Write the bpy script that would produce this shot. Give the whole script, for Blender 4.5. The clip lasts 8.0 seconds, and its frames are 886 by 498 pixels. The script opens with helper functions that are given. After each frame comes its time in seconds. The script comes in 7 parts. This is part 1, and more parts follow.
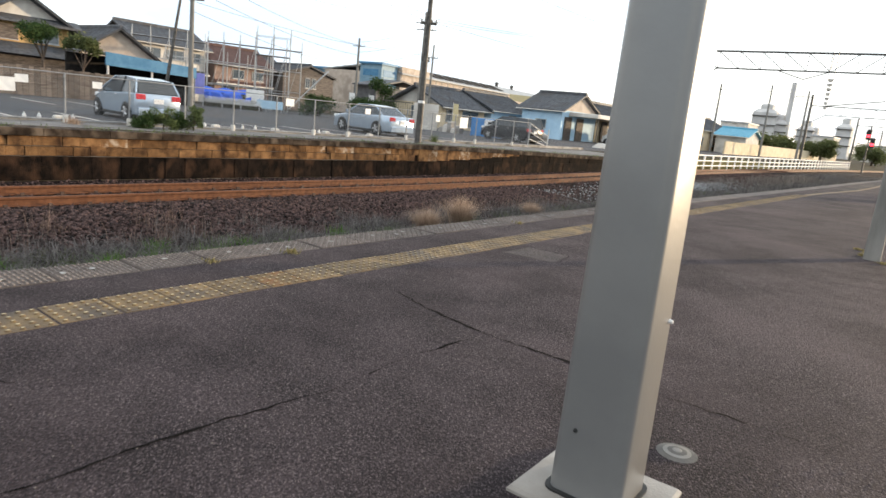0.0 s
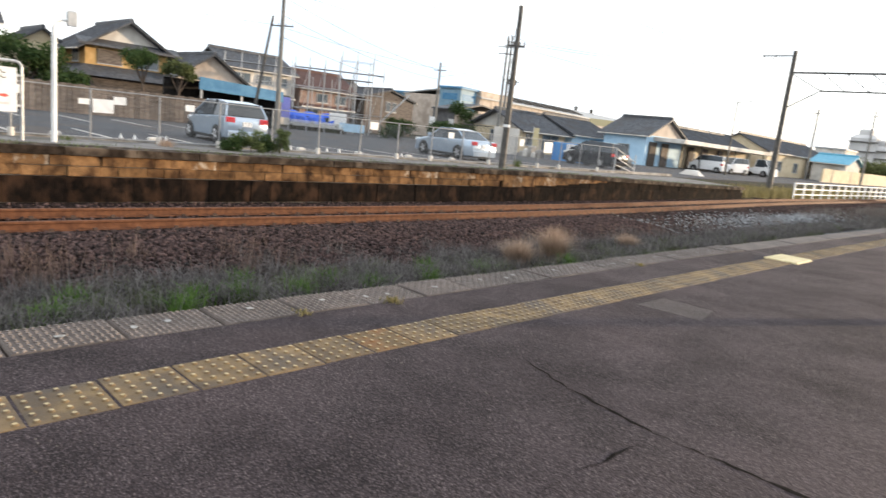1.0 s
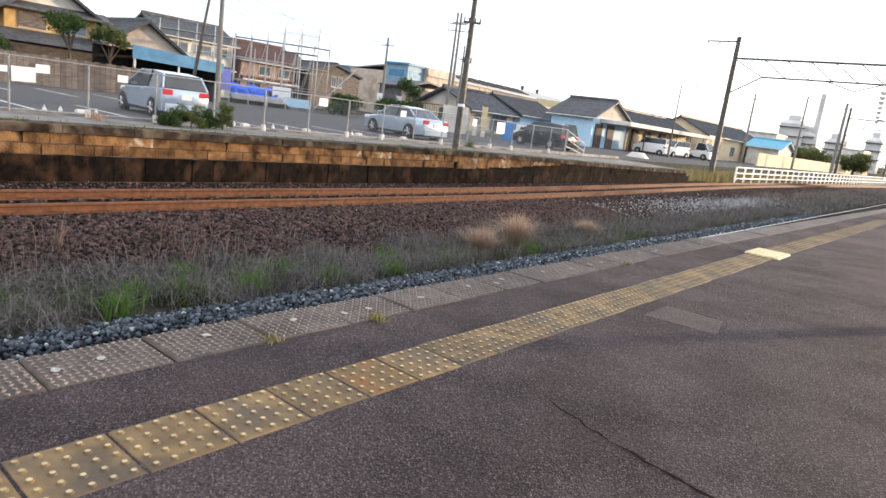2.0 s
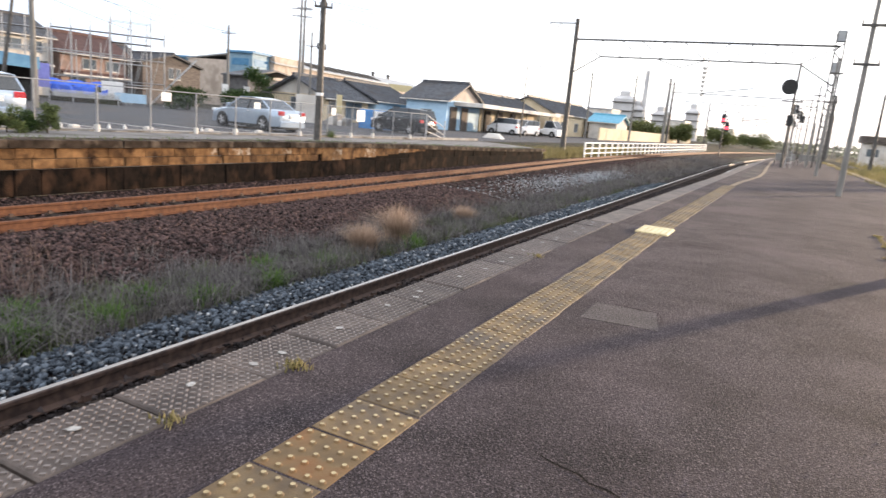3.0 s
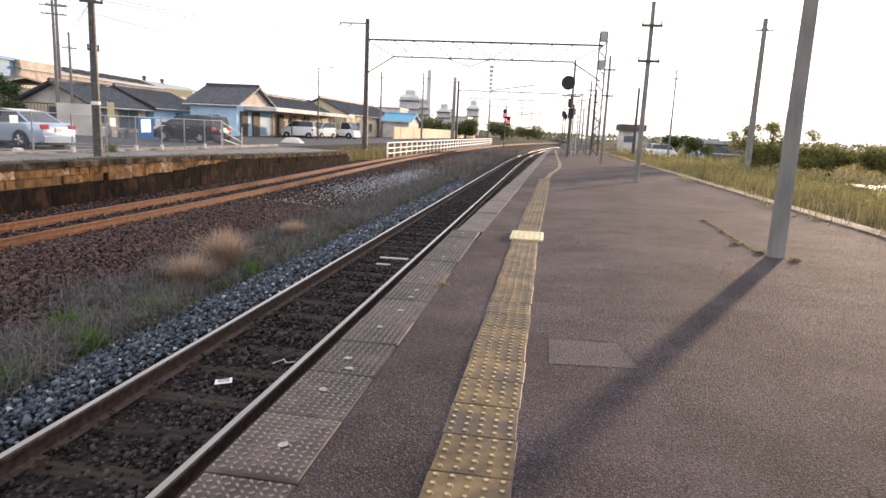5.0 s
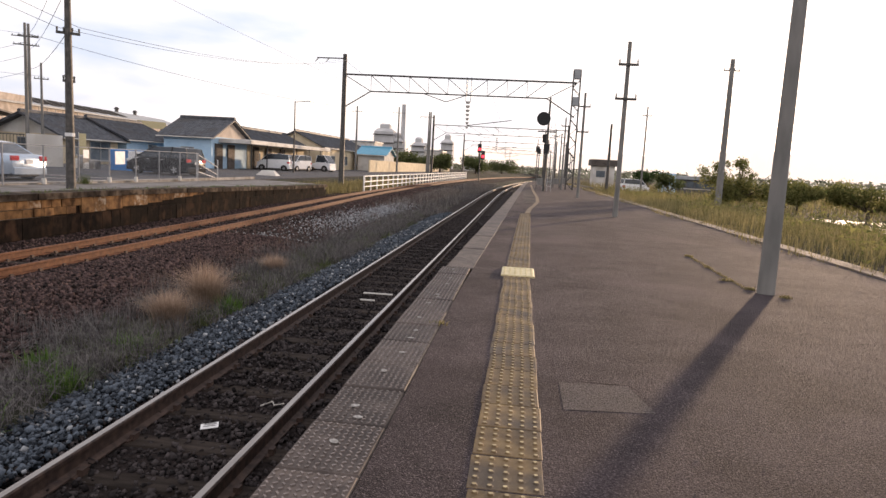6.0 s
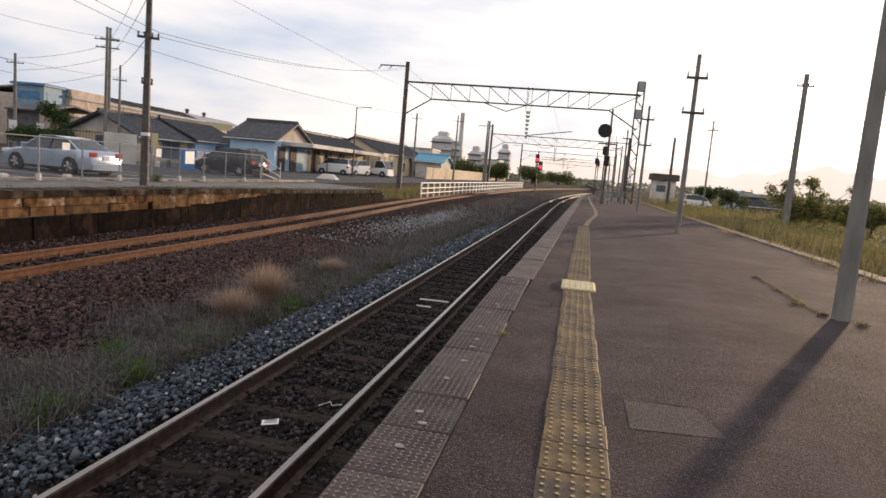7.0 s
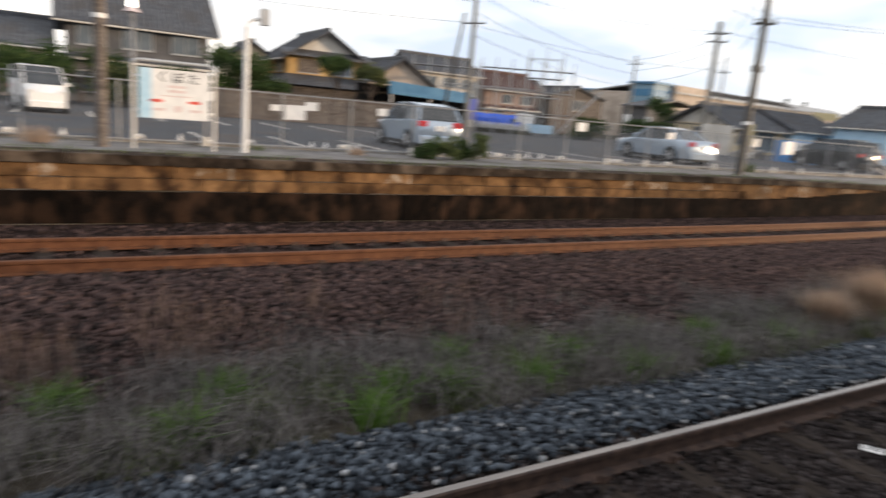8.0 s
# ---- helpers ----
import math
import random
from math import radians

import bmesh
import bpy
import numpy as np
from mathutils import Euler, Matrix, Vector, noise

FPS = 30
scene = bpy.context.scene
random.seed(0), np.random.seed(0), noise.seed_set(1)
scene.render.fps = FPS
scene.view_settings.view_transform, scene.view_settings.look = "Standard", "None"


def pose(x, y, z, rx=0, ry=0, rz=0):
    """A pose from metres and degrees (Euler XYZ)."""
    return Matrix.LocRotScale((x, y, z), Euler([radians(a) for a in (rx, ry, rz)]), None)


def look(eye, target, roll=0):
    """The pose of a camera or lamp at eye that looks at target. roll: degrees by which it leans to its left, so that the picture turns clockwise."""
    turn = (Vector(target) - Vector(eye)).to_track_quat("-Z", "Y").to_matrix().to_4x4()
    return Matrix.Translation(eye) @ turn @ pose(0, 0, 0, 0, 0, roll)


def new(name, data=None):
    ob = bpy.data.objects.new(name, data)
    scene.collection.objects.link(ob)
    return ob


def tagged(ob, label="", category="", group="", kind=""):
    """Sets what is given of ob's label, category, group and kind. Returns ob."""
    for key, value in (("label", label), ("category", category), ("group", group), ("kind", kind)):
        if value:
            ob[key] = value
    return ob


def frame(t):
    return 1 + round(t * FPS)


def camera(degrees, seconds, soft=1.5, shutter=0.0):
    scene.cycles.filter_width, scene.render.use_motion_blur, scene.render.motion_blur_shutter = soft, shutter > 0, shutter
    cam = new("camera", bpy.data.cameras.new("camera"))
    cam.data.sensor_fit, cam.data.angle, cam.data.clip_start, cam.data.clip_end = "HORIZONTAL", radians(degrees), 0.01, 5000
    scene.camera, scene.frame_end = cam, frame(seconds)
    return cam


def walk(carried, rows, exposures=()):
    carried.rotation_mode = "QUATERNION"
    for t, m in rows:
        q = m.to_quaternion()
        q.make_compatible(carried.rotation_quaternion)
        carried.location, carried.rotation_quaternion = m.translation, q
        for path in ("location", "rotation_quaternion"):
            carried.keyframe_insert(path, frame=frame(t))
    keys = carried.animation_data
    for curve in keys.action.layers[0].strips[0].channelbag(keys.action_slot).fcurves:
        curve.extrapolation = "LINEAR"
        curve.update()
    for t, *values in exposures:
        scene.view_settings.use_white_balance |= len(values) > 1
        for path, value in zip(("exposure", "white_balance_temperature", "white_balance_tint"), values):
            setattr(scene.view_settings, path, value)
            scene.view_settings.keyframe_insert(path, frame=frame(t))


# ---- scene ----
cam = camera(68.8, 8.0, shutter=0.22)
PATH = [
    (0, (3.267, 1.178, 1.142), (2.081, 2.737, 0.737), 6.0),
    (0.5, (2.896, 1.378, 1.156), (1.792, 3.001, 0.774), 6.2),
    (1, (2.482, 1.576, 1.125), (1.116, 2.992, 0.765), 6.3),
    (1.5, (2.145, 1.715, 1.118), (0.65, 2.996, 0.765), 7.2),
    (1.7, (2.01, 1.758, 1.142), (0.662, 3.184, 0.754), 8.1),
    (2.8, (1.35, 2.093, 1.15), (0.3, 3.746, 0.743), 6.0),
    (3, (1.209, 2.135, 1.151), (0.337, 3.89, 0.751), 5.1),
    (3.5, (0.93, 2.288, 1.141), (0.185, 4.101, 0.74), 6.2),
    (4, (0.662, 2.495, 1.161), (0.061, 4.362, 0.771), 4.2),
    (4.5, (0.374, 2.582, 1.177), (-0.032, 4.503, 0.798), 3.0),
    (5, (0.186, 2.724, 1.175), (-0.113, 4.669, 0.818), 2.7),
    (5.2, (0.132, 2.787, 1.189), (-0.126, 4.745, 0.869), 2.8),
    (6.3, (-0.048, 2.809, 1.19), (-0.274, 4.781, 0.941), 3.1),
    (6.5, (-0.059, 2.803, 1.197), (-0.354, 4.766, 0.948), 3.6),
    (7, (-0.105, 2.791, 1.188), (-0.494, 4.738, 0.949), 4.9),
    (7.5, (-0.204, 2.766, 1.171), (-1.024, 4.569, 0.896), 6.1),
    (7.7, (-0.265, 2.803, 1.099), (-1.433, 4.398, 0.796), 5.5),
    (7.8, (-0.317, 2.782, 1.077), (-1.666, 4.22, 0.743), 5.6),
    (7.9, (-0.336, 2.76, 1.086), (-1.871, 3.987, 0.712), 5.5),
    (8, (-0.341, 2.72, 1.07), (-2.029, 3.712, 0.659), 4.9),
]
walk(cam, [(t, look(eye, aim, lean)) for t, eye, aim, lean in PATH],
     exposures=[(0.0, 0.24, 6350, 5), (1.5, 0.46, 6300, 8), (3.0, 0.54, 6300, 11), (4.5, 0.42, 6300, 13), (5.2, 0.2, 6550, 16), (6.4, -0.43, 6750, 17), (7.0, -0.55, 6750, 15), (7.5, -0.62, 6600, 12), (8.0, -0.15, 6600, 10)])

# ---------------------------------------------------------------- world and sun
SUN_AZ, SUN_EL = 25.5, 4.5          # degrees from +y towards +x, and above the horizon
world = bpy.data.worlds.new("world")
scene.world = world
world.use_nodes = True
wn, wl = world.node_tree.nodes, world.node_tree.links
wn.clear()
w_out = wn.new("ShaderNodeOutputWorld")
w_bg = wn.new("ShaderNodeBackground")
w_sky = wn.new("ShaderNodeTexSky")
w_sky.sky_type = "NISHITA"
w_sky.sun_disc = False
w_sky.sun_elevation = radians(SUN_EL)
w_sky.sun_rotation = radians(SUN_AZ)
w_sky.air_density, w_sky.dust_density, w_sky.ozone_density = 1.0, 2.6, 2.5
w_bg.inputs["Strength"].default_value = 0.11
# thin high cloud: a pale veil that greys the sky, with soft streaks of thicker cloud
w_hs = wn.new("ShaderNodeHueSaturation")
w_hs.inputs["Saturation"].default_value = 0.6
w_tc = wn.new("ShaderNodeTexCoord")
w_map = wn.new("ShaderNodeMapping")
w_map.inputs["Scale"].default_value = (1.6, 1.6, 6.0)
w_noise = wn.new("ShaderNodeTexNoise")
w_noise.inputs["Scale"].default_value = 1.5
w_noise.inputs["Detail"].default_value = 6.0
w_noise.inputs["Roughness"].default_value = 0.5
w_ramp = wn.new("ShaderNodeValToRGB")
w_ramp.color_ramp.elements[0].position, w_ramp.color_ramp.elements[1].position = 0.38, 0.64
w_ramp.color_ramp.elements[0].color, w_ramp.color_ramp.elements[1].color = (7.0, 8.0, 9.6, 1), (14.4, 13.4, 12.3, 1)
w_add = wn.new("ShaderNodeMixRGB")
w_add.blend_type = "ADD"
w_add.inputs["Fac"].default_value = 1.0
wl.new(w_tc.outputs["Generated"], w_map.inputs["Vector"])
wl.new(w_map.outputs["Vector"], w_noise.inputs["Vector"])
wl.new(w_noise.outputs["Fac"], w_ramp.inputs["Fac"])
wl.new(w_sky.outputs["Color"], w_hs.inputs["Color"])
wl.new(w_hs.outputs["Color"], w_add.inputs["Color1"])
wl.new(w_ramp.outputs["Color"], w_add.inputs["Color2"])
wl.new(w_add.outputs["Color"], w_bg.inputs["Color"])
wl.new(w_bg.outputs["Background"], w_out.inputs["Surface"])

sun_data = bpy.data.lights.new("sun", "SUN")
sun_data.energy, sun_data.angle, sun_data.color = 5.0, radians(1.4), (1.0, 0.735, 0.48)
sun = new("sun", sun_data)
sun_dir = Vector((math.sin(radians(SUN_AZ)) * math.cos(radians(SUN_EL)),
                  math.cos(radians(SUN_AZ)) * math.cos(radians(SUN_EL)), math.sin(radians(SUN_EL))))
sun.matrix_world = look(sun_dir * 50, (0, 0, 0))

# ---------------------------------------------------------------- materials
def mat(name, c1, c2, scale=6.0, rough=0.8, bump=0.2, bscale=60.0, metal=0.0, vary=0.0, island=False, c3=None, s3=1.2, spec=0.3,
        stretch=(1, 1, 1), lo=0.35, hi=0.65, dist=0.01, place=False):
    m = bpy.data.materials.new(name)
    m.use_nodes = True
    n, l = m.node_tree.nodes, m.node_tree.links
    b = n["Principled BSDF"]
    tc = n.new("ShaderNodeTexCoord")
    mp = n.new("ShaderNodeMapping")
    mp.inputs["Scale"].default_value = stretch
    l.new(n.new("ShaderNodeNewGeometry").outputs["Position"] if place else tc.outputs["Object"], mp.inputs["Vector"])
    a = n.new("ShaderNodeTexNoise")
    a.inputs["Scale"].default_value, a.inputs["Detail"].default_value = scale, 6
    l.new(mp.outputs["Vector"], a.inputs["Vector"])
    r = n.new("ShaderNodeValToRGB")
    r.color_ramp.elements[0].position, r.color_ramp.elements[1].position = lo, hi
    r.color_ramp.elements[0].color, r.color_ramp.elements[1].color = (*c1, 1), (*c2, 1)
    l.new(a.outputs["Fac"], r.inputs["Fac"])
    col = r.outputs["Color"]
    if c3:
        k = n.new("ShaderNodeTexNoise")
        k.inputs["Scale"].default_value, k.inputs["Detail"].default_value = s3, 5
        l.new(mp.outputs["Vector"], k.inputs["Vector"])
        kr = n.new("ShaderNodeValToRGB")
        kr.color_ramp.elements[0].position, kr.color_ramp.elements[1].position = 0.48, 0.66
        l.new(k.outputs["Fac"], kr.inputs["Fac"])
        mx = n.new("ShaderNodeMixRGB")
        mx.inputs["Color2"].default_value = (*c3, 1)
        l.new(kr.outputs["Color"], mx.inputs["Fac"])
        l.new(col, mx.inputs["Color1"])
        col = mx.outputs["Color"]
    if vary:
        if island:
            src = n.new("ShaderNodeNewGeometry").outputs["Random Per Island"]
        else:
            src = n.new("ShaderNodeObjectInfo").outputs["Random"]
        mr = n.new("ShaderNodeMapRange")
        mr.inputs["To Min"].default_value, mr.inputs["To Max"].default_value = 1 - vary, 1 + vary
        l.new(src, mr.inputs["Value"])
        hs = n.new("ShaderNodeHueSaturation")
        l.new(mr.outputs["Result"], hs.inputs["Value"])
        l.new(col, hs.inputs["Color"])
        col = hs.outputs["Color"]
    l.new(col, b.inputs["Base Color"])
    b.inputs["Roughness"].default_value, b.inputs["Metallic"].default_value = rough, metal
    b.inputs["Specular IOR Level"].default_value = spec
    if bump:
        bn = n.new("ShaderNodeTexNoise")
        bn.inputs["Scale"].default_value, bn.inputs["Detail"].default_value = bscale, 4
        l.new(tc.outputs["Object"], bn.inputs["Vector"])
        bp = n.new("ShaderNodeBump")
        bp.inputs["Strength"].default_value, bp.inputs["Distance"].default_value = bump, dist
        l.new(bn.outputs["Fac"], bp.inputs["Height"])
        l.new(bp.outputs["Normal"], b.inputs["Normal"])
    return m


def two_tone(name, c1, c2, rough=0.8, sub=0.0):
    """Leaf and stone material: each island takes its own tone between two colours."""
    m = bpy.data.materials.new(name)
    m.use_nodes = True
    n, l = m.node_tree.nodes, m.node_tree.links
    b = n["Principled BSDF"]
    g = n.new("ShaderNodeNewGeometry")
    r = n.new("ShaderNodeValToRGB")
    r.color_ramp.elements[0].color, r.color_ramp.elements[1].color = (*c1, 1), (*c2, 1)
    l.new(g.outputs["Random Per Island"], r.inputs["Fac"])
    l.new(r.outputs["Color"], b.inputs["Base Color"])
    b.inputs["Roughness"].default_value = rough
    b.inputs["Specular IOR Level"].default_value = 0.14
    if sub:
        t = n.new("ShaderNodeBsdfTranslucent")
        l.new(r.outputs["Color"], t.inputs["Color"])
        mx = n.new("ShaderNodeMixShader")
        mx.inputs["Fac"].default_value = sub
        l.new(b.outputs["BSDF"], mx.inputs[1])
        l.new(t.outputs["BSDF"], mx.inputs[2])
        l.new(mx.outputs["Shader"], n["Material Output"].inputs["Surface"])
    return m


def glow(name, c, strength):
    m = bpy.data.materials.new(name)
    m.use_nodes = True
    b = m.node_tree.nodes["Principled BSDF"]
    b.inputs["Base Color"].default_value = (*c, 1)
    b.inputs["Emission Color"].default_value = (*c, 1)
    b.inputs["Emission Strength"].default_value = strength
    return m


def speckled(name, base1, base2, chip, scale=170.0, rough=0.9, big=0.5, warm=(0.1, 0.08, 0.07), stain=(1, 1, 1)):
    """Old asphalt: dark binder, pale chips of stone, worn and stained in broad patches."""
    m = mat(name, base1, base2, scale=3.0, rough=rough, bump=1.0, bscale=scale * 0.7, c3=warm, s3=big, spec=0.18, dist=0.008)
    n, l = m.node_tree.nodes, m.node_tree.links
    b = n["Principled BSDF"]
    old = b.inputs["Base Color"].links[0].from_socket
    tc = n.new("ShaderNodeTexCoord")
    v = n.new("ShaderNodeTexVoronoi")
    v.inputs["Scale"].default_value = scale
    l.new(tc.outputs["Object"], v.inputs["Vector"])
    sep = n.new("ShaderNodeSeparateColor")
    l.new(v.outputs["Color"], sep.inputs["Color"])
    r = n.new("ShaderNodeValToRGB")
    r.color_ramp.elements[0].position, r.color_ramp.elements[1].position = 0.70, 1.0
    l.new(sep.outputs["Red"], r.inputs["Fac"])
    mx = n.new("ShaderNodeMixRGB")
    mx.inputs["Color2"].default_value = (*chip, 1)
    l.new(r.outputs["Color"], mx.inputs["Fac"])
    l.new(old, mx.inputs["Color1"])
    l.new(mx.outputs["Color"], b.inputs["Base Color"])
    # rounded stones standing out of the binder
    w = n.new("ShaderNodeTexVoronoi")
    w.inputs["Scale"].default_value = scale * 0.55
    l.new(tc.outputs["Object"], w.inputs["Vector"])
    ws = n.new("ShaderNodeBump")
    ws.invert = True
    ws.inputs["Strength"].default_value, ws.inputs["Distance"].default_value = 0.85, 0.006
    l.new(w.outputs["Distance"], ws.inputs["Height"])
    l.new(b.inputs["Normal"].links[0].from_socket, ws.inputs["Normal"])
    l.new(ws.outputs["Normal"], b.inputs["Normal"])
    # dark pits: shade of the rough grain, put into the colour by noise
    q = n.new("ShaderNodeTexNoise")
    q.inputs["Scale"].default_value, q.inputs["Detail"].default_value = scale * 0.35, 3
    l.new(tc.outputs["Object"], q.inputs["Vector"])
    qr = n.new("ShaderNodeValToRGB")
    qr.color_ramp.elements[0].position, qr.color_ramp.elements[1].position = 0.36, 0.52
    qr.color_ramp.elements[0].color, qr.color_ramp.elements[1].color = (0.40, 0.39, 0.40, 1), (1, 1, 1, 1)
    l.new(q.outputs["Fac"], qr.inputs["Fac"])
    mul = n.new("ShaderNodeMixRGB")
    mul.blend_type = "MULTIPLY"
    mul.inputs["Fac"].default_value = 1.0
    l.new(mx.outputs["Color"], mul.inputs["Color1"])
    l.new(qr.outputs["Color"], mul.inputs["Color2"])
    # old oil and damp stains with soft ragged edges
    d = n.new("ShaderNodeTexNoise")
    d.inputs["Scale"].default_value, d.inputs["Detail"].default_value, d.inputs["Roughness"].default_value = 0.9, 8, 0.62
    l.new(tc.outputs["Object"], d.inputs["Vector"])
    dr = n.new("ShaderNodeValToRGB")
    dr.color_ramp.elements[0].position, dr.color_ramp.elements[1].position = 0.40, 0.53
    dr.color_ramp.elements[0].color, dr.color_ramp.elements[1].color = (*stain, 1), (1, 1, 1, 1)
    l.new(d.outputs["Fac"], dr.inputs["Fac"])
    st = n.new("ShaderNodeMixRGB")
    st.blend_type = "MULTIPLY"
    st.inputs["Fac"].default_value = 1.0
    l.new(mul.outputs["Color"], st.inputs["Color1"])
    l.new(dr.outputs["Color"], st.inputs["Color2"])
    l.new(st.outputs["Color"], b.inputs["Base Color"])
    return m


M_ASPHALT = speckled("platform_asphalt", (0.0240, 0.0180, 0.0198), (0.0490, 0.0370, 0.0404), (0.165, 0.132, 0.138), scale=215, warm=(0.068, 0.051, 0.0535), big=0.55, stain=(0.70, 0.68, 0.69))
M_PATCH = speckled("patch_asphalt", (0.055, 0.047, 0.048), (0.085, 0.073, 0.074), (0.16, 0.14, 0.135), scale=230)
M_DARKPATCH = speckled("dark_patch_asphalt", (0.02625, 0.024, 0.0255), (0.04125, 0.0375, 0.039), (0.12, 0.105, 0.105))
M_LOT = speckled("lot_asphalt", (0.050, 0.054, 0.062), (0.080, 0.084, 0.095), (0.165, 0.165, 0.165), scale=90)
M_OLDTOP = mat("old_platform_paving", (0.12, 0.1125, 0.1125), (0.195, 0.1875, 0.18), scale=2.5, rough=0.9, bump=0.4, bscale=40, c3=(0.09, 0.0825, 0.0675), s3=0.8)
M_CONC = mat("concrete", (0.26, 0.24, 0.22), (0.38, 0.36, 0.33), scale=4, rough=0.9, bump=0.35, bscale=90, c3=(0.17, 0.15, 0.13), s3=1.6)
M_CONC_SIDE = mat("platform_side_concrete", (0.112, 0.098, 0.084), (0.182, 0.168, 0.147), scale=3, rough=0.9, bump=0.4, bscale=50, c3=(0.056, 0.049, 0.042), s3=0.9)
M_SLAB = mat("edge_slab_concrete", (0.062, 0.048, 0.041), (0.116, 0.091, 0.078), scale=9, rough=0.7, bump=0.3, bscale=140, vary=0.16, c3=(0.044, 0.034, 0.030), s3=2.2, place=True)
M_YELLOW = mat("worn_yellow_tile", (0.098, 0.062, 0.029), (0.186, 0.122, 0.053), scale=9, rough=0.65, bump=0.3, bscale=150, vary=0.22, c3=(0.068, 0.050, 0.034), s3=3, place=True)
M_YELLOW_NEW = mat("pale_yellow_block", (0.48, 0.40, 0.22), (0.62, 0.53, 0.32), scale=12, rough=0.6, bump=0.15, bscale=120)
M_YELLOW_RUST = mat("rust_stained_yellow_tile", (0.100, 0.066, 0.033), (0.170, 0.110, 0.050), scale=7, rough=0.8, bump=0.3, bscale=150, c3=(0.160, 0.078, 0.030), s3=6)
M_DOT = mat("worn_dot_top", (0.25, 0.185, 0.09), (0.44, 0.35, 0.19), scale=30, rough=0.5, bump=0.1, bscale=200, vary=0.15)
M_TREAD = mat("polished_tread", (0.104, 0.083, 0.073), (0.185, 0.151, 0.134), scale=14, rough=0.45, bump=0.15, bscale=140, vary=0.12, spec=0.4)
M_WHITE_SPOT = mat("worn_white_spot", (0.17, 0.16, 0.15), (0.36, 0.35, 0.33), scale=60, rough=0.7, bump=0.2, bscale=200, place=True)
M_RAIL_SIDE = mat("rail_rust_dark", (0.030, 0.019, 0.016), (0.078, 0.049, 0.038), scale=14, rough=0.7, bump=0.3, bscale=90)
M_RAIL_TOP = mat("rail_polished_head", (0.12, 0.10, 0.088), (0.20, 0.175, 0.158), scale=20, rough=0.26, bump=0.03, bscale=200, metal=0.25, spec=1.0, stretch=(1, 0.05, 1))
M_RUSTY = mat("orange_rust_rail", (0.085, 0.032, 0.014), (0.150, 0.060, 0.027), scale=10, rough=0.78, bump=0.3, bscale=80, spec=0.3)
M_SLEEPER = mat("dark_sleeper", (0.018, 0.014, 0.012), (0.045, 0.035, 0.029), scale=6, rough=0.9, bump=0.5, bscale=60, stretch=(0.4, 3, 1), vary=0.2, spec=0.08)
M_BED_DARK = mat("ballast_bed_dark", (0.011, 0.0085, 0.008), (0.030, 0.0230, 0.0215), scale=22, rough=0.95, bump=1.0, bscale=30, dist=0.03, spec=0.08)
M_BED_BROWN = mat("ballast_bed_brown", (0.012, 0.008, 0.007), (0.033, 0.021, 0.0175), scale=20, rough=0.95, bump=1.0, bscale=26, dist=0.03, spec=0.08)
M_STONE_GREY = two_tone("grey_ballast_stone", (0.007, 0.0095, 0.0135), (0.112, 0.134, 0.162), 0.7)
M_STONE_PALE = two_tone("pale_ballast_stone", (0.10, 0.11, 0.12), (0.40, 0.41, 0.42), 0.8)
M_STONE_DARK = two_tone("dark_ballast_stone", (0.0066, 0.0056, 0.0056), (0.074, 0.062, 0.061), 0.9)
M_STONE_BROWN = two_tone("brown_ballast_stone", (0.006, 0.0048, 0.005), (0.115, 0.074, 0.068), 0.85)
M_SOIL = mat("soil_and_turf", (0.03, 0.0255, 0.02025), (0.06, 0.051, 0.0375), scale=3, rough=0.95, bump=0.8, bscale=25, c3=(0.0375, 0.04125, 0.021), s3=0.7, dist=0.03, spec=0.08)
M_DRY = two_tone("dry_grass", (0.028, 0.026, 0.027), (0.240, 0.220, 0.210), 0.9, 0.3)
M_STRAW = two_tone("straw_grass", (0.24, 0.165, 0.115), (0.56, 0.43, 0.33), 0.9, 0.35)
M_MIXGRASS = two_tone("weedy_grass", (0.040, 0.060, 0.024), (0.170, 0.205, 0.080), 0.9, 0.35)
M_GREEN = two_tone("green_grass", (0.05, 0.11, 0.02), (0.13, 0.22, 0.045), 0.85, 0.35)
M_FIELD = two_tone("sunlit_weeds", (0.095, 0.090, 0.036), (0.360, 0.300, 0.150), 0.9, 0.6)
M_LEAF = two_tone("tree_leaf", (0.02, 0.045, 0.015), (0.075, 0.11, 0.035), 0.8, 0.3)
M_LEAF_LIGHT = two_tone("light_leaf", (0.06, 0.08, 0.03), (0.16, 0.17, 0.07), 0.8, 0.3)
M_STALK = two_tone("russet_stalk", (0.060, 0.043, 0.037), (0.25, 0.180, 0.150), 0.9, 0.3)
M_FENCE = mat("dull_galvanised_fence", (0.21, 0.215, 0.22), (0.32, 0.32, 0.325), scale=10, rough=0.6, bump=0.1, bscale=60, metal=0.3)
M_BUSH = two_tone("scrub_leaf", (0.075, 0.092, 0.030), (0.290, 0.270, 0.100), 0.8, 0.65)
M_BARK = mat("bark", (0.06, 0.045, 0.035), (0.13, 0.10, 0.08), scale=12, rough=0.95, bump=0.5, bscale=40)
# upper blocks: the low sun's warm tone is mixed into their ochre
M_BLOCK = mat("sun_warm_ochre_block", (0.095, 0.050, 0.024), (0.262, 0.147, 0.068), scale=5, rough=0.9, bump=0.9, bscale=22, dist=0.03, vary=0.26, c3=(0.042, 0.023, 0.014), s3=2.6, lo=0.3, hi=0.7, place=True, spec=0.08)
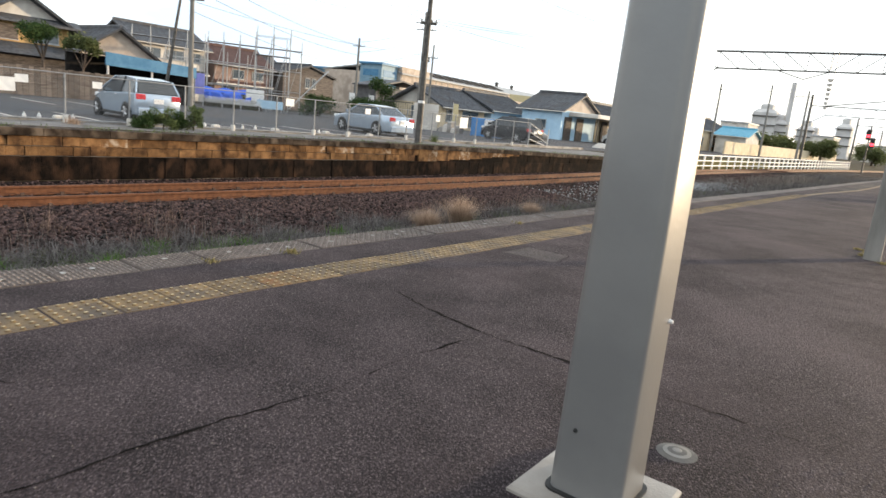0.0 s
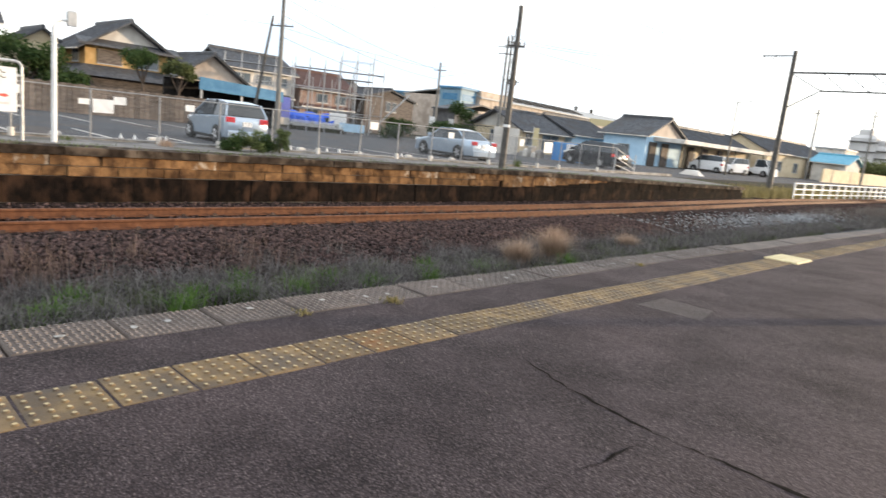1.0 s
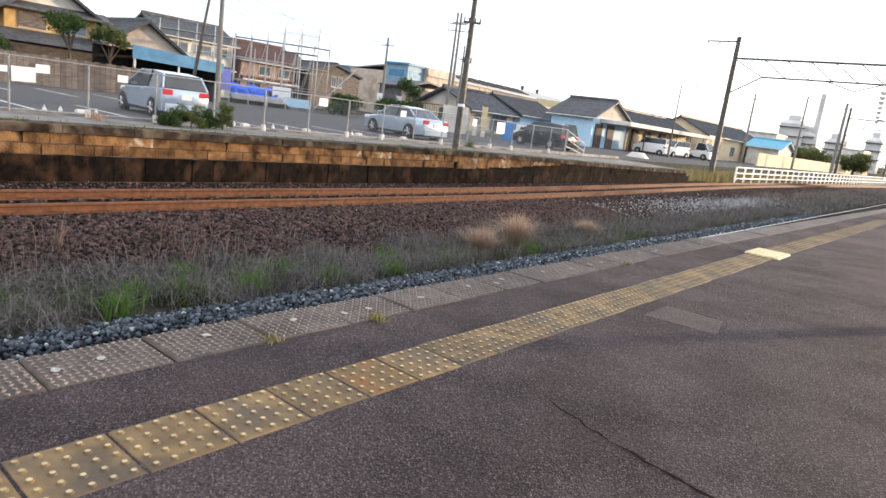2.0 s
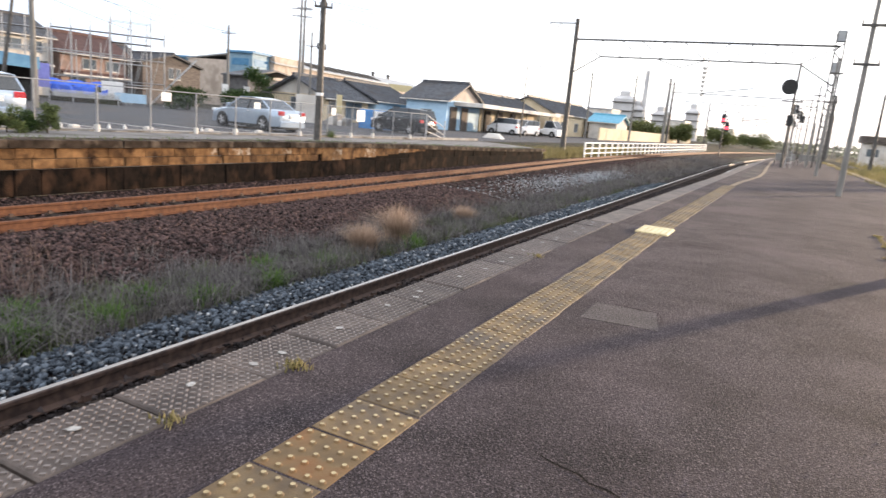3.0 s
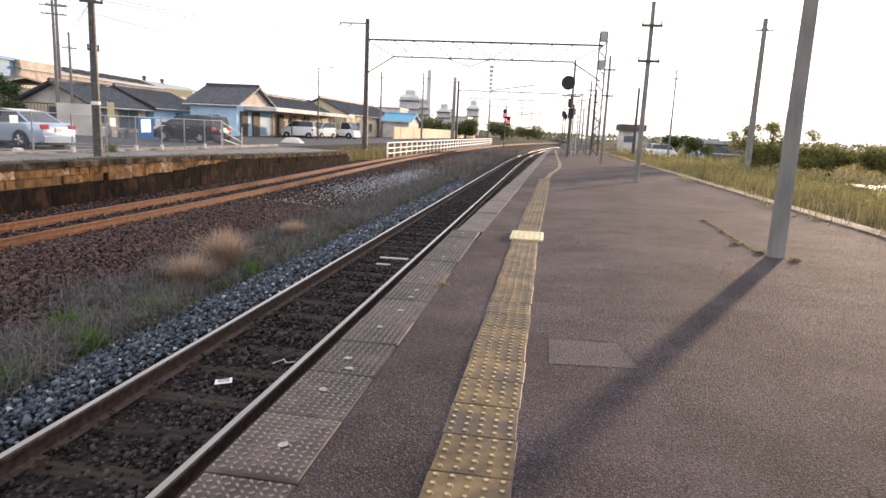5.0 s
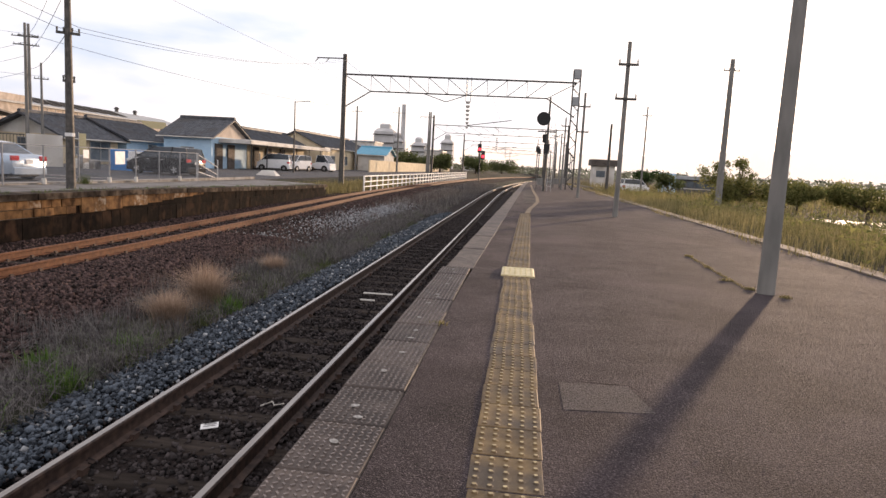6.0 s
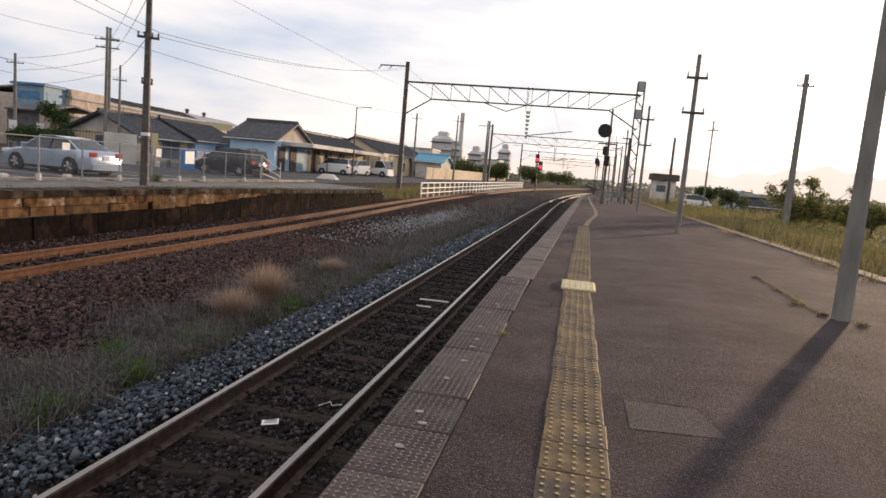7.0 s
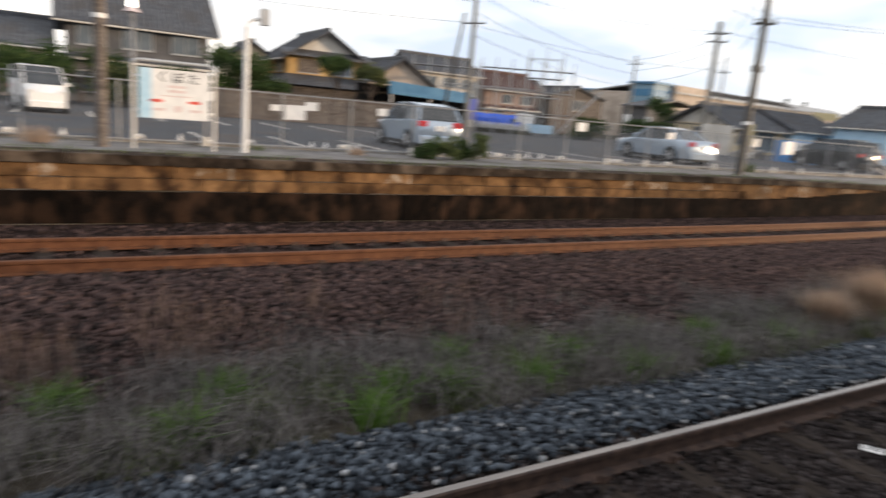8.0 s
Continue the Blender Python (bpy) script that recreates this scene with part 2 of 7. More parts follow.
M_BLOCK_PALE = mat("lime_stained_block", (0.105, 0.056, 0.027), (0.26, 0.150, 0.074), scale=5, rough=0.9, bump=0.9, bscale=22, dist=0.03, vary=0.2, c3=(0.38, 0.315, 0.25), s3=6.0, lo=0.3, hi=0.7, place=True, spec=0.08)
# lower courses and ramp: much darker than the upper blocks, with brown streaks
M_BLOCK_LOW = mat("dark_base_block", (0.003, 0.0023, 0.002), (0.012, 0.0078, 0.006), scale=9, rough=0.95, bump=0.8, bscale=30, dist=0.02, vary=0.35, c3=(0.034, 0.019, 0.012), s3=3.1, stretch=(1, 1, 0.7), place=True, spec=0.08)
M_CAP = mat("weathered_cap_concrete", (0.016, 0.011, 0.008), (0.050, 0.037, 0.028), scale=5, rough=0.9, bump=0.7, bscale=40, c3=(0.13, 0.10, 0.076), s3=2.4, dist=0.02, spec=0.08)
M_COLUMN = mat("grey_column_paint", (0.128, 0.128, 0.127), (0.158, 0.157, 0.154), scale=3, rough=0.4, bump=0.05, bscale=60, spec=0.5)
M_COLUMN.node_tree.nodes["Principled BSDF"].inputs["Coat Weight"].default_value = 1.0
M_COLUMN.node_tree.nodes["Principled BSDF"].inputs["Coat Roughness"].default_value = 0.24
M_POLE = mat("pole_concrete", (0.15, 0.1462, 0.135), (0.225, 0.2137, 0.1988), scale=6, rough=0.85, bump=0.2, bscale=80, stretch=(1, 1, 0.3))
M_STEEL_DARK = mat("dark_steel", (0.06, 0.058, 0.055), (0.12, 0.11, 0.10), scale=8, rough=0.6, bump=0.15, bscale=60, metal=0.4)
M_STEEL = mat("galvanised_steel", (0.38, 0.385, 0.39), (0.52, 0.52, 0.52), scale=10, rough=0.5, bump=0.1, bscale=60, metal=0.5)
M_WHITE = mat("white_paint", (0.68, 0.67, 0.66), (0.80, 0.79, 0.77), scale=5, rough=0.55, bump=0.1, bscale=50)
M_WHITE_DIRTY = mat("dirty_white_render", (0.52, 0.49, 0.45), (0.70, 0.67, 0.62), scale=1.2, rough=0.85, bump=0.2, bscale=30, c3=(0.42, 0.38, 0.33), s3=0.6)
M_CREAM = mat("cream_render", (0.55, 0.45, 0.30), (0.66, 0.56, 0.40), scale=1.4, rough=0.85, bump=0.2, bscale=30)
M_GREYWALL = mat("grey_siding", (0.082, 0.082, 0.088), (0.125, 0.124, 0.128), scale=1.4, rough=0.8, bump=0.2, bscale=20)
M_REDROOF = mat("dull_red_roof", (0.075, 0.042, 0.038), (0.12, 0.07, 0.06), scale=2, rough=0.8, bump=0.3, bscale=25)
M_BEIGE = mat("beige_render", (0.42, 0.35, 0.29), (0.54, 0.46, 0.39), scale=1.4, rough=0.85, bump=0.2, bscale=30, c3=(0.34, 0.28, 0.23), s3=0.5)
M_OCHRE = mat("ochre_plaster", (0.42, 0.26, 0.10), (0.55, 0.36, 0.16), scale=1.6, rough=0.85, bump=0.2, bscale=30)
M_TIMBER = mat("timber_board", (0.095, 0.080, 0.070), (0.165, 0.138, 0.120), scale=4, rough=0.85, bump=0.3, bscale=30, stretch=(1, 1, 5), vary=0.28, c3=(0.07, 0.057, 0.050), s3=1.5)
M_REDWALL = mat("faded_red_wall", (0.24, 0.165, 0.140), (0.33, 0.235, 0.200), scale=2, rough=0.85, bump=0.2, bscale=30, c3=(0.20, 0.15, 0.13), s3=0.8)
M_BLUEWALL = mat("pale_blue_cladding", (0.38, 0.56, 0.72), (0.46, 0.64, 0.79), scale=1.6, rough=0.7, bump=0.15, bscale=20)
M_BLUE = mat("blue_sheet", (0.05, 0.20, 0.48), (0.08, 0.27, 0.58), scale=2, rough=0.6, bump=0.2, bscale=12)
M_TARP = mat("blue_tarpaulin", (0.02, 0.08, 0.50), (0.04, 0.13, 0.62), scale=4, rough=0.5, bump=0.5, bscale=6, dist=0.05)
M_ROOF = mat("dark_tile_roof", (0.042, 0.045, 0.053), (0.095, 0.100, 0.112), scale=3, rough=0.6, bump=0.3, bscale=25, vary=0.15, c3=(0.060, 0.056, 0.056), s3=0.7)
M_BLUEROOF = mat("blue_metal_roof", (0.05, 0.16, 0.29), (0.085, 0.22, 0.36), scale=2, rough=0.55, bump=0.1, bscale=12)
M_GREYROOF = mat("grey_metal_roof", (0.26, 0.27, 0.28), (0.36, 0.37, 0.37), scale=1.5, rough=0.6, bump=0.1, bscale=10)
M_TEAL = mat("teal_metal_wall", (0.15, 0.25, 0.33), (0.20, 0.31, 0.39), scale=1.5, rough=0.6, bump=0.1, bscale=8)
M_CRACK = mat("dark_crack_strip", (0.004, 0.0035, 0.0035), (0.014, 0.012, 0.011), scale=60, rough=1.0, bump=0.6, bscale=300, spec=0.05)
M_TEALROOF = mat("bright_teal_roof", (0.10, 0.30, 0.42), (0.15, 0.38, 0.50), scale=2, rough=0.6, bump=0.1, bscale=12)
M_SPECK = two_tone("pale_grit", (0.05, 0.043, 0.042), (0.20, 0.175, 0.165), 0.9)
M_KERB = mat("dirty_kerb_concrete", (0.19, 0.145, 0.115), (0.34, 0.275, 0.22), scale=3, rough=0.9, bump=0.6, bscale=40, dist=0.02, c3=(0.12, 0.09, 0.065), s3=1.1)
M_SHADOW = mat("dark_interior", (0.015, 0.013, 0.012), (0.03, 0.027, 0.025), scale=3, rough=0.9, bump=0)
M_PANE = mat("window_pane", (0.05, 0.07, 0.09), (0.09, 0.11, 0.13), scale=1, rough=0.12, bump=0, spec=0.8)
M_TYRE = mat("tyre_rubber", (0.018, 0.018, 0.018), (0.035, 0.034, 0.033), scale=20, rough=0.85, bump=0.2, bscale=90)
M_RIM = mat("alloy_rim", (0.42, 0.42, 0.43), (0.55, 0.55, 0.56), scale=20, rough=0.35, bump=0, metal=0.8)
M_SILVER = mat("silver_car_paint", (0.40, 0.48, 0.58), (0.46, 0.54, 0.63), scale=3, rough=0.25, bump=0, metal=0.5, spec=0.6)
M_BLACKCAR = mat("black_car_paint", (0.012, 0.012, 0.014), (0.022, 0.022, 0.024), scale=3, rough=0.18, bump=0, spec=0.7)
M_WHITECAR = mat("white_car_paint", (0.74, 0.74, 0.74), (0.80, 0.80, 0.80), scale=3, rough=0.25, bump=0, spec=0.6)
M_CARGLASS = mat("car_glass", (0.03, 0.036, 0.042), (0.055, 0.062, 0.07), scale=1, rough=0.1, bump=0, spec=0.45)
M_TAIL = mat("red_tail_lens", (0.40, 0.01, 0.015), (0.55, 0.02, 0.03), scale=20, rough=0.25, bump=0, spec=0.6)
M_LENS = mat("clear_lens", (0.62, 0.62, 0.62), (0.75, 0.75, 0.75), scale=20, rough=0.15, bump=0, spec=0.7)
M_BLACK = mat("black_plastic", (0.015, 0.015, 0.015), (0.03, 0.03, 0.03), scale=10, rough=0.6, bump=0.1, bscale=60)
M_RED_PRINT = mat("red_print", (0.62, 0.10, 0.08), (0.70, 0.14, 0.10), scale=10, rough=0.6, bump=0)
M_FADED_PRINT = mat("faded_print", (0.62, 0.50, 0.48), (0.70, 0.58, 0.56), scale=10, rough=0.6, bump=0)
M_BLUE_PRINT = mat("pale_blue_print", (0.38, 0.58, 0.72), (0.48, 0.66, 0.78), scale=10, rough=0.6, bump=0)
M_RED_LAMP = glow("red_signal_lens", (1.0, 0.03, 0.05), 6.0)
M_LAMP = glow("lit_lamp", (1.0, 0.97, 0.9), 4.0)
# distance haze painted on: the ridges glow in a pale haze colour
M_MOUNT = glow("mountain_haze_glow", (0.84, 0.72, 0.60), 0.54)
# leaf tones paled so the far woods carry their haze in the colour
M_HAZE = two_tone("far_woods_haze_leaf", (0.16, 0.17, 0.11), (0.34, 0.32, 0.22), 0.95)
# grey lifted towards the sky: haze painted into far towers and panes
M_SIL = mat("far_haze_grey", (0.46, 0.45, 0.45), (0.58, 0.57, 0.56), scale=0.2, rough=0.9, bump=0)


# ---------------------------------------------------------------- mesh tools
class Shape:
    """Collects corners and faces of one mesh."""

    def __init__(self):
        self.v, self.f, self.mi = [], [], []

    def add(self, v, f, mi=0):
        o = len(self.v)
        self.v.extend(v)
        self.f.extend([tuple(i + o for i in q) for q in f])
        self.mi.extend([mi] * len(f))
        return self

    def box(self, x0, x1, y0, y1, z0, z1, mi=0):
        return self.add([(x0, y0, z0), (x1, y0, z0), (x1, y1, z0), (x0, y1, z0), (x0, y0, z1), (x1, y0, z1), (x1, y1, z1), (x0, y1, z1)],
                        [(3, 2, 1, 0), (4, 5, 6, 7), (0, 1, 5, 4), (1, 2, 6, 5), (2, 3, 7, 6), (3, 0, 4, 7)], mi)

    def chamfer_box(self, x0, x1, y0, y1, z0, z1, c, mi=0):
        """A box whose top edges are chamfered by c."""
        a = [(x0, y0), (x1, y0), (x1, y1), (x0, y1)]
        b = [(x0 + c, y0 + c), (x1 - c, y0 + c), (x1 - c, y1 - c), (x0 + c, y1 - c)]
        v = [(*p, z0) for p in a] + [(*p, z1 - c) for p in a] + [(*p, z1) for p in b]
        f = [(3, 2, 1, 0), (8, 9, 10, 11)]
        for k in (0, 4):
            for i in range(4):
                j = (i + 1) % 4
                f.append((k + i, k + j, k + 4 + j, k + 4 + i))
        return self.add(v, f, mi)

    def tube(self, p, q, r0, r1=None, n=8, mi=0):
        r1 = r0 if r1 is None else r1
        p, q = Vector(p), Vector(q)
        d = (q - p).normalized()
        u = d.orthogonal().normalized()
        w = d.cross(u)
        v = []
        for c, r in ((p, r0), (q, r1)):
            for i in range(n):
                a = 2 * math.pi * i / n
                v.append(tuple(c + (u * math.cos(a) + w * math.sin(a)) * r))
        f = [(i, (i + 1) % n, n + (i + 1) % n, n + i) for i in range(n)]
        f += [tuple(range(n - 1, -1, -1)), tuple(range(n, 2 * n))]
        return self.add(v, f, mi)

    def path(self, pts, r, n=6, mi=0):
        """One welded tube along a line of points."""
        pts = [Vector(q) for q in pts]
        v, f = [], []
        for k, c in enumerate(pts):
            d = (pts[min(k + 1, len(pts) - 1)] - pts[max(k - 1, 0)]).normalized()
            ref = Vector((1, 0, 0)) if abs(d.x) < 0.8 else Vector((0, 0, 1))
            u = d.cross(ref).normalized()
            w = d.cross(u)
            v += [tuple(c + (u * math.cos(2 * math.pi * i / n) + w * math.sin(2 * math.pi * i / n)) * r) for i in range(n)]
        for k in range(len(pts) - 1):
            f += [(k * n + i, k * n + (i + 1) % n, (k + 1) * n + (i + 1) % n, (k + 1) * n + i) for i in range(n)]
        f += [tuple(range(n - 1, -1, -1)), tuple(range((len(pts) - 1) * n, len(pts) * n))]
        return self.add(v, f, mi)

    def extrude_y(self, prof, y0, y1, mi=0):
        """A closed outline in x, z pulled along y."""
        n = len(prof)
        v = [(x, y0, z) for x, z in prof] + [(x, y1, z) for x, z in prof]
        f = [(i, (i + 1) % n, n + (i + 1) % n, n + i) for i in range(n)]
        f += [tuple(range(n - 1, -1, -1)), tuple(range(n, 2 * n))]
        return self.add(v, f, mi)

    def sweep_y(self, prof, ys, mi=0):
        """Closed outlines prof(y) in x, z joined along the stations ys."""
        n = len(prof(ys[0]))
        v = [(x, y, z) for y in ys for x, z in prof(y)]
        f = [(k * n + i, k * n + (i + 1) % n, (k + 1) * n + (i + 1) % n, (k + 1) * n + i) for k in range(len(ys) - 1) for i in range(n)]
        f += [tuple(range(n - 1, -1, -1)), tuple(range((len(ys) - 1) * n, len(ys) * n))]
        return self.add(v, f, mi)

    def extrude_x(self, prof, x0, x1, mi=0):
        n = len(prof)
        v = [(x0, y, z) for y, z in prof] + [(x1, y, z) for y, z in prof]
        f = [(i, (i + 1) % n, n + (i + 1) % n, n + i) for i in range(n)]
        f += [tuple(range(n - 1, -1, -1)), tuple(range(n, 2 * n))]
        return self.add(v, f, mi)

    def dome(self, x, y, z, r, h, n=8, mi=0, top=None):
        v = [(x + r * math.cos(2 * math.pi * i / n), y + r * math.sin(2 * math.pi * i / n), z) for i in range(n)]
        v += [(x + 0.6 * r * math.cos(2 * math.pi * i / n), y + 0.6 * r * math.sin(2 * math.pi * i / n), z + h) for i in range(n)]
        f = [(i, (i + 1) % n, n + (i + 1) % n, n + i) for i in range(n)]
        self.add(v, f, mi)
        return self.add(v[n:], [tuple(range(n))], mi if top is None else top)

    def mesh(self, name, *materials, smooth=False):
        me = bpy.data.meshes.new(name)
        me.from_pydata(self.v, [], self.f)
        for m in materials:
            me.materials.append(m)
        if len(materials) > 1:
            me.polygons.foreach_set("material_index", self.mi)
        bm = bmesh.new()
        bm.from_mesh(me)
        bmesh.ops.recalc_face_normals(bm, faces=bm.faces)
        bm.to_mesh(me)
        bm.free()
        if smooth:
            me.polygons.foreach_set("use_smooth", [True] * len(me.polygons))
            me.set_sharp_from_angle(angle=radians(40))
        return me


def part(name, shape, material, parent=None, label="", smooth=False, m=None):
    ob = new(name, shape.mesh(name, material, smooth=smooth) if isinstance(shape, Shape) else shape)
    if parent:
        ob.parent = parent
    if m is not None:
        ob.matrix_basis = m
    if label:
        tagged(ob, label)
    return ob


def thing(name, label, category, m=None, group="", kind=""):
    ob = new(name)
    ob.empty_display_size = 0.2
    if m is not None:
        ob.matrix_basis = m
    return tagged(ob, label, category, group, kind)


def piece(name, me, parent, m):
    ob = new(name, me)
    ob.parent = parent
    ob.matrix_basis = m
    return ob


def solid(name, shape, material, label, category, kind="", group="", smooth=False, m=None):
    """A thing that is one mesh."""
    ob = part(name, shape, material, None, "", smooth, m)
    return tagged(ob, label, category, group, kind)


def fast_mesh(name, v, faces, material):
    """A joined mesh from arrays: v (n, 3), faces (m, k) of equal size."""
    me = bpy.data.meshes.new(name)
    k = faces.shape[1]
    me.vertices.add(len(v))
    me.vertices.foreach_set("co", v.astype(np.float32).ravel())
    me.loops.add(faces.size)
    me.loops.foreach_set("vertex_index", faces.astype(np.int32).ravel())
    me.polygons.add(len(faces))
    me.polygons.foreach_set("loop_start", np.arange(0, faces.size, k, dtype=np.int32))
    me.update(calc_edges=True)
    me.materials.append(material)
    return me


RNG = np.random.default_rng(7)


def rot_random(n):
    q = RNG.normal(size=(n, 4))
    q /= np.linalg.norm(q, axis=1)[:, None]
    w, x, y, z = q.T
    return np.stack([1 - 2 * (y * y + z * z), 2 * (x * y - z * w), 2 * (x * z + y * w),
                     2 * (x * y + z * w), 1 - 2 * (x * x + z * z), 2 * (y * z - x * w),
                     2 * (x * z - y * w), 2 * (y * z + x * w), 1 - 2 * (x * x + y * y)], axis=1).reshape(n, 3, 3)


def rocks(name, pos, size, material, detail=1):
    """Many angular stones joined: one rough polyhedron, turned and stretched anew for each."""
    base = np.array([(a, b, c) for a in (-1, 1) for b in (-1, 1) for c in (-1, 1)], float) * 0.66
    tri = np.array([(0, 1, 3), (0, 3, 2), (4, 6, 7), (4, 7, 5), (0, 4, 5), (0, 5, 1), (2, 3, 7), (2, 7, 6), (0, 2, 6), (0, 6, 4), (1, 5, 7), (1, 7, 3)])
    if detail == 0:
        base = np.array([(1, 0, 0), (-1, 0, 0), (0, 1, 0), (0, -1, 0), (0, 0, 1), (0, 0, -1)], float)
        tri = np.array([(0, 2, 4), (2, 1, 4), (1, 3, 4), (3, 0, 4), (2, 0, 5), (1, 2, 5), (3, 1, 5), (0, 3, 5)])
    n = len(pos)
    v = base[None] * (1 + RNG.uniform(-0.34, 0.34, (n, len(base), 1)))
    v = v * RNG.uniform(0.6, 1.2, (n, 1, 3)) * size[:, None, None]
    v = np.einsum("nij,nkj->nki", rot_random(n), v) + pos[:, None, :]
    f = tri[None] + (np.arange(n) * len(base))[:, None, None]
    return fast_mesh(name, v.reshape(-1, 3), f.reshape(-1, 3), material)


def blades(name, pos, height, width, material, lean=0.45):
    """Many grass blades joined: each a bent, tapering strip of two quads."""
    n = len(pos)
    a = RNG.uniform(0, 2 * np.pi, n)
    d = np.stack([np.cos(a), np.sin(a), np.zeros(n)], 1)
    s = np.stack([-np.sin(a), np.cos(a), np.zeros(n)], 1)
    k = RNG.uniform(0.05, lean, n)[:, None]
    h = height[:, None]
    up = np.array([[0, 0, 1.0]])
    w = width[:, None]
    p1 = pos + up * h * 0.55 + d * h * k * 0.35
    p2 = pos + up * h * (1 - 0.35 * k) + d * h * k * 1.1
    v = np.stack([pos - s * w, pos + s * w, p1 - s * w * 0.7, p1 + s * w * 0.7, p2 - s * w * 0.12, p2 + s * w * 0.12], 1)
    f = np.array([(0, 1, 3, 2), (2, 3, 5, 4)])[None] + (np.arange(n) * 6)[:, None, None]
    return fast_mesh(name, v.reshape(-1, 3), f.reshape(-1, 4), material)


def leaves(name, pos, size, material):
    """Many small leaf clumps joined: each a folded quad, turned at random."""
    n = len(pos)
    base = np.array([(-1, -0.45, 0), (0, -0.1, 0.25), (1, -0.4, 0), (0.15, 0.75, 0.1)])
    v = base[None] * RNG.uniform(0.6, 1.3, (n, 1, 3)) * size[:, None, None]
    v = np.einsum("nij,nkj->nki", rot_random(n), v) + pos[:, None, :]
    f = np.array([(0, 1, 3), (1, 2, 3)])[None] + (np.arange(n) * 4)[:, None, None]
    return fast_mesh(name, v.reshape(-1, 3), f.reshape(-1, 3), material)


def uniform(n, *ranges):
    return np.stack([RNG.uniform(a, b, n) for a, b in ranges], 1)


# ---------------------------------------------------------------- ground and tracks
def smooth(a, b, x):
    t = min(1.0, max(0.0, (x - a) / (b - a)))
    return t * t * (3 - 2 * t)


def ground_z(x, y):
    """Height of the land: lot level, track bed with the grass dip, far track's bank, field."""
    if x < -11.0:
        return -1.12 + 0.9 * smooth(-11.8, -15.9, x)
    if x < -8.0:
        return -1.05 - 0.07 * smooth(-9.8, -11.2, x)
    if x < -5.2:
        return -1.20 + 0.15 * smooth(-5.3, -7.6, x)
    if x < -3.4:
        return -1.22
    if x < 5.3:
        return -1.22 + 0.05 * smooth(-3.6, -3.0, x)
    return -1.17 + 0.87 * smooth(5.2, 5.7, x) - 0.42 * smooth(7.5, 12, x) - 0.2 * smooth(25, 60, x)


xs = [-3000, -1200, -500, -200, -100, -60, -40, -25, -18, -16, -15.6, -15, -14, -13, -12, -11.5, -11, -10.5, -10, -9, -8, -7.6, -7, -6.5,
      -6, -5.5, -5, -4.5, -4, -3.6, -3.3, -3, -2, 0, 3, 5.21, 5.7, 6.4, 7, 7.6, 8, 9, 10.5, 12, 18, 25, 40, 60, 100, 200, 500, 1200, 3000]
ys = [-2000, -600, -200, -80, -40, -20, -10, -5, 0, 5, 10, 15, 20, 25, 30, 40, 50, 65, 80, 100, 140, 200, 300, 500, 900, 1800, 4000]
g = Shape()
nx = len(xs)
g.v = [(x, y, ground_z(x, y) + (0.03 * noise.noise((x * 0.6, y * 0.6, 0)) if abs(x) < 100 else 0)) for y in ys for x in xs]
g.f = [(j * nx + i, j * nx + i + 1, (j + 1) * nx + i + 1, (j + 1) * nx + i) for j in range(len(ys) - 1) for i in range(nx - 1)]
g.mi = [0] * len(g.f)
solid("ground", g, M_SOIL, "bare soil and low turf between tracks and beyond", "ground", "structure", smooth=True)

def near_curve(y):
    """Sideways swing of the running line: straight, then bending towards +x."""
    return 0.0006 * max(0.0, y - 52) ** 2


def far_curve(y):
    """The disused line draws away from the running line, then bends with it."""
    return -1.2 * smooth(14, 55, y) + 0.0005 * max(0.0, y - 62) ** 2


def far_rise(y):
    return 0.02 + 0.09 * smooth(12, 40, y)


def edge_curve(y):
    """The platform's edge beyond the textured slabs swings away from the rails."""
    return 0.018 * max(0.0, y - 9.0) if y < 60 else 0.918 + 0.03 * (y - 60)


STATIONS = [-14, 0, 8] + [12 + 3 * i for i in range(17)] + [65 + 6 * i for i in range(34)]
TRACK_X, TRACK_Z = -2.44, -0.92          # near track: centre line and rail top
FAR_X, FAR_Z = -8.85, -0.85               # disused far track
GAUGE = 0.566                            # centre line to middle of rail head


def bed(name, prof, y0, y1, material, label, swing, rise=None):
    s = Shape()
    step = 1.0
    rows = int((y1 - y0) / step) + 1
    for j in range(rows):
        y = y0 + j * step
        for x, z in prof:
            s.v.append((x + swing(y), y, z + (rise(y) if rise else 0) + 0.02 * noise.noise((x * 3, y * 3, 5))))
    n = len(prof)
    s.f = [(j * n + i, j * n + i + 1, (j + 1) * n + i + 1, (j + 1) * n + i) for j in range(rows - 1) for i in range(n - 1)]
    s.mi = [0] * len(s.f)
    return solid(name, s, material, label, "ballast", "structure", smooth=True)


bed("ballast_bed_near", [(-4.35, -1.27), (-4.1, -1.20), (-3.6, -1.09), (-3.2, -1.085), (-2.44, -1.10), (-1.7, -1.09), (-0.93, -1.08)], -14, 260, M_BED_DARK,
    "dark brown ballast under the running track", near_curve)
bed("ballast_bed_far", [(-5.0, -1.30), (-5.6, -1.19), (-6.6, -1.05), (-7.6, -1.03), (-9.0, -1.035), (-10.2, -1.035), (-11.6, -1.09)], -14, 260, M_BED_BROWN,
    "rust-brown ballast bank under the disused track", far_curve, far_rise)


